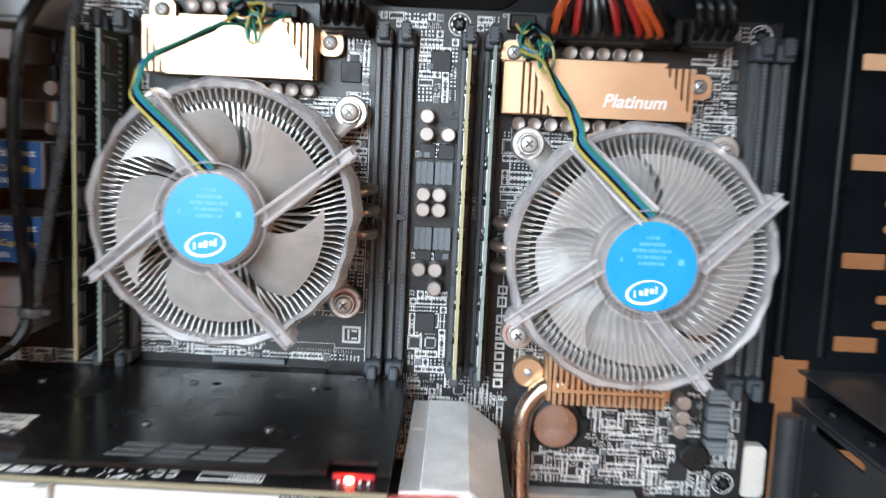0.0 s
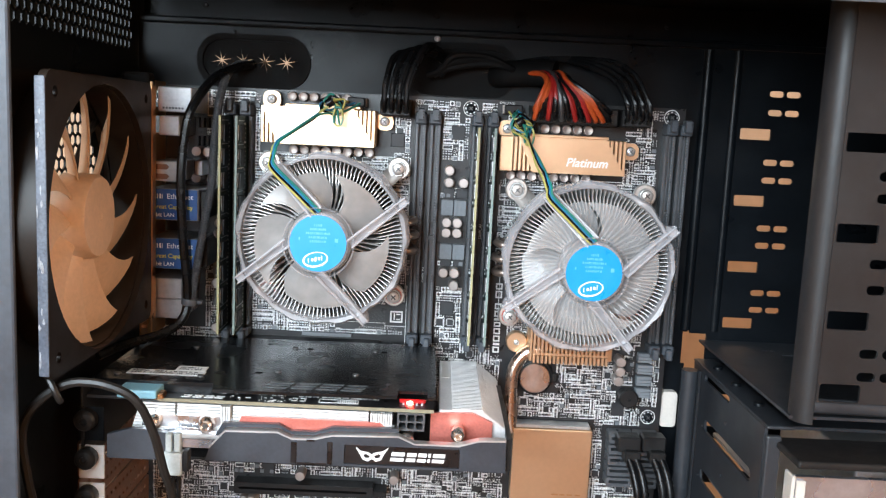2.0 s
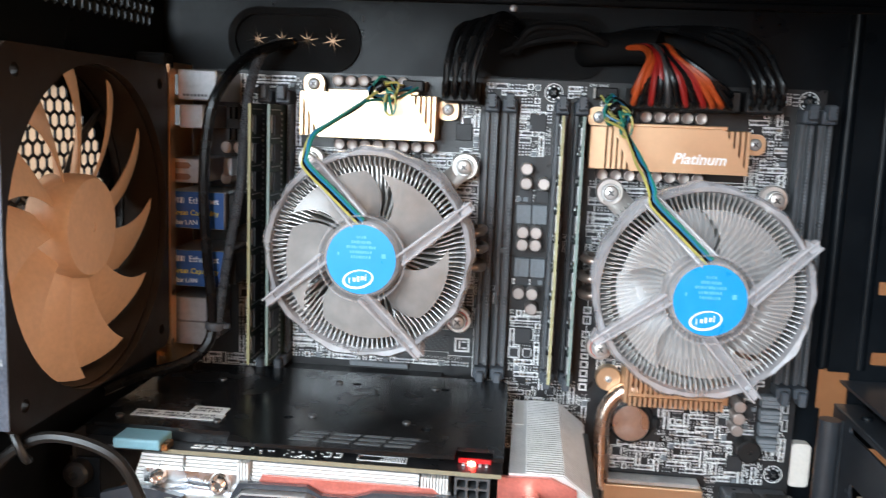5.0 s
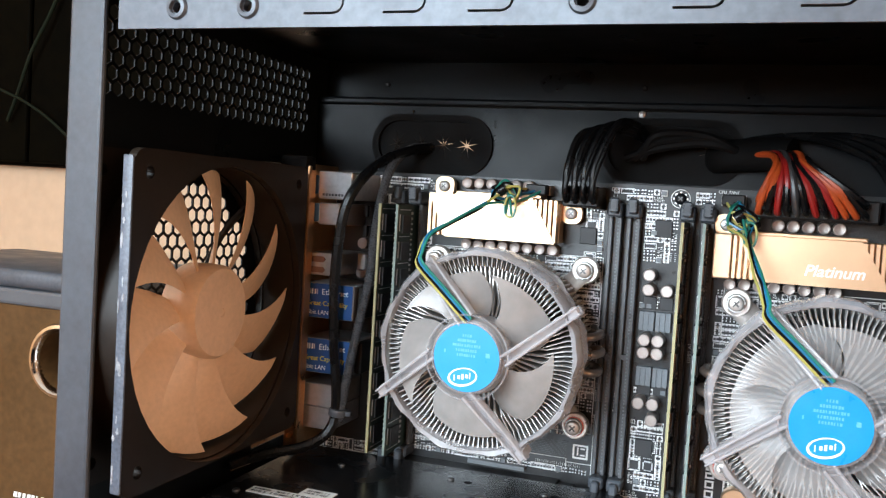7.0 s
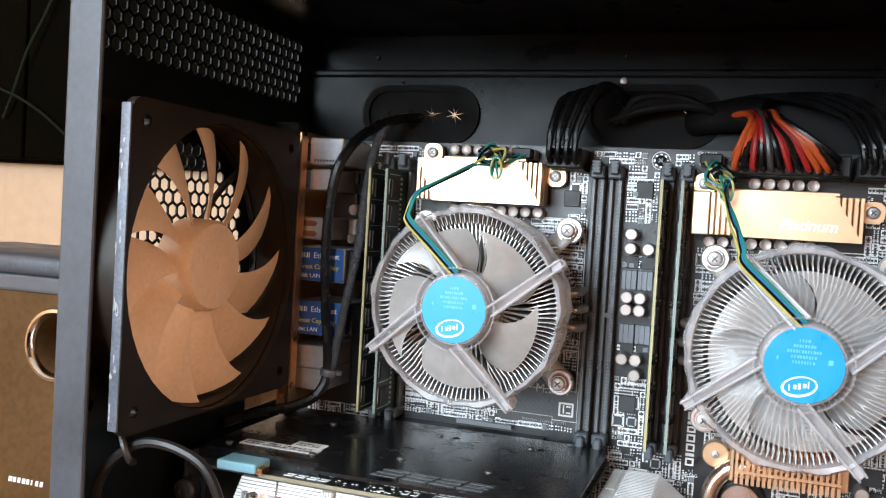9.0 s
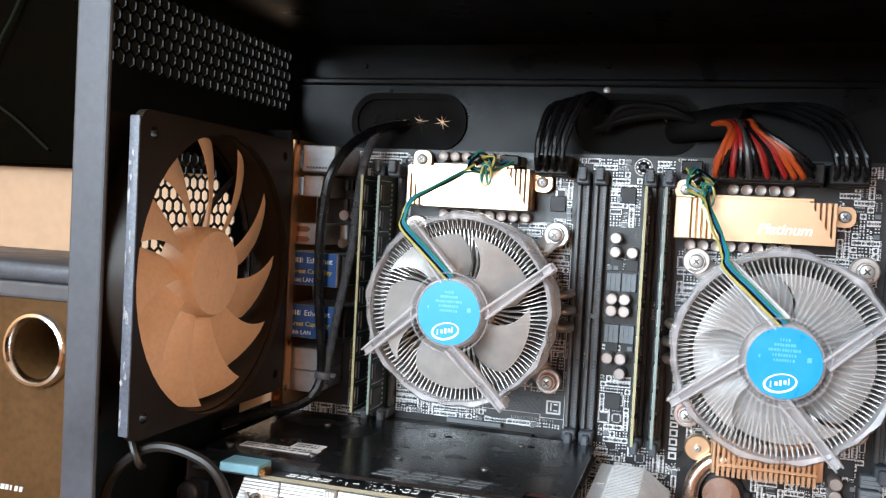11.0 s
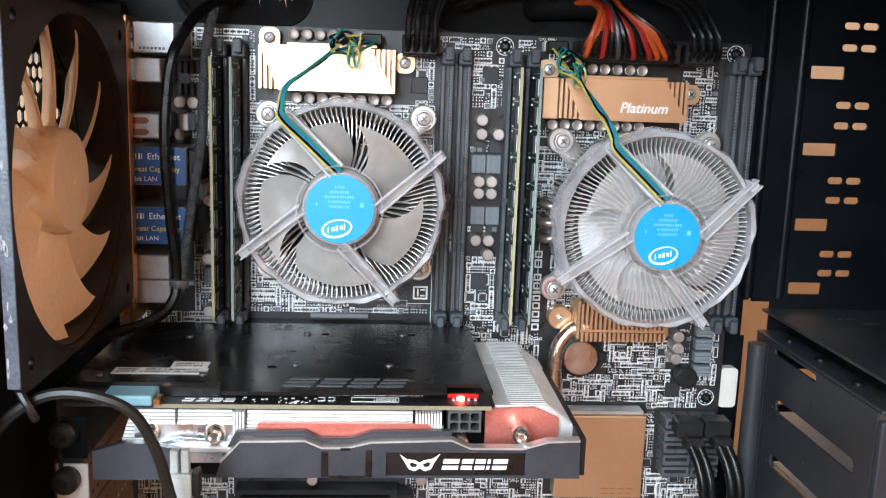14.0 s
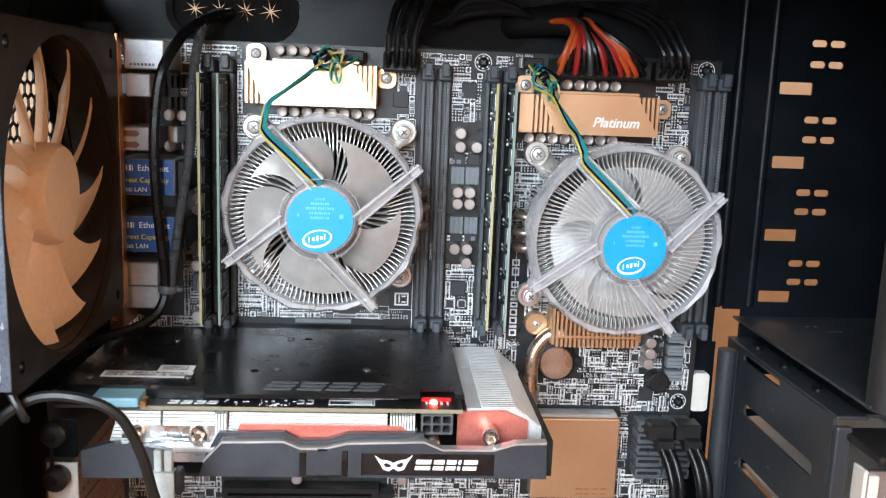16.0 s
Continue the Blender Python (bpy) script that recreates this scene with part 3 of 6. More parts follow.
    for k in range(8):
        z = 0.2605 - 0.0313 * k
        slots.append(rrect(-0.1080, -0.0275, z - 0.0036, z + 0.0038, 0.0030, 4))
        slots.append(rrect(-0.0134, -0.0104, z + 0.0093, z + 0.0192, 0.0008, 2))
        slots.append(ngon(-0.0642, z + 0.0136, 0.0011, 10))
        slots.append(ngon(-0.0245, z - 0.0020, 0.0011, 10))
    bm = bmesh.new()
    sheet(bm, rect(-0.1215, 0.0030, 0.0040, 0.2922), slots, "x", 0.3495, 0.3510)
    part("cage_side", bm, CAGE_GREY, case, "black drive cage side with long slots")
    bm = bmesh.new()
    box(bm, 0.3495, 0.3570, -0.1255, -0.1218, 0.0040, 0.2890, 0.001)
    part("cage_flange", bm, CAGE_GREY, case)
    bm = bmesh.new()
    sheet(bm, rect(0.3408, 0.3492, 0.0040, 0.2900), [], "y", -0.0140, -0.0120)
    sweep(bm, [(0.3403, -0.0195, 0.2925), (0.3403, -0.0195, 0.15), (0.3403, -0.0195, 0.004)], 0.0051, 24, 2)
    part("cage_back_flange", bm, CAGE_GREY, case, smooth=True)
    bm = bmesh.new()
    box(bm, 0.3490, 0.3635, -0.1255, 0.0030, 0.2924, 0.2942, 0.0008)
    part("cage_top_rim", bm, CAGE_GREY, case)
    bm = bmesh.new()
    box(bm, 0.3660, 0.5355, -0.1120, 0.0030, 0.2885, 0.2902)
    part("cage_top", bm, CAGE_GREY, case)
    for y in (-0.022, -0.056, -0.092):
        put("screw", SCREW_BLACK, case, pose(0.3565, y, 0.2941, -90, 0, 0))
    bm = bmesh.new()
    box(bm, 0.3545, 0.5355, -0.1525, -0.1180, 0.2828, 0.2866, 0.0014, 3)
    part("bay_rail", bm, PLASTIC_BLACK, case, "thick black plastic rail")
    # rear slot covers and thumb screws
    for k in range(1, 6):
        z = 0.2763 - 0.0203 * k
        bm = bmesh.new()
        vents = [rrect(-0.104 + 0.0062 * i, -0.1012 + 0.0062 * i, z + dz - 0.0010, z + dz + 0.0010, 0.0004, 1) for i in range(15) for dz in (-0.0042, 0.0042)]
        sheet(bm, rrect(-0.1150, -0.008, z - 0.0094, z + 0.0094, 0.001, 1), vents, "x", 0.0018, 0.0028)
        part("slot_cover", bm, VENT_BROWN, case, "vented brown slot cover")
    for k in range(6):
        z = 0.2763 - 0.0203 * k
        bm = bmesh.new()
        box(bm, 0.0030, 0.0160, -0.1165, -0.1150, z - 0.0090, z + 0.0088, 0.0004)
        part("cover_tab", bm, TAB_WHITE if k else STEEL_BLACK, case, "bright steel slot cover tab")
        bm = bmesh.new()
        lathe(bm, (0.0080, -0.1166, z + 0.003), (0, -1, 0), [(0.0052, 0), (0.0055, 0.0006), (0.0055, 0.0050), (0.0045, 0.0062), (0.0020, 0.0066), (0.0015, 0.0052)], 18)
        part("thumb_screw", bm, PLASTIC_BLACK, case, "black thumb screw", True)


case_shell()


def grommet(x0, x1, z0, z1, n):
    g = thing("cable_grommet", ((x0 + x1) / 2, 0.008, z0), "black rubber cable grommet with star-shaped slits", "grommet", "tray grommets")
    holes = []
    zc = (z0 + z1) / 2
    for k in range(n):
        cx = x1 - 0.0135 - (x1 - x0 - 0.027) * k / 3
        star = []
        for i in range(16):
            r = (0.0074, 0.0009, 0.0056, 0.0009)[i % 4]
            a = 2 * math.pi * i / 16 + 0.2
            star.append((cx + r * math.cos(a), zc + r * math.sin(a)))
        holes.append(star)
    bm = bmesh.new()
    sheet(bm, rrect(x0 + 0.002, x1 - 0.002, z0 + 0.002, z1 - 0.002, 0.0125, 8), holes, "y", 0.0080, 0.0092)
    part("flap", bm, RUBBER, g, "slit rubber flap")
    bm = bmesh.new()
    sheet(bm, rrect(x0 - 0.0015, x1 + 0.0015, z0 - 0.0015, z1 + 0.0015, 0.0158, 8), [rrect(x0 + 0.0022, x1 - 0.0022, z0 + 0.0022, z1 - 0.0022, 0.0122, 8)], "y", 0.0058, 0.0079)
    part("rim", bm, RUBBER, g)


grommet(0.029, 0.096, 0.453, 0.4825, 4)
grommet(0.157, 0.224, 0.454, 0.4835, 1)


# ---- rear fan ----
def blade(bm, frame3, r0, r1, a0, span0, span1, swept, h0, h1, thick=0.0009, nr=8, na=6, root=1.0):
    """Twisted fan blade; frame3(r, angle, height) gives the place."""
    grid = []
    for lay in (0, 1):
        g = []
        for i in range(nr + 1):
            u = i / nr
            r = r0 + (r1 - r0) * u
            span = span0 + (span1 - span0) * u
            row = []
            for j in range(na + 1):
                v = j / na
                camber = 0.10 * math.sin(math.pi * v)
                mid, half = (h0 + h1) / 2, (h1 - h0) / 2 * (root + (1 - root) * u)
                a = a0 + swept * u * u + span * (v - 0.5)
                h = mid + 2 * half * (v - 0.5 + camber) + (thick if lay else 0) * (1 if 0 < j < na else 0.4)
                row.append(bm.verts.new(frame3(r, a, h)))
            g.append(row)
        grid.append(g)
    for lay, g in enumerate(grid):
        for i in range(nr):
            for j in range(na):
                q = (g[i][j], g[i + 1][j], g[i + 1][j + 1], g[i][j + 1])
                bm.faces.new(q if lay else q[::-1])
    lo, hi = grid
    for i in range(nr):
        for j in (0, na):
            bm.faces.new((lo[i][j], lo[i + 1][j], hi[i + 1][j], hi[i][j]))
    for j in range(na):
        for i in (0, nr):
            bm.faces.new((lo[i][j], lo[i][j + 1], hi[i][j + 1], hi[i][j]))
    bmesh.ops.recalc_face_normals(bm, faces=list(bm.faces))
    return bm


def rear_fan():
    y0, y1, z0, z1 = -0.180, -0.048, 0.317, 0.450
    cy, cz = FAN_C
    f = thing("case_fan", (0.005, cy, z0), "beige eleven-blade case fan in a dark brown frame", "fan")
    bm = bmesh.new()
    corner = [(y, z) for y in (y0 + 0.009, y1 - 0.009) for z in (z0 + 0.009, z1 - 0.009)]
    hs = [ngon(cy, cz, 0.0645, 48)] + [ngon(y, z, 0.0026, 14) for y, z in corner]
    sheet(bm, rrect(y0, y1, z0, z1, 0.006, 5), hs, "x", 0.0140, 0.0175)
    sheet(bm, rrect(y0, y1, z0, z1, 0.006, 5), hs, "x", -0.0080, -0.0045)
    part("frame", bm, FAN_BROWN, f)
    bm = bmesh.new()
    lathe(bm, (-0.0045, cy, cz), (1, 0, 0), [(0.0655, 0), (0.0642, 0.002), (0.0637, 0.0185), (0.0658, 0.0184), (0.0672, 0.002), (0.0672, 0.0)], 64, cap=False)
    part("duct", bm, FAN_BROWN, f, smooth=True)
    bm = bmesh.new()
    box(bm, 0.0132, 0.0177, y0 - 0.0012, y0 - 0.0001, z0 + 0.003, z1 - 0.003, 0.0005)
    rim = part("outer_rim", bm, FAN_EDGE, f, "scuffed grey-blue rim of the fan frame", True)
    rnd = random.Random(21)
    for k in range(16):
        z = rnd.choice((rnd.uniform(0.322, 0.372), rnd.uniform(0.385, 0.44)))
        x, h, w = rnd.uniform(0.0137, 0.0160), rnd.uniform(0.0010, 0.0045), rnd.uniform(0.0003, 0.0009)
        bm = bmesh.new()
        pts = [(x + w * rnd.uniform(0.3, 1.0) * math.cos(a), z + h * rnd.uniform(0.5, 1.0) * math.sin(a)) for a in [2 * math.pi * i / 9 for i in range(9)]]
        sheet(bm, pts, [], "y", y0 - 0.00135, y0 - 0.0010)
        part("scuff", bm, SCUFF, rim, "pale scuff mark")
    bm = bmesh.new()
    lathe(bm, (-0.003, cy, cz), (1, 0, 0), [(0.0208, 0), (0.0212, 0.008), (0.0208, 0.0152), (0.0194, 0.0171), (0.0020, 0.0176), (0.0017, 0.0172), (0.0, 0.0172)], 48)
    hub = part("hub", bm, FAN_TAN, f, "smooth beige hub", True)
    for k in range(11):
        bm = bmesh.new()
        blade(bm, lambda r, a, h: (h, cy + r * math.cos(a), cz + r * math.sin(a)), 0.0206, 0.0624, 2 * math.pi * k / 11 + 1.316, 0.44, 0.55, 0.22, -0.0035, 0.0105, 0.0011, 10, 6, 0.62)
        part("blade", bm, FAN_TAN, hub, smooth=True)
    for k in range(4):
        bm = bmesh.new()
        a = radians(45 + 90 * k)
        sweep(bm, [(-0.0055, cy + 0.018 * math.cos(a), cz + 0.018 * math.sin(a)), (-0.0055, cy + 0.04 * math.cos(a + .1), cz + 0.04 * math.sin(a + .1)),
                   (-0.0055, cy + 0.065 * math.cos(a), cz + 0.065 * math.sin(a))], 0.0018, 6, 4)
        part("strut", bm, FAN_BROWN, f)
    bm = bmesh.new()
    box(bm, 0.0, 0.016, -0.0472, -0.036, 0.444, 0.456, 0.002)
    part("mount", bm, RUBBER, f, "black rubber corner mount")


rear_fan()


# ---- motherboard ----
board = thing("motherboard", (0.163, 0.0, 0.146), "large black dual-socket motherboard with champagne gold heatsinks", "motherboard")
BX0, BX1, BZ0, BZ1 = 0.000, 0.3295, 0.146, 0.4512
SLOT_X = (0.0525, 0.0620, 0.1675, 0.1765, 0.2020, 0.2115, 0.3195, 0.3280)
COOLERS = ((0.1165, 0.3680), (0.2665, 0.3590))


def pcb():
    rings = [(0.1975, 0.4453), (0.3210, 0.4455), (0.3215, 0.2545), (0.0080, 0.4440)]
    bm = bmesh.new()
    sheet(bm, rect(BX0, BX1, BZ0, BZ1), [ngon(x, z, 0.0019, 14) for x, z in rings], "y", 0.0, 0.0016)
    part("circuit_board", bm, PCB, board, "black circuit board")
    for x, z in rings:
        bm = bmesh.new()
        lathe(bm, (x, -0.0001, z), (0, -1, 0), [(0.0047, 0), (0.0047, 0.0002), (0.0043, 0.0002), (0.0043, 0)], 32, cap=False)
        part("hole_ring", bm, SILK, board)
        s = Soup()
        for k in range(8):
            a = 2 * math.pi * k / 8
            cx, cz = x + 0.0031 * math.cos(a), z + 0.0031 * math.sin(a)
            s.box(cx - 0.0005, cx + 0.0005, -0.0003, 0.0, cz - 0.0005, cz + 0.0005)
        s.make("solder_pad", SOLDER, board)
        put("screw", SCREW_BLACK, board, T(x, -0.0002, z))


pcb()

# areas that stay free of small parts (x0, x1, z0, z1)
KEEP = [(x - 0.0045, x + 0.0045, 0.297, 0.4435) for x in SLOT_X]
KEEP += [(0.071, 0.150, 0.412, 0.4500), (0.214, 0.294, 0.404, 0.4365), (0.000, 0.034, 0.300, 0.4512), (0.034, 0.043, 0.340, 0.3925),
         (0.230, 0.286, 0.196, 0.2510), (0.226, 0.295, 0.2905, 0.305), (0.234, 0.259, 0.267, 0.2915), (0.225, 0.236, 0.250, 0.300),
         (0.2945, 0.3295, 0.210, 0.2480), (0.120, 0.166, 0.3050, 0.3330), (0.182, 0.199, 0.3965, 0.411), (0.182, 0.199, 0.3505, 0.3885), (0.182, 0.196, 0.333, 0.3475), (0.2955, 0.3045, 0.277, 0.297), (0.3115, 0.3205, 0.269, 0.299), (0.300, 0.313, 0.262, 0.275),
         (0.143, 0.163, 0.4410, 0.4512), (0.229, 0.300, 0.4370, 0.4500), (0.216, 0.229, 0.4420, 0.4500), (0.2165, 0.2255, 0.292, 0.346),
         (0.192, 0.203, 0.4400, 0.4510), (0.3155, 0.3265, 0.4400, 0.4510), (0.3165, 0.3265, 0.249, 0.260), (0.121, 0.134, 0.4420, 0.4512)]
KEEP += [(0.062, 0.170, 0.282, 0.301)]
KEEP += [(0.055, 0.150, z - 0.0045, z + 0.0045) for z in (0.260, 0.2195, 0.1990, 0.1790)]


def free(x, z, r):
    if any(a - r < x < b + r and c - r < z < d + r for a, b, c, d in KEEP):
        return False
    return all((x - cx) ** 2 + (z - cz) ** 2 > 0.034 ** 2 for cx, cz in COOLERS)


def small_parts():
    """Chips, resistors and white outlines that fill the free areas of the board."""
    rnd = random.Random(7)
    dark, ends, tan, silk, grey = (Soup() for _ in range(5))
    lines, hatch = Soup(), Soup()
    W = 0.00034                    # width of a printed line
    cell = 0.0033
    used = set()
    nx, nz = int((BX1 - BX0 - 0.003) / cell), int((BZ1 - BZ0 - 0.003) / cell)

    def passive(x, z, w, h, flat):
        body = tan if rnd.random() < 0.2 else dark
        t = rnd.uniform(0.0005, 0.0009)
        if flat:
            body.box(x - w * 0.5, x + w * 0.5, -t, 0, z - h / 2, z + h / 2)
            for sg in (-1, 1):
                ends.box(x + sg * w * 0.5 - w * 0.17, x + sg * w * 0.5 + w * 0.17, -t - 0.00005, 0, z - h / 2, z + h / 2)
        else:
            body.box(x - h / 2, x + h / 2, -t, 0, z - w * 0.5, z + w * 0.5)
            for sg in (-1, 1):
                ends.box(x - h / 2, x + h / 2, -t - 0.00005, 0, z + sg * w * 0.5 - w * 0.17, z + sg * w * 0.5 + w * 0.17)

    def words(x, z, n, upright=False):
        for q in range(n):
            o = q * 0.00082
            if rnd.random() < 0.12:
                continue
            wd, ht = rnd.uniform(0.00042, 0.0006), rnd.uniform(0.0009, 0.0011)
            if upright:
                silk.box(x, x + ht, -0.0002, -0.00005, z + o, z + o + 0.00018)
                silk.box(x + rnd.choice((0, ht - 0.0002)), x + ht * 0.9, -0.00021, -0.00005, z + o + 0.00018, z + o + wd)
            else:
                silk.box(x + o, x + o + 0.00018, -0.0002, -0.00005, z, z + ht)
                zz = z + rnd.choice((0, ht * 0.4, ht - 0.0002))
                silk.box(x + o + 0.00018, x + o + wd, -0.00021, -0.00005, zz, zz + 0.0002)

    def pins(cx, cz, hw, hh, n, sides):
        for q in range(n):
            u = (q + 0.5) / n * 2 - 1
            for sg in (-1, 1):
                if "x" in sides:
                    ends.box(cx + sg * (hw + 0.0003) - 0.00038, cx + sg * (hw + 0.0003) + 0.00038, -0.0004, 0, cz + u * hh - 0.00014, cz + u * hh + 0.00014)
                if "z" in sides:
                    ends.box(cx + u * hw - 0.00014, cx + u * hw + 0.00014, -0.0004, 0, cz + sg * (hh + 0.0003) - 0.00038, cz + sg * (hh + 0.0003) + 0.00038)

    for i in range(nx):
        for k in range(nz):
            if (i, k) in used:
                continue
            p = rnd.random()
            if p < 0.05:
                kind, w, h = "square", 2, 2
            elif p < 0.13:
                kind, (w, h) = "narrow", rnd.choice(((2, 1), (1, 2)))
            elif p < 0.38:
                kind, (w, h) = "bank", rnd.choice(((2, 1), (3, 1), (4, 1)))
            elif p < 0.60:
                kind, (w, h) = "stack", rnd.choice(((1, 2), (1, 3), (1, 2)))
            elif p < 0.76:
                kind, w, h = "pair", 1, 1
            elif p < 0.90:
                kind, (w, h) = "words", rnd.choice(((2, 1), (1, 1), (1, 2)))
            elif p < 0.95:
                kind, w, h = "coil", 1, 1
            else:
                continue
            cells = [(i + a, k + b) for a in range(w) for b in range(h)]
            if any(c in used or c[0] >= nx or c[1] >= nz or not free(BX0 + 0.003 + (c[0] + 0.5) * cell, BZ0 + 0.003 + (c[1] + 0.5) * cell, 0.0004) for c in cells):
                if not free(BX0 + 0.003 + (i + 0.5) * cell, BZ0 + 0.003 + (k + 0.5) * cell, 0.0004):
                    continue
                kind, w, h, cells = "pair", 1, 1, [(i, k)]
            used |= set(cells)
            jx, jz = rnd.uniform(-0.0002, 0.0002), rnd.uniform(-0.0002, 0.0002)
            x0, z0 = BX0 + 0.003 + i * cell + 0.0002 + jx, BZ0 + 0.003 + k * cell + 0.0002 + jz
            x1, z1 = x0 + w * cell - 0.0004, z0 + h * cell - 0.0004
            cx, cz = (x0 + x1) / 2, (z0 + z1) / 2
            if kind == "square":
                hs = rnd.uniform(0.0017, 0.0023)
                dark.box(cx - hs, cx + hs, -0.0011, 0, cz - hs, cz + hs)
                pins(cx, cz, hs, hs, 8, "xz")
                if rnd.random() < 0.7:
                    silk.outline(x0, x1, z0, z1, W)
            elif kind == "narrow":
                hw, hh = (x1 - x0) / 2 - 0.0008, (z1 - z0) / 2 - 0.0008
                dark.box(cx - hw, cx + hw, -0.0010, 0, cz - hh, cz + hh)
                pins(cx, cz, hw, hh, 5, "z" if w > h else "x")
                if rnd.random() < 0.5:
                    silk.outline(x0, x1, z0, z1, W)
            elif kind in ("bank", "stack"):
                n = max(w, h) * rnd.choice((2, 2, 3))
                size = min(0.0010, max(w, h) * cell / n * 0.62)
                for q in range(n):
                    u = (q + 0.5) / n
                    if kind == "bank":
                        passive(x0 + u * (x1 - x0), cz, 0.0016, size, False)
                    else:
                        passive(cx, z0 + u * (z1 - z0), 0.0016, size, True)
                    if rnd.random() < 0.45:
                        if kind == "bank":
                            silk.box(x0 + (q + 1) / n * (x1 - x0) - W / 2, x0 + (q + 1) / n * (x1 - x0) + W / 2, -0.0002, -0.00005, z0, z1)
                        else:
                            silk.box(x0, x1, -0.0002, -0.00005, z0 + (q + 1) / n * (z1 - z0) - W / 2, z0 + (q + 1) / n * (z1 - z0) + W / 2)
                if rnd.random() < 0.85:
                    silk.outline(x0, x1, z0, z1, W)
            elif kind == "pair":
                flat = rnd.random() < 0.5
                for sg in (-1, 1):
                    if flat:
                        passive(cx, cz + sg * 0.0007, 0.0017, 0.0008, True)
                    else:
                        passive(cx + sg * 0.0007, cz, 0.0017, 0.0008, False)
                if rnd.random() < 0.4:
                    silk.outline(x0, x1, z0, z1, W)
            elif kind == "coil":
                grey.box(cx - 0.0012, cx + 0.0012, -0.0018, 0, cz - 0.0011, cz + 0.0011)
                if rnd.random() < 0.6:
                    silk.outline(x0, x1, z0, z1, W)
            else:
                if h > w:
                    words(x0 + 0.0002, z0, 7, True)
                    words(x0 + 0.0016, z0, 6, True)
                else:
                    words(x0, z0 + 0.0003, 3 if w == 1 else 7)
                    words(x0, z0 + 0.0017, 3 if w == 1 else 6)
    for cx, cz in COOLERS:
        lines.outline(cx - 0.0455, cx + 0.0455, cz - 0.0455, cz + 0.0455, 0.0004)
        for q in range(40):
            a = rnd.uniform(0, 6.28)
            r = rnd.uniform(0.037, 0.046)
            passive(cx + r * math.cos(a), cz + r * math.sin(a), 0.0017, 0.0007, rnd.random() < 0.5)
    # fine hatching and lines beside the lower slot of the first processor
    for k in range(22):
        x = 0.134 + k * 0.0011
        lines.box(x, x + 0.00012, -0.0002, -0.00005, 0.3045, 0.3060)
    for k in range(60):
        x = 0.066 + k * 0.0009
        lines.box(x, x + 0.0004, -0.0002, -0.00005, 0.3062, 0.3078)
    for k in range(40):
        for j in range(9):
            if (k + j) % 3:
                hx, hz = 0.1225 + k * 0.00095, 0.3095 + j * 0.0009
                if hx < 0.150:
                    hatch.box(hx, hx + 0.0006, -0.0002, -0.00005, hz, hz + 0.0003)
    lines.outline(0.064, 0.150, 0.3025, 0.3085, 0.0002)
    lines.box(0.1628, 0.1631, -0.0002, -0.00005, 0.296, 0.333)
    lines.box(0.150, 0.1628, -0.0002, -0.00005, 0.3065, 0.3068)
    dark.make("chip_scatter", CHIP, board, "small black chips", "stuff")
    ends.make("solder_scatter", SOLDER, board, "tinned pins", "stuff")
    tan.make("ceramic_scatter", SMD_TAN, board, "tiny brown ceramic parts", "stuff")
    grey.make("coil_scatter", CHOKE, board, "small grey coils", "stuff")
    silk.make("silkscreen", SILK, board, "white printed outlines", "stuff")
    hatch.make("print_hatch", LOGO_GREY, board, "grey printed hatching", "stuff")
    lines.make("long_outline", SILK, board, "white printed outlines", "stuff")


small_parts()


def silk_words():
    for words, size, x, z, turn in (("M.2 x4", 0.0066, 0.1400, 0.3205, 0), ("PCIEX16_1", 0.0024, 0.1365, 0.3008, 0), ("DIMM_D1", 0.0023, 0.1735, 0.3360, 90),
                                    ("DIMM_H1", 0.0023, 0.1640, 0.3400, 90), ("DIMM_A1", 0.0023, 0.2078, 0.3650, 90), ("CPU1", 0.0026, 0.2300, 0.3130, 90), ("CPU2", 0.0026, 0.1632, 0.3270, 90),
                                    ("EATX12V2", 0.0026, 0.1635, 0.4475, 0), ("EATX12VP", 0.0026, 0.3105, 0.4030, 90), ("PSUSMB1", 0.0026, 0.3140, 0.4030, 90), ("SMART_PSU", 0.0022, 0.2925, 0.4005, 0),
                                    ("CPU_FAN1", 0.0020, 0.2150, 0.4490, 0), ("CPLD_JTAG", 0.0022, 0.2140, 0.2870, 0)):
        lettering("print", words, size, T(x, -0.0002, z) @ pose(0, 0, 0, 0, -turn, 0) @ FACING, SILK, board, 0.00008)
    # model marking as bars, running upwards
    s = Soup()
    z = 0.2925
    for w in (5, 2, 5, 5, 4, 2, 5, 5, 0, 6, 5):
        if w:
            s.outline(0.2190, 0.2232, z, z + w * 0.00078, 0.0009)
        z += max(w, 2) * 0.00078 + 0.0009
    s.make("model_mark", SILK, board, "white printed model marking", "stuff")
    s = Soup()
    s.outline(0.1530, 0.1610, 0.3090, 0.3165, 0.0010)
    s.box(0.1553, 0.1561, -0.0002, -0.00005, 0.3107, 0.3150)
    s.box(0.1570, 0.1594, -0.0002, -0.00005, 0.3107, 0.3115)
    s.box(0.1570, 0.1594, -0.0002, -0.00005, 0.3140, 0.3148)
    s.make("approval_mark", SILK, board)


silk_words()


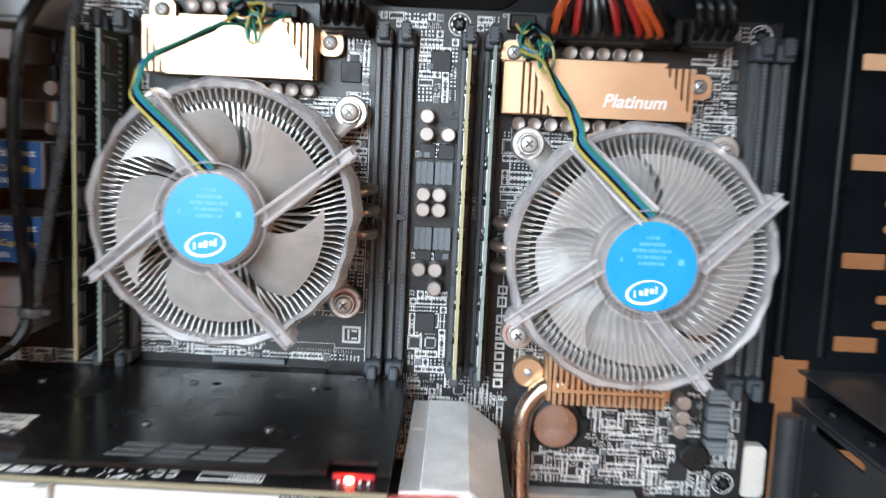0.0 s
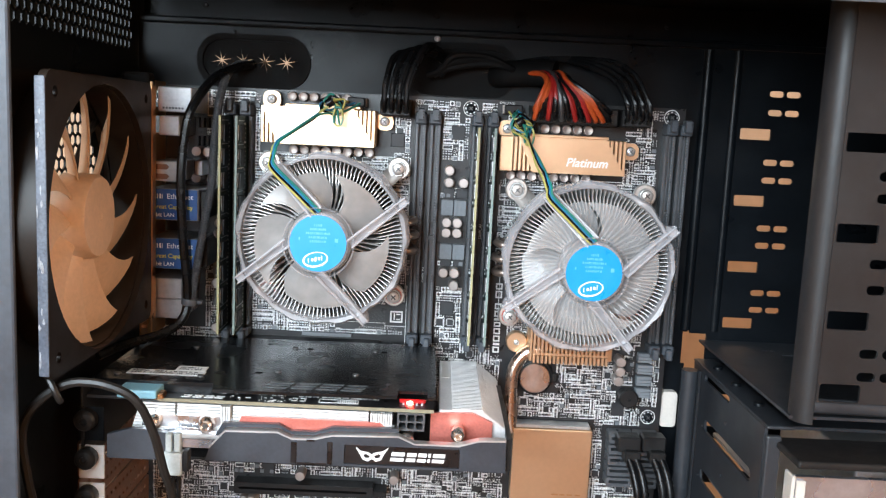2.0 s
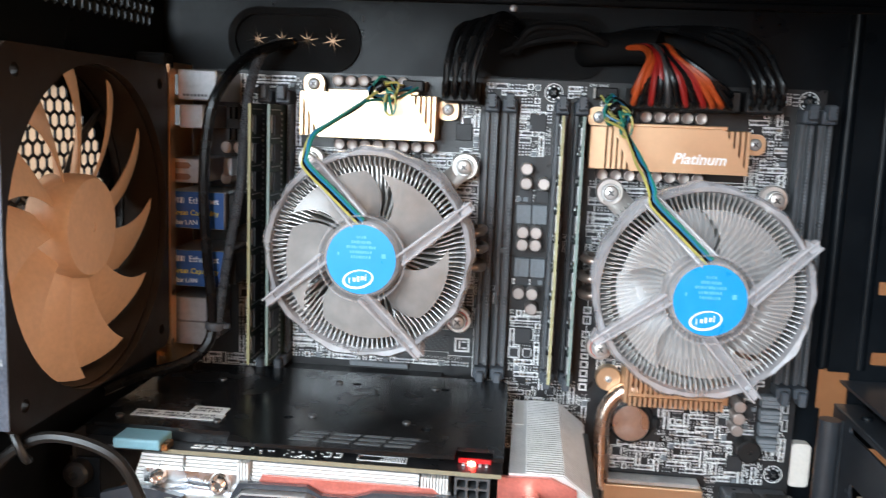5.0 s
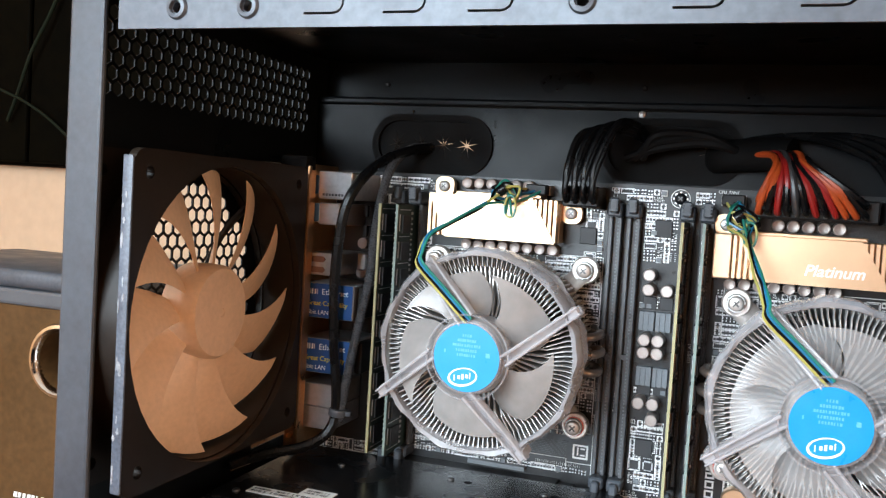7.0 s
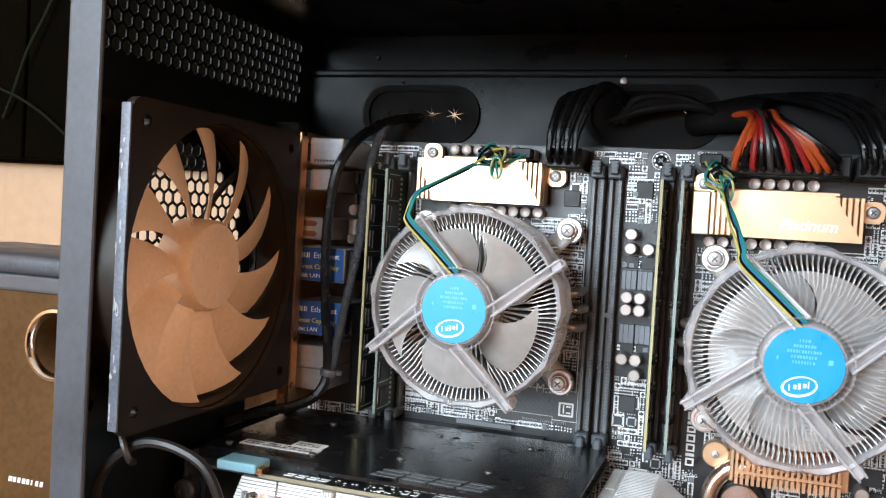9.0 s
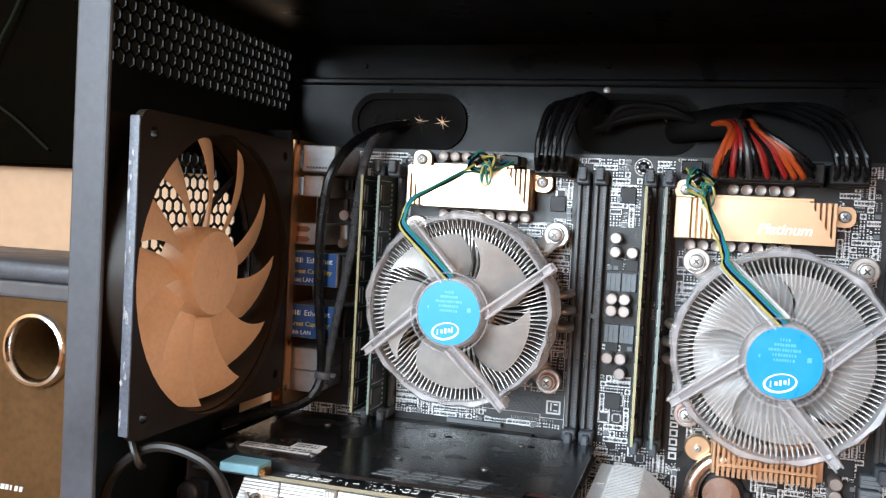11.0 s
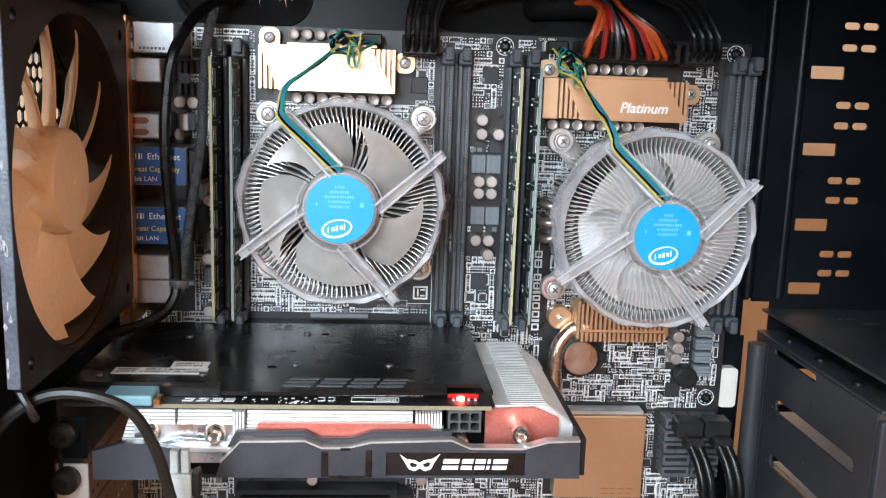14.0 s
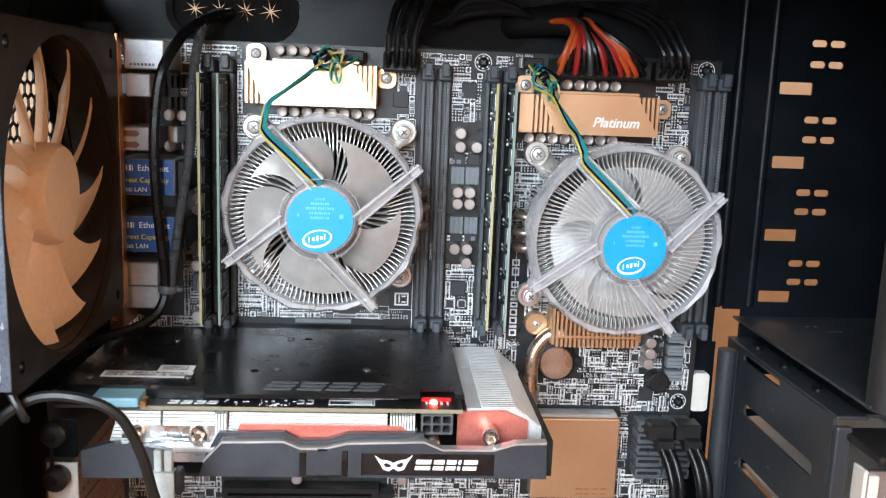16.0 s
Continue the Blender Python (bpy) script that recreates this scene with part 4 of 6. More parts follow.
# memory slots: body, contact row, two latches
def slot_meshes():
    bm = bmesh.new()
    for sx in (-1, 1):
        box(bm, *sorted((sx * 0.0011, sx * 0.0033)), -0.0075, 0, 0.3045, 0.4345, 0.0004, 1)
    box(bm, -0.0011, 0.0011, -0.0035, 0, 0.3045, 0.4345)
    box(bm, -0.0030, 0.0030, -0.0075, 0, 0.3640, 0.3665)
    body = mesh_of("slot_body", bm, SLOT_GREY)
    s = bmesh.new()
    for k in range(72):
        z = 0.3065 + k * 0.00176
        box(s, 0.0013, 0.0019, -0.0077, -0.0070, z, z + 0.0008)
    row = mesh_of("contact_strip", s, CHOKE)
    bm = bmesh.new()
    box(bm, -0.0036, 0.0036, -0.0120, 0, 0.4347, 0.4415, 0.0008, 1)
    box(bm, -0.0020, 0.0020, -0.0160, -0.0080, 0.4365, 0.4440, 0.0008, 1)
    for k in range(4):
        box(bm, -0.0021, 0.0021, -0.0164, -0.0158, 0.4375 + 0.0016 * k, 0.4383 + 0.0016 * k)
    top = mesh_of("latch", bm, LATCH_GREY)
    bm = bmesh.new()
    box(bm, -0.0036, 0.0036, -0.0120, 0, 0.2985, 0.3043, 0.0008, 1)
    box(bm, -0.0020, 0.0020, -0.0160, -0.0080, 0.2960, 0.3030, 0.0008, 1)
    low = mesh_of("latch", bm, LATCH_GREY)
    for x in SLOT_X:
        ob = put("memory_slot", body, board, T(x, 0, 0))
        tagged(put("contact_strip", row, ob, T(x, 0, 0)), kind="stuff")
        put("latch", top, ob, T(x, 0, 0))
        put("latch", low, ob, T(x, 0, 0))


slot_meshes()


def memory(x, edge, label):
    m = thing("memory_module", (x, -0.004, 0.304), label, "memory module", "installed memory")
    bm = bmesh.new()
    box(bm, x - 0.0006, x + 0.0006, -0.0340, -0.0036, 0.3050, 0.4340)
    part("module_board", bm, RAM_PCB, m)
    bm = bmesh.new()
    box(bm, x - 0.00065, x + 0.00065, -0.0352, -0.0341, 0.3050, 0.4340)
    part("edge", bm, edge, m, "pale board edge")
    for k in range(9):
        z = 0.3090 + k * 0.0138
        for sx in (-1, 1):
            bm = bmesh.new()
            box(bm, *sorted((x + sx * 0.0007, x + sx * 0.0017)), -0.0300, -0.0190, z, z + 0.0092)
            part("memory_chip", bm, CHIP, m)
    s = Soup()
    rnd = random.Random(int(x * 1e5))
    for k in range(46):
        z = 0.3075 + k * 0.0027
        for sx in (-1, 1):
            xx = x + sx * 0.0010
            s.box(xx - 0.0003, xx + 0.0003, -0.0170, -0.0155, z, z + rnd.uniform(0.0006, 0.0014))
    for k in range(10):
        z = 0.3070 + k * 0.0138
        for sx in (-1, 1):
            xx = x + sx * 0.0007
            s.box(xx - 0.0002, xx + 0.0002, -0.0320, -0.0180, z, z + 0.0004)
            if k < 9:
                s.box(xx - 0.0002, xx + 0.0002, -0.0325, -0.0318, z + 0.0030, z + 0.0115)
    s.make("solder_scatter", SOLDER, m, kind="stuff")


memory(0.0525, PCB_EDGE, "memory module with yellowish board edge in its slot")
memory(0.0620, PCB_EDGE_GREY, "memory module with grey-green board edge in its slot")
memory(0.2020, PCB_EDGE, "memory module with yellowish board edge in its slot")
memory(0.2115, PCB_EDGE_GREY, "memory module with grey-green board edge in its slot")


# capacitors, chokes
def can_mesh(name, r, h):
    bm = bmesh.new()
    lathe(bm, (0, 0, 0), (0, -1, 0), [(r * 1.02, 0), (r, h * 0.12), (r * 0.93, h * 0.2), (r, h * 0.3), (r, h * 0.92), (r * 0.95, h * 0.985), (r * 0.86, h), (r * 0.80, h * 0.985), (0.0, h * 0.985)], 20)
    return mesh_of(name, bm, CAN_TOP, True)


CAN = can_mesh("capacitor", 0.0031, 0.0105)
CAN_LOW = can_mesh("capacitor", 0.0029, 0.0070)
for x, z in ((0.1862, 0.4072), (0.1862, 0.4000), (0.1950, 0.4000), (0.1858, 0.3753), (0.1924, 0.3753), (0.1858, 0.3690), (0.1924, 0.3690),
             (0.1852, 0.3440), (0.1920, 0.3440), (0.1920, 0.3362), (0.2995, 0.2925), (0.2995, 0.2862), (0.2990, 0.2800),
             (0.0325, 0.4116), (0.0390, 0.4115), (0.0324, 0.3955), (0.0466, 0.3686), (0.0462, 0.3619), (0.0450, 0.3312), (0.0454, 0.3030),
             (0.1000, 0.2080), (0.1060, 0.1860), (0.0640, 0.1900), (0.0690, 0.1900), (0.0900, 0.1860), (0.1600, 0.2080)):
    put("capacitor", CAN, board, T(x, -0.0002, z))
for k in range(6):
    put("capacitor", CAN_LOW, board, T(0.0890 + 0.0066 * k, -0.0002, 0.4474))
    if k < 5:
        put("capacitor", CAN_LOW, board, T(0.2430 + 0.0066 * k, -0.0002, 0.4352))
for k in range(8):
    put("capacitor", CAN_LOW, board, T(0.0905 + 0.0066 * k, -0.0002, 0.4155))
    put("capacitor", CAN_LOW, board, T(0.2235 + 0.0066 * k, -0.0002, 0.4060))


def choke_mesh():
    bm = bmesh.new()
    box(bm, -0.0038, 0.0038, -0.0034, 0, -0.0048, 0.0048, 0.0005, 1)
    for k in range(3):
        x = -0.0026 + 0.0026 * k
        box(bm, x - 0.0009, x + 0.0009, -0.0040, -0.0034, -0.0047, 0.0047)
    return mesh_of("choke", bm, CHOKE)


CHOKE_ME = choke_mesh()
for x, z in ((0.1858, 0.3840), (0.1938, 0.3840), (0.1862, 0.3565), (0.1942, 0.3565), (0.0452, 0.3400), (0.0454, 0.3206)):
    put("choke", CHOKE_ME, board, T(x, 0, z))
for z in (0.2945, 0.2870, 0.2795, 0.2715):
    put("choke", CHOKE_ME, board, T(0.3160, 0, z) @ pose(0, 0, 0, 0, 90, 0) @ Matrix.Diagonal((0.82, 1.4, 1.0, 1)))
BIG_CHIP = bmesh.new()
box(BIG_CHIP, -0.0042, 0.0042, -0.0014, 0, -0.0042, 0.0042, 0.0003, 1)
BIG_CHIP = mesh_of("chip", BIG_CHIP, CHIP)
for x, z in ((0.1535, 0.4240), (0.1905, 0.4300), (0.1885, 0.3200), (0.3045, 0.2990), (0.3050, 0.2880), (0.3015, 0.2590), (0.0900, 0.1700), (0.1800, 0.2130), (0.0780, 0.2080)):
    put("chip", BIG_CHIP, board, T(x, -0.0001, z))
for x in (0.1865, 0.1945):
    for z in (0.3930, 0.3500):
        put("chip", BIG_CHIP, board, T(x, -0.0001, z) @ Matrix.Diagonal((0.8, 0.9, 0.75, 1)))


# champagne heatsinks beside the sockets
def vrm_heatsink(x0, x1, z0, z1, block):
    h = hang(new("heatsink"), board)
    h.empty_display_size = 0.01
    tagged(h, "champagne gold finned heatsink")
    w = x1 - x0
    bm = bmesh.new()
    box(bm, x0, x1, -0.0130, -0.0030, z0, z1, 0.0005, 1)
    box(bm, x0 + 0.014, x0 + w * 0.86, -0.0165, -0.0030, z1 + 0.0001, z1 + 0.0020, 0.0004, 1)
    part("heatsink_base", bm, GOLD, h)
    if block:
        bm = bmesh.new()
        box(bm, x0 - 0.0002, x0 + 0.0080, -0.0200, -0.0131, z0 - 0.0002, z1 + 0.0002, 0.0006, 2)
        part("end_block", bm, GOLD, h)
    for k in range(9):
        x = x0 + 0.0004 + k * 0.0026 + (0.0080 if block else 0.0)
        bm = bmesh.new()
        box(bm, x, x + 0.0018, -0.0195, -0.0131, z0 + 0.0002, z1 - 0.0002, 0.0002, 1)
        part("fin", bm, GOLD, h)
        x = x1 - 0.0004 - k * 0.0026
        bm = bmesh.new()
        box(bm, x - 0.0018, x, -0.0195, -0.0131, z0 + 0.0002, z1 - 0.0002, 0.0002, 1)
        part("fin", bm, GOLD, h)
    bm = bmesh.new()
    a = x0 + (0.0105 if block else 0.0010)
    sheet(bm, [(a + 0.0095, z0 - 0.0003), (x1 - 0.0004, z0 - 0.0003), (x1 - 0.0130, z1 + 0.0002), (a, z1 + 0.0002)], [], "y", -0.0206, -0.0131)
    part("cover", bm, GOLD, h, "smooth slanted gold cover")
    lettering("print", "Platinum", 0.0072, T(x0 + w * 0.52, -0.0207, z0 + 0.0042) @ FACING, SILVER_PRINT, h, 0.0001, shear=0.25, bold=0.00012)
    for x, z in ((x0 + 0.0045, z1 + 0.0042), (x1 + 0.0045, z1 - 0.0062)):
        bm = bmesh.new()
        sheet(bm, rrect(x - 0.0052, x + 0.0052, z - 0.0052, z + 0.0050, 0.0038, 5), [], "y", -0.0075, -0.0030)
        part("tab", bm, GOLD, h)
        put("screw", SCREW, h, T(x, -0.0076, z))


vrm_heatsink(0.0725, 0.1410, 0.4195, 0.4410, False)
vrm_heatsink(0.2155, 0.2910, 0.4095, 0.4300, True)


def lower_cooling():
    h = hang(new("heatsink"), board)
    h.empty_display_size = 0.01
    tagged(h, "copper-gold finned heatsink joined by a heat pipe to a flat gold plate")
    bm = bmesh.new()
    box(bm, 0.2400, 0.2935, -0.0100, -0.0010, 0.2925, 0.3120, 0.0004, 1)
    part("heatsink_base", bm, GOLD, h)
    for k in range(19):
        x = 0.2430 + k * 0.0025
        bm = bmesh.new()
        box(bm, x, x + 0.0013, -0.0165, -0.0101, 0.2978, 0.3120)
        box(bm, x, x + 0.0015, -0.0175, -0.0101, 0.2915, 0.2962)
        part("fin", bm, GOLD, h)
    bm = bmesh.new()
    box(bm, 0.2428, 0.2900, -0.0160, -0.0101, 0.2963, 0.2977)
    part("cross_bar", bm, GOLD, h)
    bm = bmesh.new()
    box(bm, 0.2405, 0.2425, -0.0170, -0.0101, 0.2925, 0.3140, 0.0004, 1)
    part("end_plate", bm, GOLD, h)
    bm = bmesh.new()
    lathe(bm, (0.2335, -0.0010, 0.3015), (0, -1, 0), [(0.0066, 0), (0.0066, 0.0050), (0.0060, 0.0056)], 28)
    part("tab", bm, GOLD, h, smooth=True)
    put("screw", SCREW, h, T(0.2335, -0.0067, 0.3015) @ Matrix.Diagonal((0.6, 0.6, 0.6, 1)))
    # nickel pipe whose brown reflections are put into the base colour
    bm = bmesh.new()
    sweep(bm, [(0.2480, -0.0100, 0.2985), (0.2400, -0.0100, 0.2960), (0.2335, -0.0100, 0.2880), (0.2315, -0.0100, 0.2780), (0.2322, -0.0090, 0.2640), (0.2330, -0.0080, 0.2490), (0.2345, -0.0075, 0.2440)], 0.0040, 14, 8)
    part("heat_pipe", bm, PIPE_NICKEL, h, "nickel heat pipe with brown reflections in its colour", True)
    bm = bmesh.new()
    box(bm, 0.2345, 0.2845, -0.0120, -0.0010, 0.1985, 0.2472, 0.0006, 2)
    part("heatsink_plate", bm, GOLD, h, "flat champagne gold plate")
    bm = bmesh.new()
    box(bm, 0.2360, 0.2830, -0.0105, -0.0010, 0.2474, 0.2496, 0.0003, 1)
    part("heatsink_lip", bm, STEEL_RAW, h)
    s = Soup()
    for k, w in enumerate((4, 3, 3, 3)):
        s.box(0.2610 + k * 0.0050, 0.2610 + k * 0.0050 + w * 0.0011, -0.0122, -0.0120, 0.2010, 0.2018)
        s.box(0.2610 + k * 0.0050, 0.2610 + k * 0.0050 + w * 0.0011, -0.0122, -0.0120, 0.2040, 0.2048)
    s.make("maker_mark", BRASS, h)


lower_cooling()


def board_fittings():
    # coin cell
    bm = bmesh.new()
    lathe(bm, (0.2465, 0, 0.2790), (0, -1, 0), [(0.0118, 0), (0.0118, 0.0035), (0.0108, 0.0042)], 36)
    box(bm, 0.2575, 0.2610, -0.0045, 0, 0.2760, 0.2815, 0.0006, 1)
    holder = part("battery_holder", bm, PLASTIC_BLACK, board, smooth=True)
    bm = bmesh.new()
    lathe(bm, (0.2465, -0.0043, 0.2785), (0, -1, 0), [(0.0098, 0), (0.0098, 0.0016), (0.0092, 0.0021)], 36)
    part("coin_cell", bm, CELL, holder, "shiny coin cell battery", True)
    # buzzer
    bm = bmesh.new()
    lathe(bm, (0.3065, 0, 0.2685), (0, -1, 0), [(0.0060, 0), (0.0060, 0.0085), (0.0052, 0.0092), (0.0012, 0.0092), (0.0010, 0.0085)], 28)
    part("buzzer", bm, PLASTIC_BLACK, board, smooth=True)
    # drive ports
    for col in (0, 1):
        for row in range(5):
            z = 0.2465 - row * 0.0072
            bm = bmesh.new()
            sheet(bm, rrect(0.2955 + col * 0.0165, 0.3110 + col * 0.0165, z - 0.0065, z - 0.0005, 0.0006, 1), [rect(0.2970 + col * 0.0165, 0.3095 + col * 0.0165, z - 0.0042, z - 0.0022)], "y", -0.0120, -0.0002)
            part("drive_port", bm, SLOT_GREY, board)
    # expansion slots
    for z, x0, x1 in ((0.2935, 0.058, 0.147), (0.2600, 0.058, 0.147), (0.2195, 0.058, 0.147), (0.1990, 0.058, 0.147), (0.1790, 0.058, 0.147)):
        bm = bmesh.new()
        sheet(bm, rect(x0, x1, z - 0.0036, z + 0.0036), [rect(x0 + 0.003, x1 - 0.004, z - 0.0008, z + 0.0008)], "y", -0.0110, -0.0002)
        box(bm, x1 + 0.0001, x1 + 0.0085, -0.0125, -0.0002, z - 0.0022, z + 0.0022, 0.0005, 1)
        part("expansion_slot", bm, PLASTIC_BLACK, board)
    bm = bmesh.new()
    box(bm, 0.0980, 0.1290, -0.0040, -0.0002, 0.2990, 0.3012)
    part("slot_shield", bm, CHOKE, board)
    # fan headers
    for x in (0.2225, 0.1285):
        bm = bmesh.new()
        sheet(bm, rect(x - 0.0056, x + 0.0056, 0.4432, 0.4482), [rect(x - 0.0048 + 0.0025 * k, x - 0.0030 + 0.0025 * k, 0.4446, 0.4472) for k in range(4)], "y", -0.0085, -0.0002)
        part("fan_header", bm, PLASTIC_WHITE, board)
    # power connectors
    for x0, x1, n, name in ((0.1440, 0.1610, 4, "cpu_power_socket"), (0.2330, 0.2830, 12, "main_power_socket"), (0.2860, 0.3030, 4, "cpu_power_socket")):
        bm = bmesh.new()
        holes = []
        for k in range(n):
            xc = x0 + (x1 - x0) * (k + 0.5) / n
            holes += [rrect(xc - 0.0013, xc + 0.0013, z - 0.0013, z + 0.0013, 0.0004, 1) for z in (0.4408, 0.4460)]
        sheet(bm, rect(x0, x1, 0.4380, 0.4488), holes, "y", -0.0130, -0.0002)
        part(name, bm, PLASTIC_BLACK, board)
    # processor sockets' metal frames
    for cx, cz in COOLERS:
        bm = bmesh.new()
        sheet(bm, rrect(cx - 0.031, cx + 0.031, cz - 0.033, cz + 0.033, 0.004, 3), [rect(cx - 0.024, cx + 0.024, cz - 0.026, cz + 0.026)], "y", -0.0042, -0.0030)
        part("socket_frame", bm, STEEL_RAW, board, "steel processor socket frame")
        bm = bmesh.new()
        box(bm, cx - 0.026, cx + 0.026, -0.0052, -0.0043, cz - 0.025, cz + 0.025)
        part("socket_lid", bm, NICKEL, board)


board_fittings()


def port(name, x0, x1, z0, z1, depth, label=""):
    bm = bmesh.new()
    box(bm, x0, x1, -depth, -0.0005, z0, z1, 0.0006, 1)
    return part(name, bm, PORT_STEEL, board, label or "bare metal port housing")


def rear_ports():
    top = port("port_housing", 0.0172, 0.0365, 0.4345, 0.4490, 0.036)
    s = Soup()
    for k in range(7):
        s.box(0.0200 + k * 0.0018, 0.0212 + k * 0.0018, -0.0362, -0.0360, 0.4362, 0.4374)
    s.make("maker_mark", SLOT_GREY, top)
    port("port_housing", 0.0172, 0.0290, 0.4210, 0.4325, 0.034)
    port("port_housing", 0.0335, 0.0385, 0.3975, 0.4065, 0.018)
    usb = port("port_housing", 0.0140, 0.0285, 0.3945, 0.4065, 0.036)
    for z in (0.3975, 0.4030):
        bm = bmesh.new()
        sheet(bm, [(0.0150, z - 0.0015), (0.0225, z - 0.0015), (0.0240, z), (0.0225, z + 0.0015), (0.0150, z + 0.0015)], [], "y", -0.0366, -0.0361)
        part("spring_tongue", bm, VENT_BROWN, usb)
    for z0, z1 in ((0.3720, 0.3905), (0.3430, 0.3615)):
        p = port("network_port", 0.0120, 0.0405, z0, z1, 0.035, "metal network port with blue sticker")
        bm = bmesh.new()
        box(bm, 0.0122, 0.0400, -0.0353, -0.0351, z0 + 0.0004, z1 - 0.0004)
        part("sticker", bm, NAVY, p, "navy blue sticker")
        s = Soup()
        for k, w in enumerate((1, 3, 2, 3, 1)):
            s.box(0.0136 + k * 0.0015, 0.0136 + k * 0.0015 + w * 0.0003, -0.0355, -0.0353, z1 - 0.0060, z1 - 0.0032)
        s.make("maker_mark", LABEL_WHITE, p)
        lettering("print", "Ethernet", 0.0044, T(0.0222, -0.0354, z1 - 0.0060) @ FACING, LABEL_WHITE, p)
        lettering("print", "Great Capability", 0.0036, T(0.0136, -0.0354, z1 - 0.0118) @ FACING, YELLOW_INK, p)
        lettering("print", "Gbit LAN", 0.0033, T(0.0136, -0.0354, z1 - 0.0165) @ FACING, LABEL_WHITE, p)
        bm = bmesh.new()
        box(bm, 0.0405, 0.0445, -0.0300, -0.0005, z0 + 0.001, z1 - 0.001, 0.0006, 1)
        part("port_back", bm, PLASTIC_BLACK, p)
    port("port_housing", 0.0120, 0.0315, 0.3130, 0.3250, 0.034)
    port("port_housing", 0.0120, 0.0315, 0.3252, 0.3375, 0.035)
    bm = bmesh.new()
    holes = [rect(-0.0330, -0.0030, z - 0.005, z + 0.005) for z in (0.442, 0.427, 0.400, 0.381, 0.352, 0.325)]
    sheet(bm, rect(-0.0460, -0.0010, 0.3000, 0.4525), holes, "x", 0.0100, 0.0108)
    for z in (0.4435, 0.4385, 0.4315, 0.4255, 0.3180, 0.3100):
        box(bm, 0.0109, 0.0135, -0.0440, -0.0370, z - 0.0012, z + 0.0012, 0.0003, 1)
    part("port_shield", bm, BRASS, board, "brassy rear port shield")
    # shield edge: the orange light on it is given by the brass colour
    bm = bmesh.new()
    box(bm, 0.0150, 0.0172, -0.0455, -0.0430, 0.3020, 0.4510, 0.0005, 2)
    box(bm, 0.0135, 0.0168, -0.0428, -0.0380, 0.3040, 0.4490)
    part("shield_edge", bm, BRASS, board, "edge of the port shield, orange light put into its brassy colour", True)
    # small dark fittings beside the ports
    for z in (0.4290, 0.4180):
        bm = bmesh.new()
        for k in range(4):
            box(bm, 0.0310 + k * 0.0030, 0.0330 + k * 0.0030, -0.0070, -0.0005, z - 0.003, z + 0.003, 0.0003, 1)
        part("pin_header", bm, CHIP, board)


rear_ports()

# white clip at the board's edge
bm = bmesh.new()
sheet(bm, rrect(0.3300, 0.3402, 0.2478, 0.2712, 0.0024, 4), [], "y", 0.0020, 0.0079)
solo("board_clip", bm, PLASTIC_WHITE, "ivory plastic clip at the edge of the board", "clip")


# ---- processor coolers ----
ARMS = (28, 123, 208, 300)


def arm_line(cx, cz, deg, r1):
    """Start, direction, side and length of a shroud arm, which leaves the hub off-centre."""
    a, b = radians(deg - 22), radians(deg)
    o = Vector((cx + 0.0190 * math.cos(a), 0, cz + 0.0190 * math.sin(a)))
    e = Vector((cx + r1 * math.cos(b), 0, cz + r1 * math.sin(b)))
    d = (e - o).normalized()
    return o, d, Vector((-d.z, 0, d.x)), (e - o).length


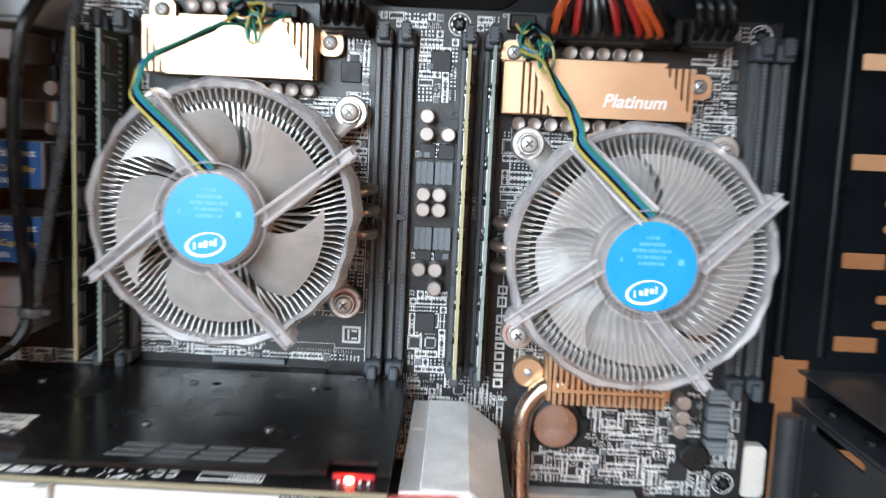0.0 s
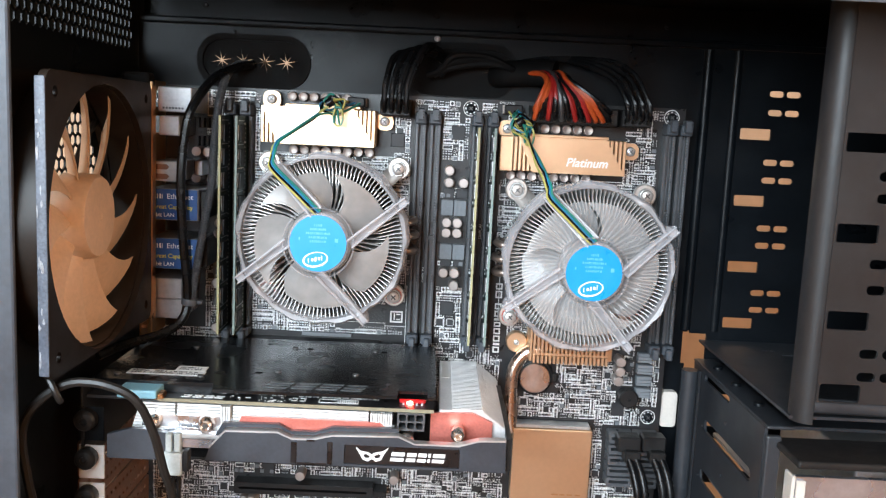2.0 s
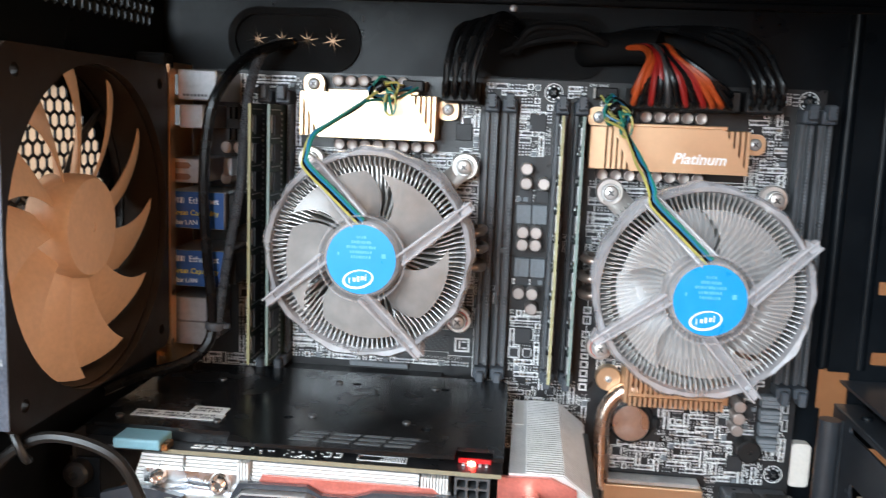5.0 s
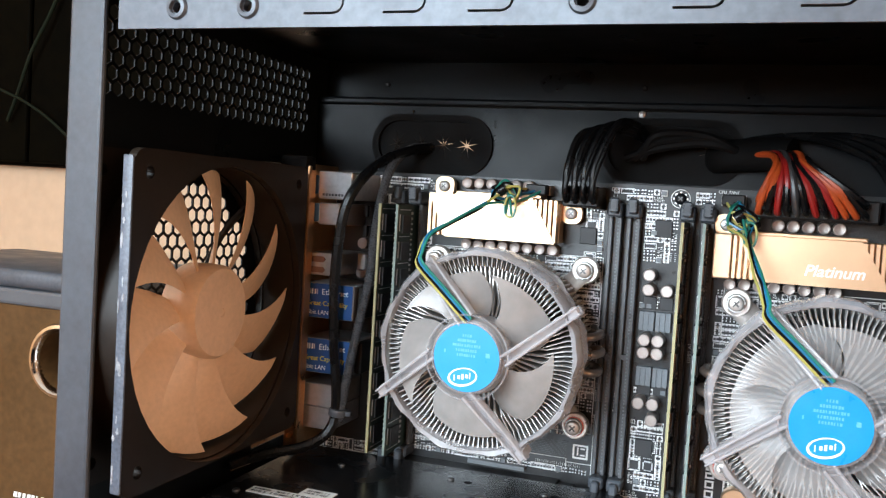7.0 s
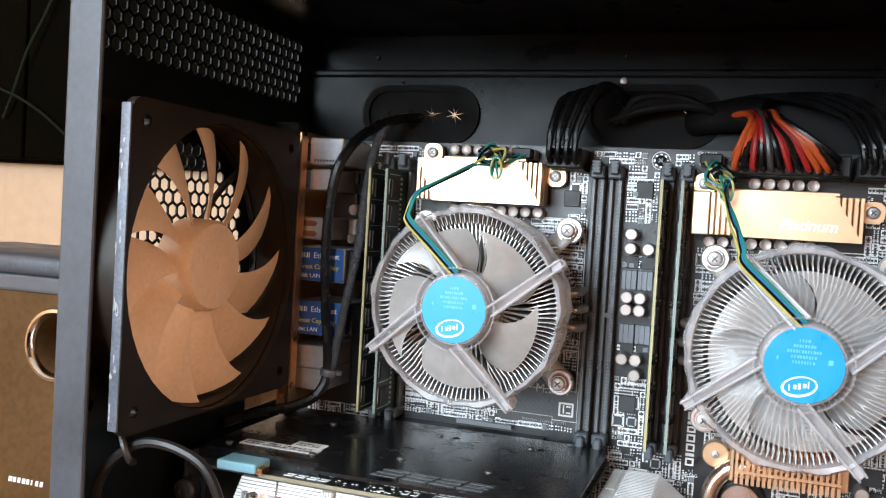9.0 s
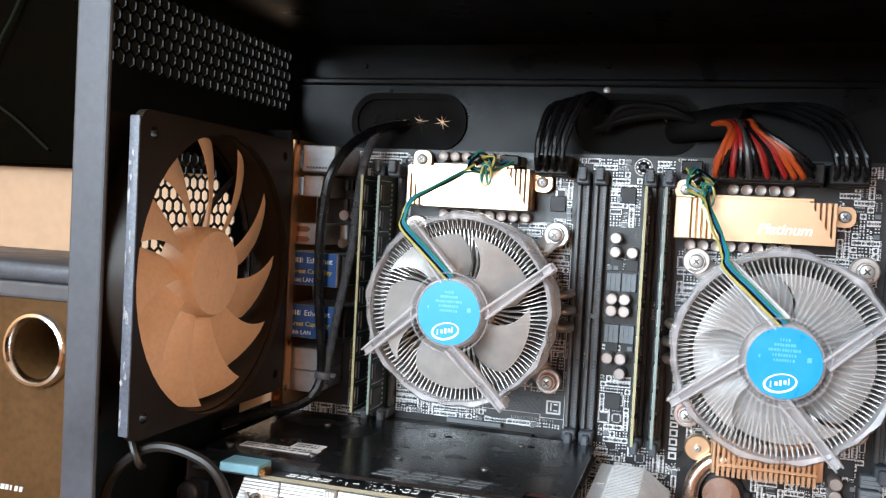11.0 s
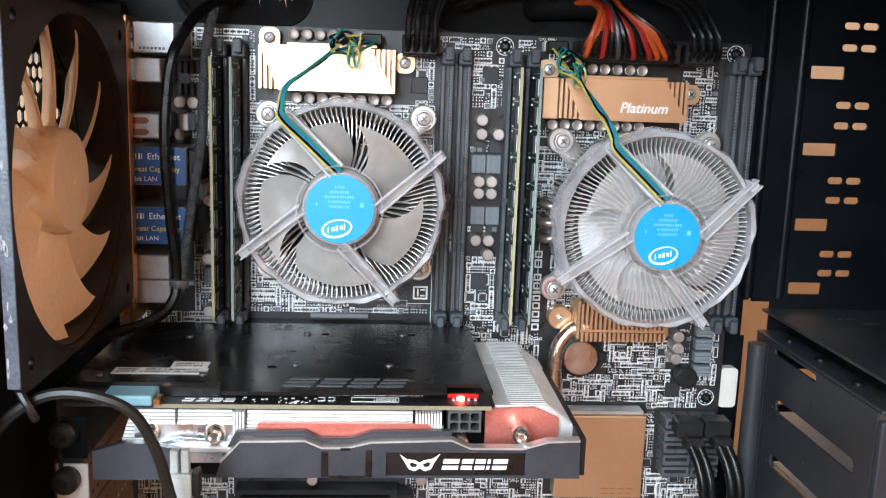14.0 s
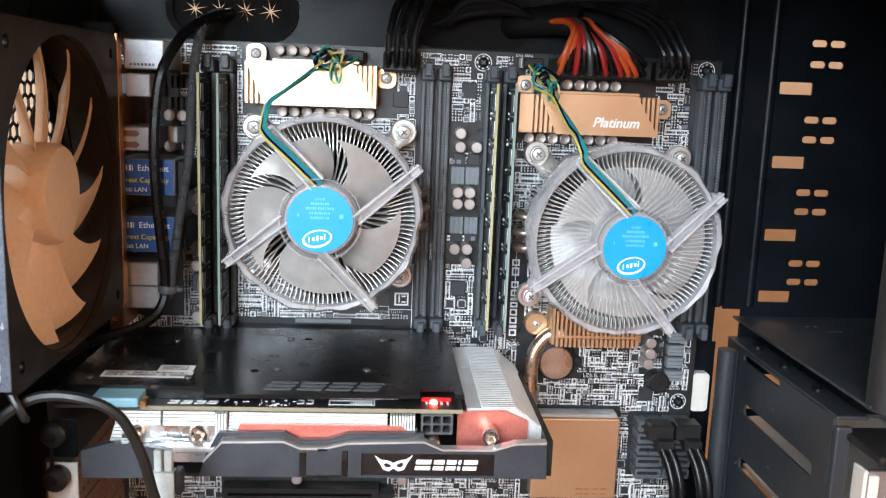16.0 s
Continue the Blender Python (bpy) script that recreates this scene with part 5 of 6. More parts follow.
def cooler(cx, cz, spin, nblades, clear, nfins, spans):
    c = thing("processor_cooler", (cx, -0.006, cz), "round processor cooler with clear plastic fan shroud and blue label", "cooler", "processor coolers")
    F = -0.0765                                       # front of the shroud

    def at(r, a, h):
        return (cx + r * math.cos(a), -h, cz + r * math.sin(a))

    # radial heatsink: fins that fork half way out and bulge below the shroud
    bm = bmesh.new()
    lathe(bm, (cx, -0.0055, cz), (0, -1, 0), [(0.0165, 0), (0.0165, 0.046), (0.0150, 0.047), (0.0120, 0.047), (0.0115, 0.044), (0.0, 0.044)], 40)
    core = part("core", bm, FIN_ALU, c, smooth=True)
    bm = bmesh.new()
    half = math.pi / nfins

    def leaf(stations, t):
        """A thin upright plate along stations (radius, angle, foot, top)."""
        cols = []
        for r, b, h0, h1 in stations:
            dx, dz = -math.sin(b) * t, math.cos(b) * t
            cols.append([bm.verts.new((r * math.cos(b) + sg * dx, -h, r * math.sin(b) + sg * dz)) for sg, h in ((-1, h0), (-1, h1), (1, h1), (1, h0))])
        for p, q in zip(cols, cols[1:]):
            for i in range(3):
                bm.faces.new((p[i], q[i], q[i + 1], p[i + 1]))
        bm.faces.new(cols[-1])

    leaf([(0.0160, 0.0, 0.0120, 0.0480), (0.0240, 0.015, 0.0120, 0.0500), (0.0290, 0.035, 0.0120, 0.0545)], 0.00050)
    for sg in (-1, 1):
        leaf([(0.0285, 0.035, 0.0120, 0.0545), (0.0320, 0.050 + sg * half * 0.42, 0.0120, 0.0560), (0.0400, 0.085 + sg * half * 0.5, 0.0120, 0.0560),
              (0.0442, 0.100 + sg * half * 0.5, 0.0130, 0.0560), (0.0443, 0.1005 + sg * half * 0.5, 0.0130, 0.0400), (0.0455, 0.105 + sg * half * 0.5, 0.0150, 0.0385)], 0.00030)
    fin = mesh_of("fin", bm, FIN_ALU)
    for k in range(nfins):
        put("fin", fin, core, T(cx, 0, cz) @ pose(0, 0, 0, 0, 360 * k / nfins, 0))
    # rounded fin loops that stand out at the side towards the middle of the board
    out = 0.0 if cx < 0.2 else math.pi
    for da in (-0.16, 0.02, 0.19):
        bm = bmesh.new()
        a = out + da
        sweep(bm, [at(0.0440, a, 0.0360), at(0.0482, a, 0.0355), at(0.0508, a, 0.0310), at(0.0513, a, 0.0240), at(0.0490, a, 0.0170), at(0.0440, a, 0.0150)], 0.0021, 10, 4)
        part("fin_loop", bm, LOOP_BRONZE, core, "rounded bronze fin loop", True)
    # rotor
    bm = bmesh.new()
    lathe(bm, (cx, -0.0535, cz), (0, -1, 0), [(0.0172, 0), (0.0178, 0.004), (0.0178, 0.017), (0.0165, 0.0185), (0.0, 0.0186)], 40)
    rotor = part("rotor", bm, clear, c, "smoky clear fan rotor", True)
    for k in range(nblades):
        bm = bmesh.new()
        blade(bm, at, 0.0180, 0.0378, spin + 2 * math.pi * k / nblades, *spans, 0.34, 0.0570, 0.0680, 0.0008, 8, 8)
        part("blade", bm, clear, rotor, smooth=True)
    # shroud: wavy outer ring, inner lip, hub, arms
    bm = bmesh.new()
    n = 96
    prof = [(0.0455, 0.0405), (0.0476, 0.0410), (0.0485, 0.0510), (0.0481, 0.0615), (0.0467, 0.0638), (0.0451, 0.0630), (0.0443, 0.0590), (0.0451, 0.0510)]
    rings = []
    for k in range(n):
        a = 2 * math.pi * k / n
        w = 0.0006 * math.sin(a * 9) + 0.0004 * math.sin(a * 23 + 1)
        rings.append([bm.verts.new(at(r + (w if r > 0.0460 else 0), a, h)) for r, h in prof])
    for k in range(n):
        p, q = rings[k], rings[(k + 1) % n]
        for i in range(len(prof)):
            j = (i + 1) % len(prof)
            bm.faces.new((p[i], q[i], q[j], p[j]))
    bmesh.ops.recalc_face_normals(bm, faces=list(bm.faces))
    ring = part("shroud_ring", bm, CLEAR, c, "clear plastic shroud ring", True)
    bm = bmesh.new()
    for a in (0.0,):
        sub = []
        for r, h in ((0.0400, 0.0582), (0.0446, 0.0595)):
            for s in (-0.00025, 0.00025):
                x, y, z = r, -h, 0.0
                dx, dz = -math.sin(a) * s, math.cos(a) * s
                sub.append((bm.verts.new((x + dx, y, z + dz)), bm.verts.new((x + dx, y + 0.012, z + dz))))
        (a0, a1), (b0, b1), (c0, c1), (d0, d1) = sub
        for f in ((a0, b0, d0, c0), (a1, c1, d1, b1), (a0, c0, c1, a1), (b0, b1, d1, d0), (a0, a1, b1, b0)):
            bm.faces.new(f)
    rib = mesh_of("fin_tip", bm, FIN_TIP)
    for k in range(116):
        put("fin_tip", rib, ring, T(cx, 0, cz) @ pose(0, 0, 0, 0, 360 * (k + 0.5) / 116 - 5.5, 0))
    bm = bmesh.new()
    lathe(bm, (cx, -0.0725, cz), (0, -1, 0), [(0.0168, 0), (0.0168, 0.003), (0.0163, 0.0042), (0.0156, 0.0043), (0.0155, 0.0036), (0.0, 0.0036)], 48)
    part("shroud_hub", bm, CLEAR_HUB, c, "clear plastic hub", True)
    bm = bmesh.new()
    lathe(bm, (cx, -0.0660, cz), (0, -1, 0), [(0.0186, 0), (0.0188, 0.0098), (0.0196, 0.0098), (0.0197, 0.0)], 48, cap=False)
    part("collar", bm, CLEAR_HUB, c, "thin clear plastic collar", True)
    for i, deg in enumerate(ARMS):
        r1 = 0.0530 if i != 1 else 0.0490
        o, d, s, far = arm_line(cx, cz, deg, r1)
        bm = bmesh.new()
        wide = (0.0044, 0.0036) if i == 1 else (0.0030, 0.0023)
        walls = ((-1, -0.72), (0.72, 1)) if i == 1 else ((-0.95, -0.5), (0.5, 0.95))
        for s0, s1 in walls:
            vs = []
            for r, w, drop in ((-0.0030, wide[0], 0.0), (far, wide[1], 0.0110)):
                for h in (0.0700 - drop, 0.0768 - drop):
                    for e in (s0, s1):
                        vs.append(bm.verts.new(o + d * r + s * w * e + Vector((0, -h, 0))))
            for f in ((0, 1, 3, 2), (4, 6, 7, 5), (0, 4, 5, 1), (2, 3, 7, 6), (0, 2, 6, 4), (1, 5, 7, 3)):
                bm.faces.new([vs[k] for k in f])
        vs = [bm.verts.new(o + d * r + s * w * e + Vector((0, h, 0))) for r, w, h in ((-0.0030, wide[0], -0.0720), (far, wide[1], -0.0610)) for e in (-0.9, 0.9)]
        bm.faces.new((vs[0], vs[1], vs[3], vs[2]))
        bmesh.ops.bevel(bm, geom=list(bm.edges), offset=0.0004, segments=1, affect="EDGES")
        part("arm", bm, CLEAR_ARM, c, "clear plastic arm")
        if i != 1:
            bm = bmesh.new()
            p = o + d * (far - 0.0035)
            lathe(bm, (p.x, -0.0530, p.z), (0, -1, 0), [(0.0030, 0), (0.0032, 0.008), (0.0027, 0.0118)], 6)
            part("lug", bm, CLEAR_ARM, c, "clear plastic corner lug")
    # label
    bm = bmesh.new()
    lathe(bm, (cx, -0.0762, cz), (0, -1, 0), [(0.0153, 0), (0.0153, 0.0002)], 64)
    label = part("label", bm, BLUE_LABEL, c, "round cyan blue paper label")
    bm = bmesh.new()
    y0, y1 = -0.0766, -0.0765
    e, el = [], []
    for k in range(40):
        a = 2 * math.pi * k / 40
        th = 0.22
        u, v = 0.0070 * math.cos(a), 0.0042 * math.sin(a)
        u2, v2 = 0.0061 * math.cos(a) + 0.0002, 0.0034 * math.sin(a) + 0.0002
        e.append((cx - 0.0012 + u * math.cos(th) - v * math.sin(th), cz - 0.0088 + u * math.sin(th) + v * math.cos(th)))
        el.append((cx - 0.0012 + u2 * math.cos(th) - v2 * math.sin(th), cz - 0.0088 + u2 * math.sin(th) + v2 * math.cos(th)))
    sheet(bm, e, [el], "y", y0, y1)
    for k, (w, hh) in enumerate(((0.5, 2.6), (1.2, 1.7), (1.0, 2.4), (1.2, 1.7), (0.5, 2.8))):
        x = cx - 0.0052 + k * 0.0018
        zc = cz - 0.0094 + 0.0004 * k
        sheet(bm, rect(x, x + w * 0.001, zc - hh * 0.0005, zc + hh * 0.0005), [], "y", y0, y1)
    part("maker_mark", bm, LABEL_WHITE, label, "white oval printed mark")
    s = Soup()
    rnd = random.Random(3)
    for row, (n, w) in enumerate(((8, 0.9), (9, 0.9), (12, 0.9), (8, 0.8), (4, 0.7))):
        for k in range(n):
            x = cx - n * 0.00055 + k * 0.0011
            s.box(x, x + 0.0011 * rnd.uniform(0.4, 0.8), -0.0766, -0.0764, cz + 0.0005 + row * 0.0022, cz + 0.0005 + row * 0.0022 + 0.0012)
    s.box(cx - 0.0105, cx - 0.0098, -0.0766, -0.0764, cz + 0.0015, cz + 0.0030)
    s.box(cx + 0.0090, cx + 0.0108, -0.0766, -0.0764, cz + 0.0010, cz + 0.0030)
    s.make("label_print", LABEL_PALE, label)
    # mounting feet and spring screws
    for sx in (-1, 1):
        for sz in (-1, 1):
            x, z = cx + sx * 0.0390, cz + sz * 0.0390
            bm = bmesh.new()
            sweep(bm, [(cx + sx * 0.026, -0.0100, cz + sz * 0.026), (cx + sx * 0.033, -0.0110, cz + sz * 0.033), (x, -0.0125, z)], 0.0060, 12, 3, 0.35)
            lathe(bm, (x, -0.0100, z), (0, -1, 0), [(0.0068, 0), (0.0068, 0.0035), (0.0062, 0.0042)], 28)
            part("foot", bm, FOOT_STEEL, c, "polished mounting foot", True)
            bm = bmesh.new()
            coil = []
            for k in range(60):
                a = k * 0.63
                coil.append((x + 0.0040 * math.cos(a), -0.0142 - k * 0.000055, z + 0.0040 * math.sin(a)))
            sweep(bm, coil, 0.0005, 5, 1)
            part("spring", bm, STEEL_RAW, c)
            put("spring_screw", SCREW_BIG, c, T(x, -0.0176, z))
            if sz > 0:
                continue
            bm = bmesh.new()
            lathe(bm, (x, -0.0146, z), (0, -1, 0), [(0.0049, 0), (0.0049, 0.0006)], 24)
            part("washer", bm, RED_WASHER, c, "red fibre washer")
    return c


cooler(0.1165, 0.3682, 0.55, 5, CLEAR_BLADE, 58, (0.92, 1.02))
cooler(0.2663, 0.3590, 0.75, 5, CLEAR_THIN, 58, (1.25, 1.25))


# ---- cables ----
def cable(name, pts, r, material, label, group="", n=8, seg=8):
    bm = bmesh.new()
    sweep(bm, pts, r, seg, n)
    return solo(name, bm, material, label, "cable", group, smooth=True)


def fan_lead(cx, cz, knot, header, seed):
    """Four thin wires from the hub along an arm, up to a tangle at the header."""
    lead = thing("fan_cable", (knot[0], knot[1], knot[2]), "thin blue, green and yellow fan wires in a loose tangle", "cable", "fan cables")
    start, d, s, far = arm_line(cx, cz, ARMS[1], 0.0470)
    rnd = random.Random(seed)
    for k, (m, off) in enumerate(((WIRE_YELLOW, 0.0016), (WIRE_BLACK, 0.0005), (WIRE_BLUE, -0.0006), (WIRE_GREEN, -0.0017))):
        o = start + Vector((0, -0.0735, 0)) + s * off
        e = o + d * far
        pts = [o - d * 0.004, o + d * far * 0.5, e, e + Vector((-0.001, 0.002, 0.005))]
        end = Vector(knot)
        mid = e.lerp(end, 0.45) + Vector((-0.004 if cx < 0.2 else 0.0005, -0.004, 0.0035 if cx < 0.2 else 0.0))
        w = Vector((rnd.uniform(-1, 1), rnd.uniform(-1, 1), rnd.uniform(-1, 1))) * 0.0008
        pts += [e.lerp(mid, 0.5) + Vector((-0.003 if cx < 0.2 else -0.0005, -0.001, 0.0035)) + w, mid + w * 0.6 + s * off * 0.4, mid.lerp(end, 0.6) + w]
        for q in range(6):
            ang = q * 1.4 + k * 1.3 + seed
            pts.append(end + Vector((0.0065 * math.cos(ang) + rnd.uniform(-0.002, 0.002), rnd.uniform(-0.003, 0.002), 0.0045 * math.sin(ang) + rnd.uniform(-0.002, 0.002))))
        pts.append(Vector(header) + Vector((-0.0037 + 0.0025 * k, -0.006, 0)))
        pts.append(Vector(header) + Vector((-0.0037 + 0.0025 * k, 0.0, 0)))
        bm = bmesh.new()
        sweep(bm, pts, 0.00062, 7, 7)
        part("wire", bm, m, lead, smooth=True)
        if k in (0, 3):
            bm = bmesh.new()
            loop = [end + Vector((0.003, -0.004, -0.002))] + [end + Vector((0.004 + 0.0028 * math.cos(t + k), -0.006, -0.0065 + 0.0055 * math.sin(t + k))) for t in (2.2, 3.2, 4.2, 5.2, 6.2, 7.2)] + [end + Vector((0.002, -0.003, 0.001))]
            sweep(bm, loop, 0.0006, 7, 6)
            part("wire_loop", bm, m, lead, smooth=True)
    bm = bmesh.new()
    box(bm, header[0] - 0.0052, header[0] + 0.0052, header[1] - 0.0080, header[1] - 0.0005, header[2] - 0.0026, header[2] + 0.0026, 0.0006, 1)
    part("plug", bm, PLASTIC_BLACK, lead)
    bm = bmesh.new()
    lathe(bm, (knot[0] - 0.003, knot[1] - 0.004, knot[2]), (0.8, 0, 0.6), [(0.0024, 0), (0.0026, 0.001), (0.0026, 0.0035), (0.0024, 0.0045)], 12)
    part("cable_tie", bm, WIRE_BLACK, lead, smooth=True)


fan_lead(0.1165, 0.3682, (0.1160, -0.026, 0.4430), (0.1285, -0.0088, 0.4457), 1)
fan_lead(0.2663, 0.3590, (0.2270, -0.026, 0.4370), (0.2225, -0.0088, 0.4457), 4)


def power_leads():
    # upper processor lead: four black wires over the tray edge
    lead = thing("power_cable", (0.1525, -0.013, 0.4488), "black processor power cable with flat plug", "cable", "power cables")
    bm = bmesh.new()
    box(bm, 0.1436, 0.1614, -0.0250, -0.0131, 0.4384, 0.4484, 0.0008, 1)
    part("plug", bm, PLASTIC_BLACK, lead)
    for k in range(4):
        for j in range(2):
            x = 0.1460 + 0.0043 * k
            z = 0.4410 + 0.0048 * j
            bm = bmesh.new()
            sweep(bm, [(x, -0.0245, z), (x, -0.0300, z + 0.003), (x + 0.001, -0.0300, z + 0.014), (x + 0.006 + 0.001 * k, -0.0250, 0.4720 + 0.0015 * k + 0.002 * j),
                       (0.1690 + 0.0020 * k, -0.0140, 0.4760 + 0.0012 * k), (0.1800, 0.0000, 0.4720 + 0.0010 * k), (0.1850, 0.0200, 0.4690)], 0.0016, 8, 6)
            part("wire", bm, WIRE_BLACK, lead, smooth=True)
    # main lead: red, orange, grey, black wires
    lead = thing("power_cable", (0.258, -0.013, 0.4488), "main power cable of red, orange, grey and black wires", "cable", "power cables")
    bm = bmesh.new()
    box(bm, 0.2326, 0.2834, -0.0250, -0.0131, 0.4384, 0.4484, 0.0008, 1)
    part("plug", bm, PLASTIC_BLACK, lead)
    cols = [WIRE_ORANGE, WIRE_ORANGE, WIRE_RED, WIRE_RED, WIRE_GREY, WIRE_BLACK, WIRE_RED, WIRE_BLACK, WIRE_RED, WIRE_ORANGE, WIRE_ORANGE, WIRE_BLACK]
    rnd = random.Random(11)
    for k in range(12):
        for j in range(2):
            x = 0.2345 + 0.0039 * k
            z = 0.4410 + 0.0046 * j
            top = 0.2385 + 0.0013 * k
            m = cols[k] if j or k > 7 else (WIRE_BLACK if k % 2 else cols[k])
            bm = bmesh.new()
            sweep(bm, [(x, -0.0245, z), (x - 0.0010, -0.0330, z + 0.0010), (x * 0.55 + top * 0.45, -0.0350, 0.4530 + 0.0010 * j), (top + 0.0010, -0.0300 - 0.001 * j, 0.4620 + rnd.uniform(-0.001, 0.001)),
                       (top - 0.0020, -0.0190, 0.4672 + rnd.uniform(-0.001, 0.001)), (top - 0.0110, -0.0060, 0.4670), (0.2180, 0.0060, 0.4660 + 0.0004 * k), (0.2120, 0.0250, 0.4660)], 0.00145, 8, 6)
            part("wire", bm, m, lead, smooth=True)
    bm = bmesh.new()
    sweep(bm, [(0.2460, -0.0130, 0.4676), (0.2380, -0.0090, 0.4682), (0.2290, -0.0030, 0.4680), (0.2150, 0.0060, 0.4670), (0.2100, 0.0260, 0.4665)], 0.0082, 14, 5, 0.8)
    part("sleeve", bm, RUBBER, lead, "black braided sleeve", True)
    # second processor lead, black
    lead = thing("power_cable", (0.2945, -0.013, 0.4488), "black processor power cable arching over the board", "cable", "power cables")
    bm = bmesh.new()
    box(bm, 0.2856, 0.3034, -0.0250, -0.0131, 0.4384, 0.4484, 0.0008, 1)
    part("plug", bm, PLASTIC_BLACK, lead)
    for k in range(4):
        for j in range(2):
            x = 0.2880 + 0.0043 * k
            z = 0.4410 + 0.0048 * j
            bm = bmesh.new()
            sweep(bm, [(x, -0.0245, z), (x, -0.0300, z + 0.004), (x - 0.003, -0.0290, 0.4560), (x - 0.010, -0.0240, 0.4660 + 0.001 * k), (x - 0.024, -0.0160, 0.4725 + 0.001 * k + 0.001 * j),
                       (0.2450, -0.0080, 0.4770), (0.2230, 0.0000, 0.4740), (0.2100, 0.0200, 0.4700)], 0.0014, 8, 6)
            part("wire", bm, WIRE_BLACK, lead, smooth=True)


power_leads()
for k in range(3):
    cable("loose_cable", [(0.1700 + 0.004 * k, -0.004, 0.4640), (0.1850, -0.0075 - 0.002 * k, 0.4690 + 0.003 * k), (0.2050, -0.0080, 0.4720 + 0.002 * k), (0.2200, -0.0060, 0.4700), (0.2300, 0.0030, 0.4650)],
          0.0022, RUBBER, "black cable lying across the grommet", "loose cables")
# thick cable and braided cable beside the rear ports
cable("audio_cable", [(0.0660, 0.0220, 0.4670), (0.0610, 0.0060, 0.4655), (0.0550, -0.0080, 0.4625), (0.0482, -0.0200, 0.4575), (0.0425, -0.0330, 0.4480), (0.0362, -0.0400, 0.4330), (0.0332, -0.0410, 0.4130), (0.0322, -0.0410, 0.3900),
                      (0.0335, -0.0400, 0.3600), (0.0360, -0.0390, 0.3280), (0.0330, -0.0420, 0.3140), (0.0230, -0.0500, 0.3070), (0.0080, -0.0620, 0.3040), (-0.0030, -0.0750, 0.3000)], 0.0027, WIRE_BLACK, "thick glossy black cable beside the rear ports")
cable("braided_cable", [(0.0560, 0.0150, 0.4670), (0.0530, 0.0000, 0.4640), (0.0510, -0.0160, 0.4560), (0.0495, -0.0260, 0.4400), (0.0480, -0.0300, 0.4150), (0.0475, -0.0320, 0.3950), (0.0430, -0.0350, 0.3640), (0.0395, -0.0370, 0.3380), (0.0370, -0.0380, 0.3200)],
      0.0020, BRAID, "thin braided black cable beside the memory")
braid = scene.objects["braided_cable"]
core_line = smooth_path([(0.0560, 0.0150, 0.4670), (0.0530, 0.0000, 0.4640), (0.0510, -0.0160, 0.4560), (0.0495, -0.0260, 0.4400), (0.0480, -0.0300, 0.4150), (0.0475, -0.0320, 0.3950), (0.0430, -0.0350, 0.3640), (0.0395, -0.0370, 0.3380), (0.0370, -0.0380, 0.3200)], 40)
for hand in (-1, 1):
    for j in range(4):
        bm = bmesh.new()
        strand, run = [], 0.0
        for i, c in enumerate(core_line):
            d = (core_line[min(i + 1, len(core_line) - 1)] - core_line[max(i - 1, 0)]).normalized()
            u = d.cross(Vector((1, 0, 0.1))).normalized()
            v = d.cross(u)
            run += 0 if i == 0 else (c - core_line[i - 1]).length
            a = hand * run * 900 + j * math.pi / 2
            strand.append(c + 0.0021 * (math.cos(a) * u + math.sin(a) * v))
        sweep(bm, strand, 0.00042, 4, 1)
        part("strand", bm, BRAID, braid, smooth=True)
bm = bmesh.new()
lathe(bm, (0.0368, -0.0385, 0.3230), (0.1, 0, 1), [(0.0048, 0), (0.0050, 0.0006), (0.0050, 0.0030), (0.0048, 0.0036)], 16)
box(bm, 0.0400, 0.0445, -0.0400, -0.0370, 0.3235, 0.3260, 0.0005, 1)
solo("cable_tie", bm, PLASTIC_GREY, "grey cable tie round two cables", "cable tie", smooth=True)
# looped cable below the fan
cable("fan_loop_cable", [(0.0035, -0.1620, 0.2400), (0.0010, -0.1680, 0.2700), (0.0000, -0.1700, 0.2890), (0.0035, -0.1700, 0.3000), (0.0120, -0.1700, 0.3090), (0.0235, -0.1695, 0.3145), (0.0380, -0.1690, 0.3135), (0.0500, -0.1680, 0.3070), (0.0575, -0.1670, 0.2920), (0.0615, -0.1650, 0.2740), (0.0650, -0.1600, 0.2550), (0.0640, -0.1500, 0.2200), (0.0660, -0.1300, 0.1800)],
      0.0021, LOOP_GREY, "flat dark grey cable looping below the case fan")
bm = bmesh.new()
sweep(bm, [(0.0125, -0.1715, 0.3190), (0.0145, -0.1735, 0.3160), (0.0170, -0.1745, 0.3120), (0.0185, -0.1735, 0.3075), (0.0175, -0.1700, 0.3060)], 0.0015, 8, 5)
solo("cable_hook", bm, LOOP_GREY, "small grey hook holding the looped cable", "hook", smooth=True)


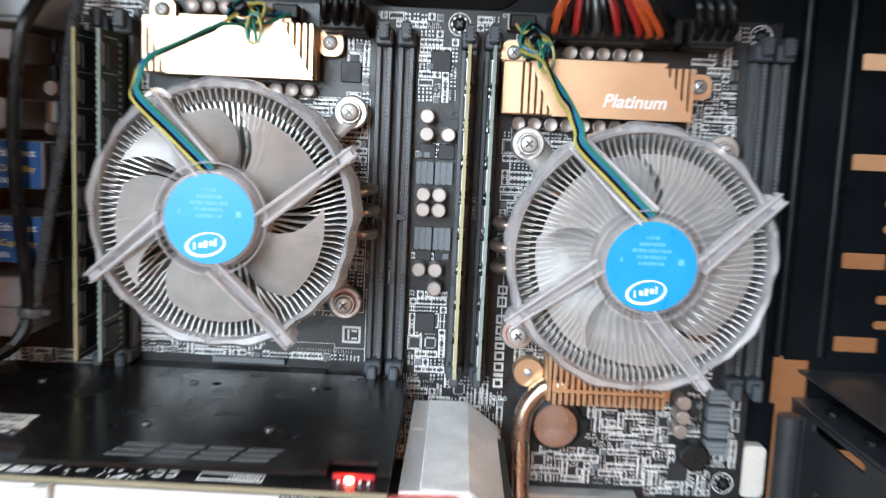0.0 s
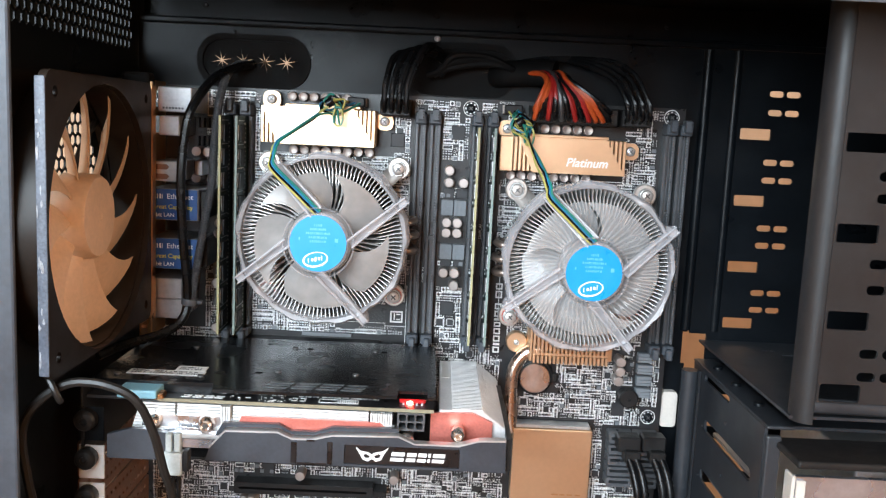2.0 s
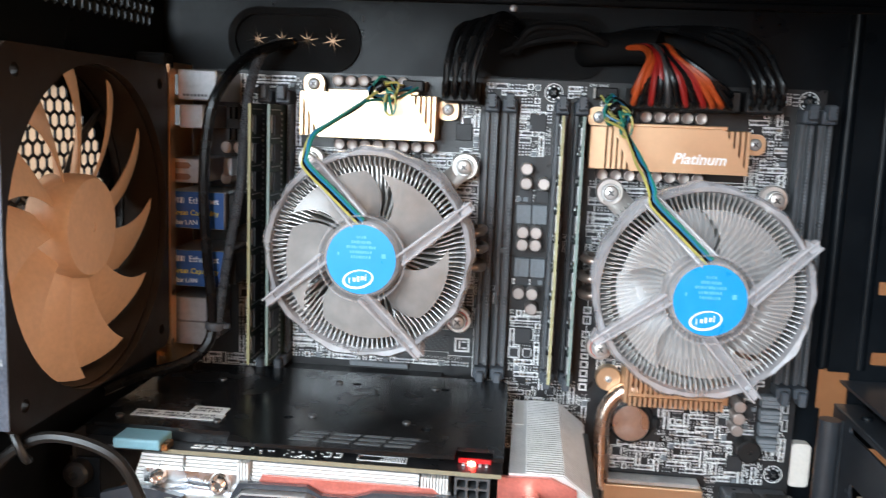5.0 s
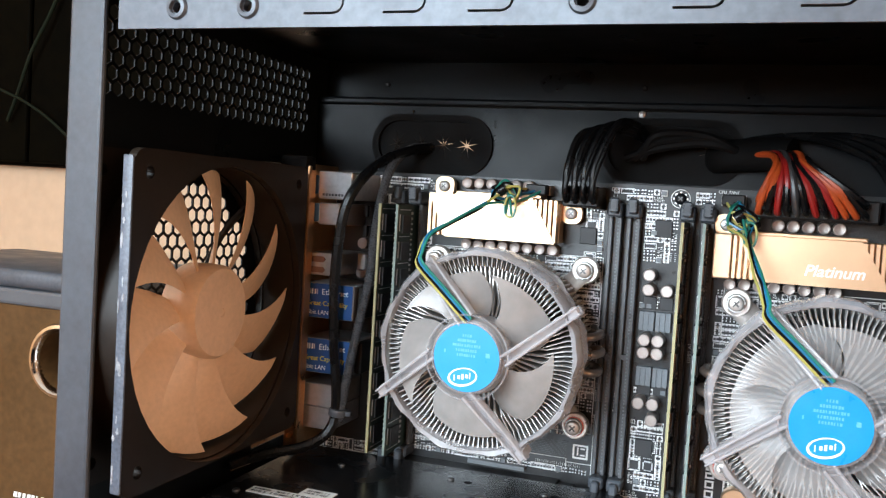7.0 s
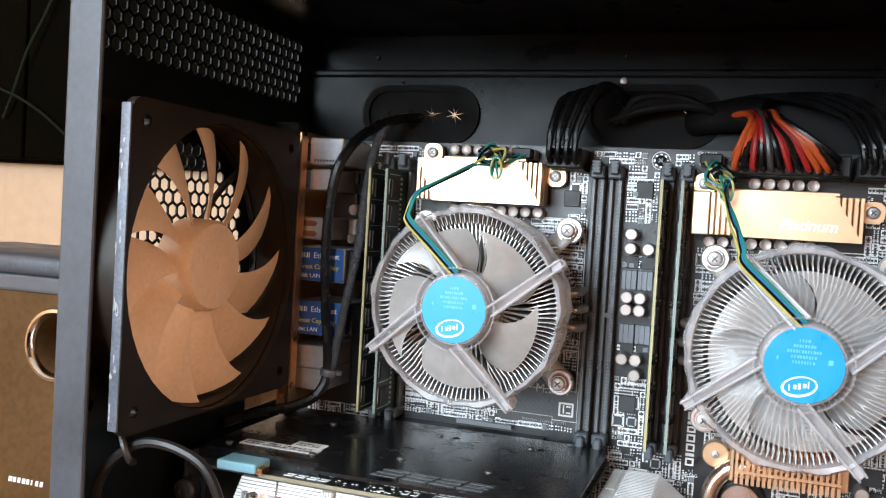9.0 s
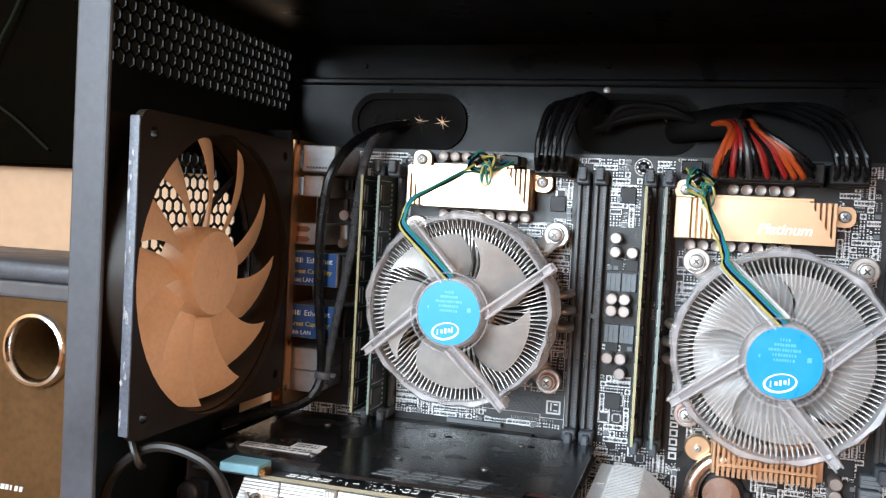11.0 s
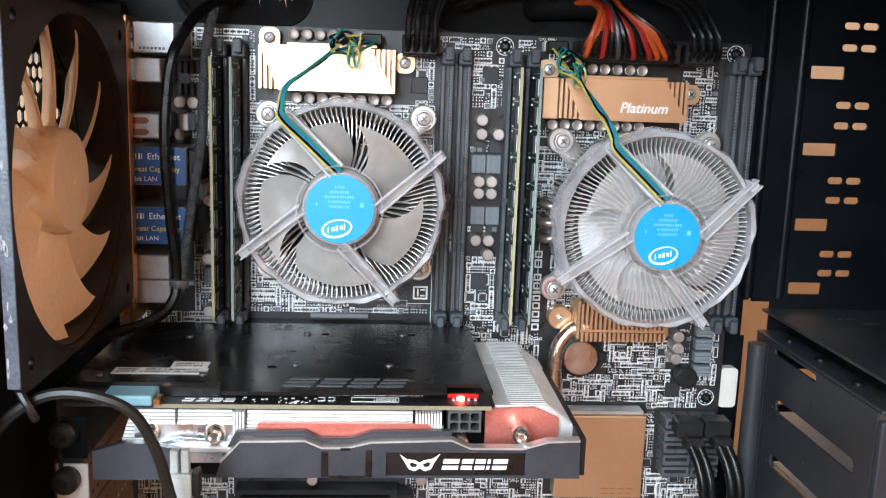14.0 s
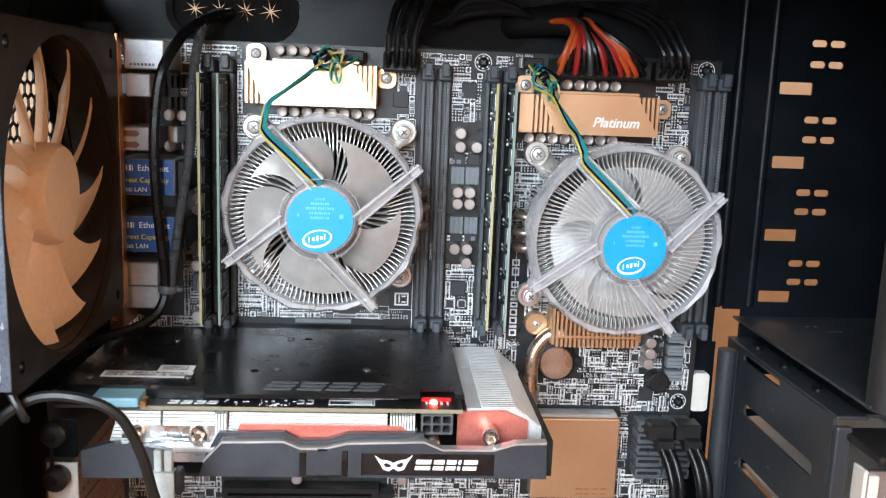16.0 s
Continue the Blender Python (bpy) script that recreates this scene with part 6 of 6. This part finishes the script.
def loose_plug():
    p = thing("loose_plug", (0.062, -0.150, 0.266), "pale grey fan plug hanging on black wires", "plug")
    bm = bmesh.new()
    box(bm, 0.0570, 0.0660, -0.1530, -0.1465, 0.2660, 0.2770, 0.0006, 1)
    part("body", bm, PLUG_GREY, p)
    for k in range(2):
        bm = bmesh.new()
        box(bm, 0.0580 + 0.0040 * k, 0.0610 + 0.0040 * k, -0.1515, -0.1480, 0.2771, 0.2860, 0.0004, 1)
        part("contact_shell", bm, PLUG_GREY, p)
    bm = bmesh.new()
    box(bm, 0.0662, 0.0690, -0.1525, -0.1470, 0.2680, 0.2780, 0.0005, 1)
    part("latch", bm, PLASTIC_BLACK, p)
    for k in range(3):
        bm = bmesh.new()
        sweep(bm, [(0.0590 + 0.0025 * k, -0.1500, 0.2662), (0.0592 + 0.0024 * k, -0.1500, 0.2560), (0.0600 + 0.0020 * k, -0.1480, 0.2400), (0.0620, -0.1400, 0.2100), (0.0650, -0.1200, 0.1700)], 0.0011, 7, 6)
        part("wire", bm, WIRE_BLACK, p, smooth=True)


loose_plug()


def drive_leads():
    for x, z in ((0.3060, 0.2440), (0.3215, 0.2445)):
        lead = thing("data_cable", (x, -0.012, z), "black drive cable with angled plug", "cable", "drive cables")
        bm = bmesh.new()
        box(bm, x - 0.0075, x + 0.0070, -0.0240, -0.0121, z - 0.0050, z + 0.0045, 0.0010, 1)
        box(bm, x - 0.0040, x + 0.0060, -0.0300, -0.0200, z - 0.0100, z - 0.0030, 0.0010, 1)
        part("plug", bm, PLASTIC_BLACK, lead)
        for k in range(2):
            bm = bmesh.new()
            xx = x - 0.001 + 0.0045 * k
            sweep(bm, [(xx, -0.0280, z - 0.0080), (xx + 0.0030, -0.0340, z - 0.0170), (xx + 0.0050, -0.0380, z - 0.0300), (xx + 0.0050, -0.0380, z - 0.0500), (xx + 0.004, -0.0340, z - 0.0900), (xx + 0.004, -0.030, z - 0.1500)], 0.0026, 10, 6)
            part("wire", bm, WIRE_BLACK, lead, smooth=True)


drive_leads()


# ---- graphics card ----
def graphics_card():
    g = thing("graphics_card", (0.11, -0.06, 0.262), "black graphics card lying level in the upper slot, with silver cooler", "graphics card")
    Z = 0.2965
    bm = bmesh.new()
    pts = [(0.0075, -0.0150), (0.1790, -0.0120), (0.1825, -0.0160), (0.1835, -0.1165), (0.1795, -0.1166), (0.1790, -0.1075), (0.1645, -0.1075), (0.1640, -0.1170), (0.0870, -0.1195), (0.0715, -0.1195), (0.0695, -0.1095), (0.0100, -0.1090), (0.0075, -0.1060)]
    holes = [ngon(x, y, 0.0021, 14) for x, y in ((0.1080, -0.0335), (0.0880, -0.0870), (0.1492, -0.0900), (0.152, -0.033))]
    sheet(bm, pts, holes, "z", Z, Z + 0.0016)
    plate = part("backplate", bm, BACKPLATE, g, "satin black metal backplate")
    for x, y in ((0.0420, -0.0410), (0.0170, -0.1000), (0.0990, -0.0335), (0.1470, -0.0335), (0.0980, -0.0840), (0.1400, -0.0840), (0.0600, -0.0985)):
        put("screw", SCREW_TINY, plate, pose(x, y, Z + 0.0016, -90, 0, 0))
    # large printed mark: plain slanted blocks of three bars
    y0, y1, t = -0.1128, -0.1020, 0.0021
    for x0, x1 in ((0.0950, 0.1072), (0.1096, 0.1205), (0.1222, 0.1330), (0.1347, 0.1455)):
        for v in (y0, (y0 + y1 - t) / 2, y1 - t):
            k0 = 0.0032 * (v - y0) / (y1 - y0)
            bm = bmesh.new()
            sheet(bm, [(x0 + k0, v), (x1 + k0, v), (x1 + k0 + 0.0006, v + t), (x0 + k0 + 0.0006, v + t)], [], "z", Z + 0.00165, Z + 0.00185)
            part("mark_block", bm, LOGO_GREY, plate, "large grey printed mark")
    # stickers
    for x0, x1, y0, y1 in ((0.0210, 0.0610, -0.0985, -0.0905), (0.0440, 0.0600, -0.0900, -0.0815)):
        bm = bmesh.new()
        box(bm, x0, x1, y0, y1, Z + 0.00165, Z + 0.0019)
        st = part("sticker", bm, PAPER, plate, "white paper sticker with print")
        s = Soup()
        rnd = random.Random(int(x0 * 1e4))
        n = int((x1 - x0) / 0.0009) - 4
        for k in range(n):
            for row in range(2):
                if rnd.random() < 0.75:
                    xx, yy = x0 + 0.0018 + k * 0.0009, y0 + 0.0016 + row * 0.0030
                    s.box(xx, xx + rnd.uniform(0.0003, 0.0007), yy, yy + 0.0018, Z + 0.0019, Z + 0.0020)
        s.make("sticker_print", INK, st)
    # circuit board, with printed strip in front of the backplate
    bm = bmesh.new()
    box(bm, 0.0080, 0.1830, -0.1178, -0.0125, 0.2905, 0.2920)
    pcb2 = part("circuit_board", bm, PCB, g, "black circuit board")
    bm = bmesh.new()
    box(bm, 0.0440, 0.1830, -0.1184, -0.1179, 0.2904, 0.2921)
    part("board_edge", bm, CARD_EDGE, pcb2, "pale board edge")
    bm = bmesh.new()
    box(bm, 0.0800, 0.1500, -0.0110, -0.0030, 0.2905, 0.2920)
    part("edge_connector", bm, BRASS, pcb2)
    s = Soup()
    rnd = random.Random(5)
    Z2 = (0.2920, 0.2922)
    for x in (0.0545, 0.0602, 0.0660, 0.0712):
        s.box(x, x + 0.0044, -0.1148, -0.1136, *Z2)
        s.box(x + 0.0006, x + 0.0048, -0.1122, -0.1110, *Z2)
        s.box(x + 0.0032, x + 0.0046, -0.1136, -0.1122, *Z2)
    for k in range(64):
        x = 0.1130 + k * 0.00066
        if rnd.random() < 0.8:
            s.box(x, x + rnd.uniform(0.0003, 0.0006), -0.1062, -0.1046, *Z2)
    for x in (0.1102, 0.1144):
        s.box(x + 0.0022, x + 0.0030, -0.1130, -0.1088, *Z2)
        s.box(x, x + 0.0024, -0.1134, -0.1126, *Z2)
        s.box(x, x + 0.0024, -0.1092, -0.1084, *Z2)
    s.box(0.1240, 0.1443, -0.1140, -0.1135, *Z2)
    s.box(0.1240, 0.1443, -0.1088, -0.1083, *Z2)
    s.box(0.1240, 0.1245, -0.1135, -0.1088, *Z2)
    s.box(0.1438, 0.1443, -0.1135, -0.1088, *Z2)
    for k in range(9):
        s.box(0.1335 + k * 0.0011, 0.1335 + k * 0.0011 + 0.0007, -0.1126, -0.1112, *Z2)
        s.box(0.1345 + k * 0.0010, 0.1345 + k * 0.0010 + 0.0006, -0.1105, -0.1094, *Z2)
    for k in range(46):
        x, y = rnd.uniform(0.047, 0.107), rnd.uniform(-0.1075, -0.1000)
        s.box(x, x + rnd.choice((0.0004, 0.0022)), y, y + rnd.choice((0.0004, 0.0016)), *Z2)
    for k in range(26):
        x, y = rnd.uniform(0.0785, 0.1085), rnd.uniform(-0.1165, -0.1085)
        s.box(x, x + rnd.choice((0.0005, 0.0013)), y, y + rnd.choice((0.0005, 0.0010)), *Z2)
    s.make("board_print", SILK, pcb2)
    # light beside the power socket
    bm = bmesh.new()
    box(bm, 0.1650, 0.1785, -0.1092, -0.1078, 0.2921, 0.2942, 0.0003, 1)
    lightbar = part("light_guide", bm, RED_DARK, g, "red light guide")
    bm = bmesh.new()
    lathe(bm, (0.1705, -0.1105, 0.2921), (0, 0, 1), [(0.0018, 0), (0.0016, 0.0012), (0.0, 0.0019)], 12)
    part("led", bm, LED_RED, lightbar, "lit red light")
    for x in (0.1668, 0.1690, 0.1735, 0.1762):
        bm = bmesh.new()
        box(bm, x, x + 0.0011, -0.1122, -0.1100, 0.2921, 0.2929, 0.0001, 1)
        part("resistor", bm, SOLDER, lightbar)
    bm = bmesh.new()
    holes = [rrect(0.1656 + 0.0043 * i, 0.1691 + 0.0043 * i, z, z + 0.0034, 0.0006, 1) for i in range(3) for z in (0.2822, 0.2863)]
    sheet(bm, rect(0.1647, 0.1786, 0.2813, 0.2904), holes, "y", -0.1200, -0.1080)
    part("power_socket", bm, SLOT_GREY, g, "empty black six-pin power socket")
    bm = bmesh.new()
    box(bm, 0.1650, 0.1782, -0.1075, -0.1072, 0.2815, 0.2902)
    part("socket_back", bm, PLASTIC_BLACK, g)
    # fin block: upright fins towards the bracket, level ones along the middle
    for k in range(14):
        z = 0.2690 + k * 0.00145
        bm = bmesh.new()
        box(bm, 0.0815, 0.1500, -0.1206 + 0.0003 * k, -0.0180, z, z + 0.00115)
        part("cooling_fin", bm, FIN_PALE, g)
    for k in range(14):
        z = 0.2690 + k * 0.00145
        for x0, x1 in ((0.0290 + 0.0004 * k, 0.0400 + 0.0002 * k), (0.0425, 0.0520), (0.0532, 0.0752)):
            bm = bmesh.new()
            box(bm, x0, x1, -0.1202 + 0.0003 * k, -0.0180, z, z + 0.00110)
            part("cooling_fin", bm, FIN_PALE, g)
    for x0, n in ((0.0760, 4), (0.1512, 9)):
        for k in range(n):
            x = x0 + k * 0.00125
            bm = bmesh.new()
            box(bm, x, x + 0.00085, -0.1200, -0.0180, 0.2690, 0.2894)
            part("cooling_fin", bm, FIN_PALE, g)
    for x0, x1 in ((0.0360, 0.0758), (0.0759, 0.0814), (0.1505, 0.1632)):
        bm = bmesh.new()
        box(bm, x0, x1, -0.1185, -0.0185, 0.2692, 0.2835)
        part("fin_spine", bm, ALUMINIUM, g)
    bm = bmesh.new()
    sheet(bm, [(0.0480, 0.2680), (0.0480, 0.2770), (0.0545, 0.2790), (0.0790, 0.2765), (0.0790, 0.2680)], [], "y", -0.1215, -0.1208)
    part("side_plate", bm, DRIVE_ZINC, g, "bright steel side plate of the cooler")
    # broad silver section at the free end
    bm = bmesh.new()
    prof = [(0.1858, 0.2650), (0.1858, 0.2890), (0.2080, 0.2890), (0.2210, 0.2790), (0.2210, 0.2650)]
    sheet(bm, prof, [], "y", -0.1078, -0.0130)
    block = part("end_block", bm, END_ALU, g, "silver fin block at the free end")
    for k in range(38):
        y = -0.1070 + k * 0.0025
        bm = bmesh.new()
        sheet(bm, [(0.1925, 0.2891), (0.1925, 0.2896), (0.2081, 0.2896), (0.2217, 0.2791), (0.2211, 0.2790), (0.2080, 0.2891)], [], "y", y, y + 0.0012)
        part("fin", bm, END_ALU, block)
    bm = bmesh.new()
    box(bm, 0.1870, 0.1910, -0.0500, -0.0160, 0.2891, 0.2895)
    part("sticker", bm, PAPER, block, "white paper strip")
    bm = bmesh.new()
    prof = [(0.1815, 0.2680), (0.1815, 0.2880), (0.2030, 0.2886), (0.2135, 0.2840), (0.2135, 0.2700)]
    sheet(bm, prof, [], "y", -0.1105, -0.1082)
    part("end_plate", bm, RED_PLATE, g, "red end plate of the cooler")
    bm = bmesh.new()
    sheet(bm, [(0.0800, 0.2680), (0.0865, 0.2850), (0.1560, 0.2850), (0.1610, 0.2810), (0.1630, 0.2680)], [], "y", -0.1206, -0.1192)
    part("side_plate", bm, RED_PLATE, g, "red side plate of the cooler")
    # heat pipe ends
    for x, z, r in ((0.1955, 0.2805, 0.0036), (0.0690, 0.2800, 0.0044), (0.0430, 0.2810, 0.0034), (0.1700, 0.2765, 0.0034)):
        bm = bmesh.new()
        lathe(bm, (x, -0.1060, z), (0, -1, 0), [(r, 0), (r, 0.012), (r * 1.05, 0.0125), (r * 1.05, 0.0140), (r * 0.9, 0.0165), (r * 0.5, 0.0180), (r * 0.35, 0.0172)], 24)
        part("heat_pipe_end", bm, PIPE_END, g, "polished heat pipe end", True)
    # shroud, front side with stepped upper edge
    edge = [(0.0720, 0.2700), (0.0800, 0.2790), (0.1060, 0.2795), (0.1130, 0.2765), (0.1230, 0.2765), (0.1330, 0.2790), (0.1660, 0.2800), (0.1740, 0.2765), (0.1960, 0.2765), (0.2060, 0.2795), (0.2195, 0.2800)]
    bm = bmesh.new()
    sheet(bm, [(0.0700, 0.2640)] + edge + [(0.2200, 0.2640)], [rect(0.1392, 0.1968, 0.2652, 0.2752)], "y", -0.1270, -0.1230)
    shroud = part("shroud", bm, SHROUD_GREY, g, "slate grey plastic shroud")
    for x0, x1, z1 in ((0.1128, 0.1156, 0.2756), (0.1308, 0.1334, 0.2764)):
        bm = bmesh.new()
        box(bm, x0, x1, -0.1276, -0.1268, 0.2645, z1, 0.0003, 1)
        part("groove_strip", bm, BADGE_BLACK, shroud, "dark strip beside a plain panel")
    bm = bmesh.new()
    box(bm, 0.1158, 0.1306, -0.1274, -0.1268, 0.2640, 0.2652, 0.0002, 1)
    part("panel_foot", bm, BADGE_BLACK, shroud)
    bm = bmesh.new()
    box(bm, 0.1205, 0.1245, -0.1276, -0.1262, 0.2762, 0.2772)
    part("edge_clip", bm, BADGE_BLACK, shroud)
    bm = bmesh.new()
    box(bm, 0.1394, 0.1966, -0.1262, -0.1235, 0.2654, 0.2750)
    badge = part("badge", bm, BADGE_BLACK, shroud, "dark inset badge")
    bm = bmesh.new()
    for p0, p1 in zip(edge, edge[1:]):
        sheet(bm, [(p0[0], p0[1] + 0.0001), (p1[0], p1[1] + 0.0001), (p1[0], p1[1] + 0.0009), (p0[0], p0[1] + 0.0009)], [], "y", -0.1272, -0.1225)
    part("bright_edge", bm, STEEL_RAW, shroud, "bright metal trim line")
    bm = bmesh.new()
    sheet(bm, [(0.0720, 0.2715), (0.0800, 0.2806), (0.1060, 0.2811), (0.1130, 0.2781), (0.1230, 0.2781), (0.1330, 0.2806), (0.1660, 0.2816), (0.1660, 0.2835), (0.1330, 0.2830), (0.1240, 0.2800), (0.1120, 0.2800), (0.1060, 0.2832), (0.0780, 0.2826)], [], "y", -0.1240, -0.1215)
    part("inner_edge", bm, SHROUD_GREY, shroud)
    bm = bmesh.new()
    sheet(bm, [(0.0215, 0.2630), (0.0215, 0.2750), (0.0330, 0.2785), (0.0420, 0.2785), (0.0560, 0.2760), (0.0560, 0.2630)], [], "y", -0.1270, -0.1235)
    part("shroud_end", bm, SHROUD_GREY, g, "slate grey plastic shroud")
    bm = bmesh.new()
    box(bm, 0.0440, 0.0790, -0.1245, -0.1205, 0.2735, 0.2760, 0.0006, 1)
    part("shroud_bar", bm, STEEL_RAW, g, "bright metal bar")
    bm = bmesh.new()
    box(bm, 0.0215, 0.2200, -0.1228, -0.0150, 0.2622, 0.2636)
    box(bm, 0.2204, 0.2230, -0.1228, -0.0300, 0.2636, 0.2800)
    part("shroud_floor", bm, PLASTIC_BLACK, g)
    # badge drawn as plain shapes: a winged mark and five blocky shapes
    y0, y1 = -0.1266, -0.1263
    up = 0.0014
    bm = bmesh.new()
    sheet(bm, [(u, v + up) for u, v in ((0.1448, 0.2728), (0.1475, 0.2708), (0.1512, 0.2702), (0.1530, 0.2692), (0.1548, 0.2702), (0.1585, 0.2710), (0.1614, 0.2730), (0.1592, 0.2695), (0.1577, 0.2664), (0.1552, 0.2655), (0.1532, 0.2668), (0.1510, 0.2655), (0.1486, 0.2664), (0.1470, 0.2692))],
          [[(u, v + up) for u, v in loop] for loop in ([(0.1487, 0.2688), (0.1497, 0.2672), (0.1515, 0.2672), (0.1522, 0.2683), (0.1500, 0.2694)], [(0.1577, 0.2690), (0.1567, 0.2673), (0.1549, 0.2673), (0.1542, 0.2684), (0.1564, 0.2696)])], "y", y0, y1)
    part("winged_mark", bm, LABEL_WHITE, badge, "white winged mark")
    z0, z1 = 0.2662 + up, 0.2708 + up
    for x, w in ((0.1622, 0.0066), (0.1700, 0.0046), (0.1756, 0.0042), (0.1806, 0.0013), (0.1830, 0.0060)):
        for v0, v1 in ((z0, z0 + 0.0017), (z0 + 0.0027, z1)):
            k0, k1 = 0.0008 * (v0 - z0) / (z1 - z0), 0.0008 * (v1 - z0) / (z1 - z0)
            bm = bmesh.new()
            sheet(bm, [(x + k0, v0), (x + w + k0, v0), (x + w + k1, v1), (x + k1, v1)], [], "y", y0, y1)
            part("mark_block", bm, LABEL_WHITE, badge, "white blocky shape")
    # bracket and blue cap
    bm = bmesh.new()
    box(bm, 0.0050, 0.0062, -0.1180, -0.0100, 0.2560, 0.2960)
    part("bracket", bm, STEEL_GREY, g, "steel rear bracket")
    bm = bmesh.new()
    box(bm, 0.0240, 0.0440, -0.1215, -0.1055, 0.2921, 0.2965, 0.0010, 2)
    part("port_cap", bm, PLUG_BLUE, g, "light blue plastic cap")
    bm = bmesh.new()
    box(bm, 0.0442, 0.0470, -0.1210, -0.1140, 0.2921, 0.2950, 0.0004, 1)
    part("gold_contact", bm, BRASS, g)
    bm = bmesh.new()
    box(bm, 0.0050, 0.0690, -0.1088, -0.1070, 0.2922, 0.2962)
    part("backplate_lip", bm, BACKPLATE, g)


graphics_card()


# ---- drives in the cage ----
def drives():
    for k, z in enumerate((0.2480, 0.2180, 0.1580)):
        d = thing("hard_drive", (0.44, -0.055, z), "silver hard drive in a bright steel tray", "hard drive", "caged drives")
        bm = bmesh.new()
        box(bm, 0.4050, 0.5000, -0.1060, -0.0060, z, z + 0.0230, 0.0015)
        part("body", bm, STEEL_RAW, d)
        bm = bmesh.new()
        sheet(bm, rect(0.3645, 0.5100, z - 0.0010, z + 0.0220), [rrect(0.385 + 0.025 * i, 0.400 + 0.025 * i, z + 0.006, z + 0.011, 0.002, 3) for i in range(4)], "y", -0.1290, -0.1260)
        part("tray_face", bm, DRIVE_ZINC, d, "bright steel tray face with slots")
        bm = bmesh.new()
        box(bm, 0.3622, 0.3642, -0.1300, -0.1200, z - 0.0040, z + 0.0225, 0.0005, 1)
        box(bm, 0.3644, 0.3690, -0.1312, -0.1292, z - 0.0120, z + 0.0205, 0.0006, 1)
        part("tray_latch", bm, PLASTIC_WHITE, d, "white plastic latch")
        bm = bmesh.new()
        box(bm, 0.3640, 0.5100, -0.1258, -0.0020, z - 0.0030, z - 0.0012)
        part("tray_floor", bm, PLASTIC_WHITE, d)


drives()
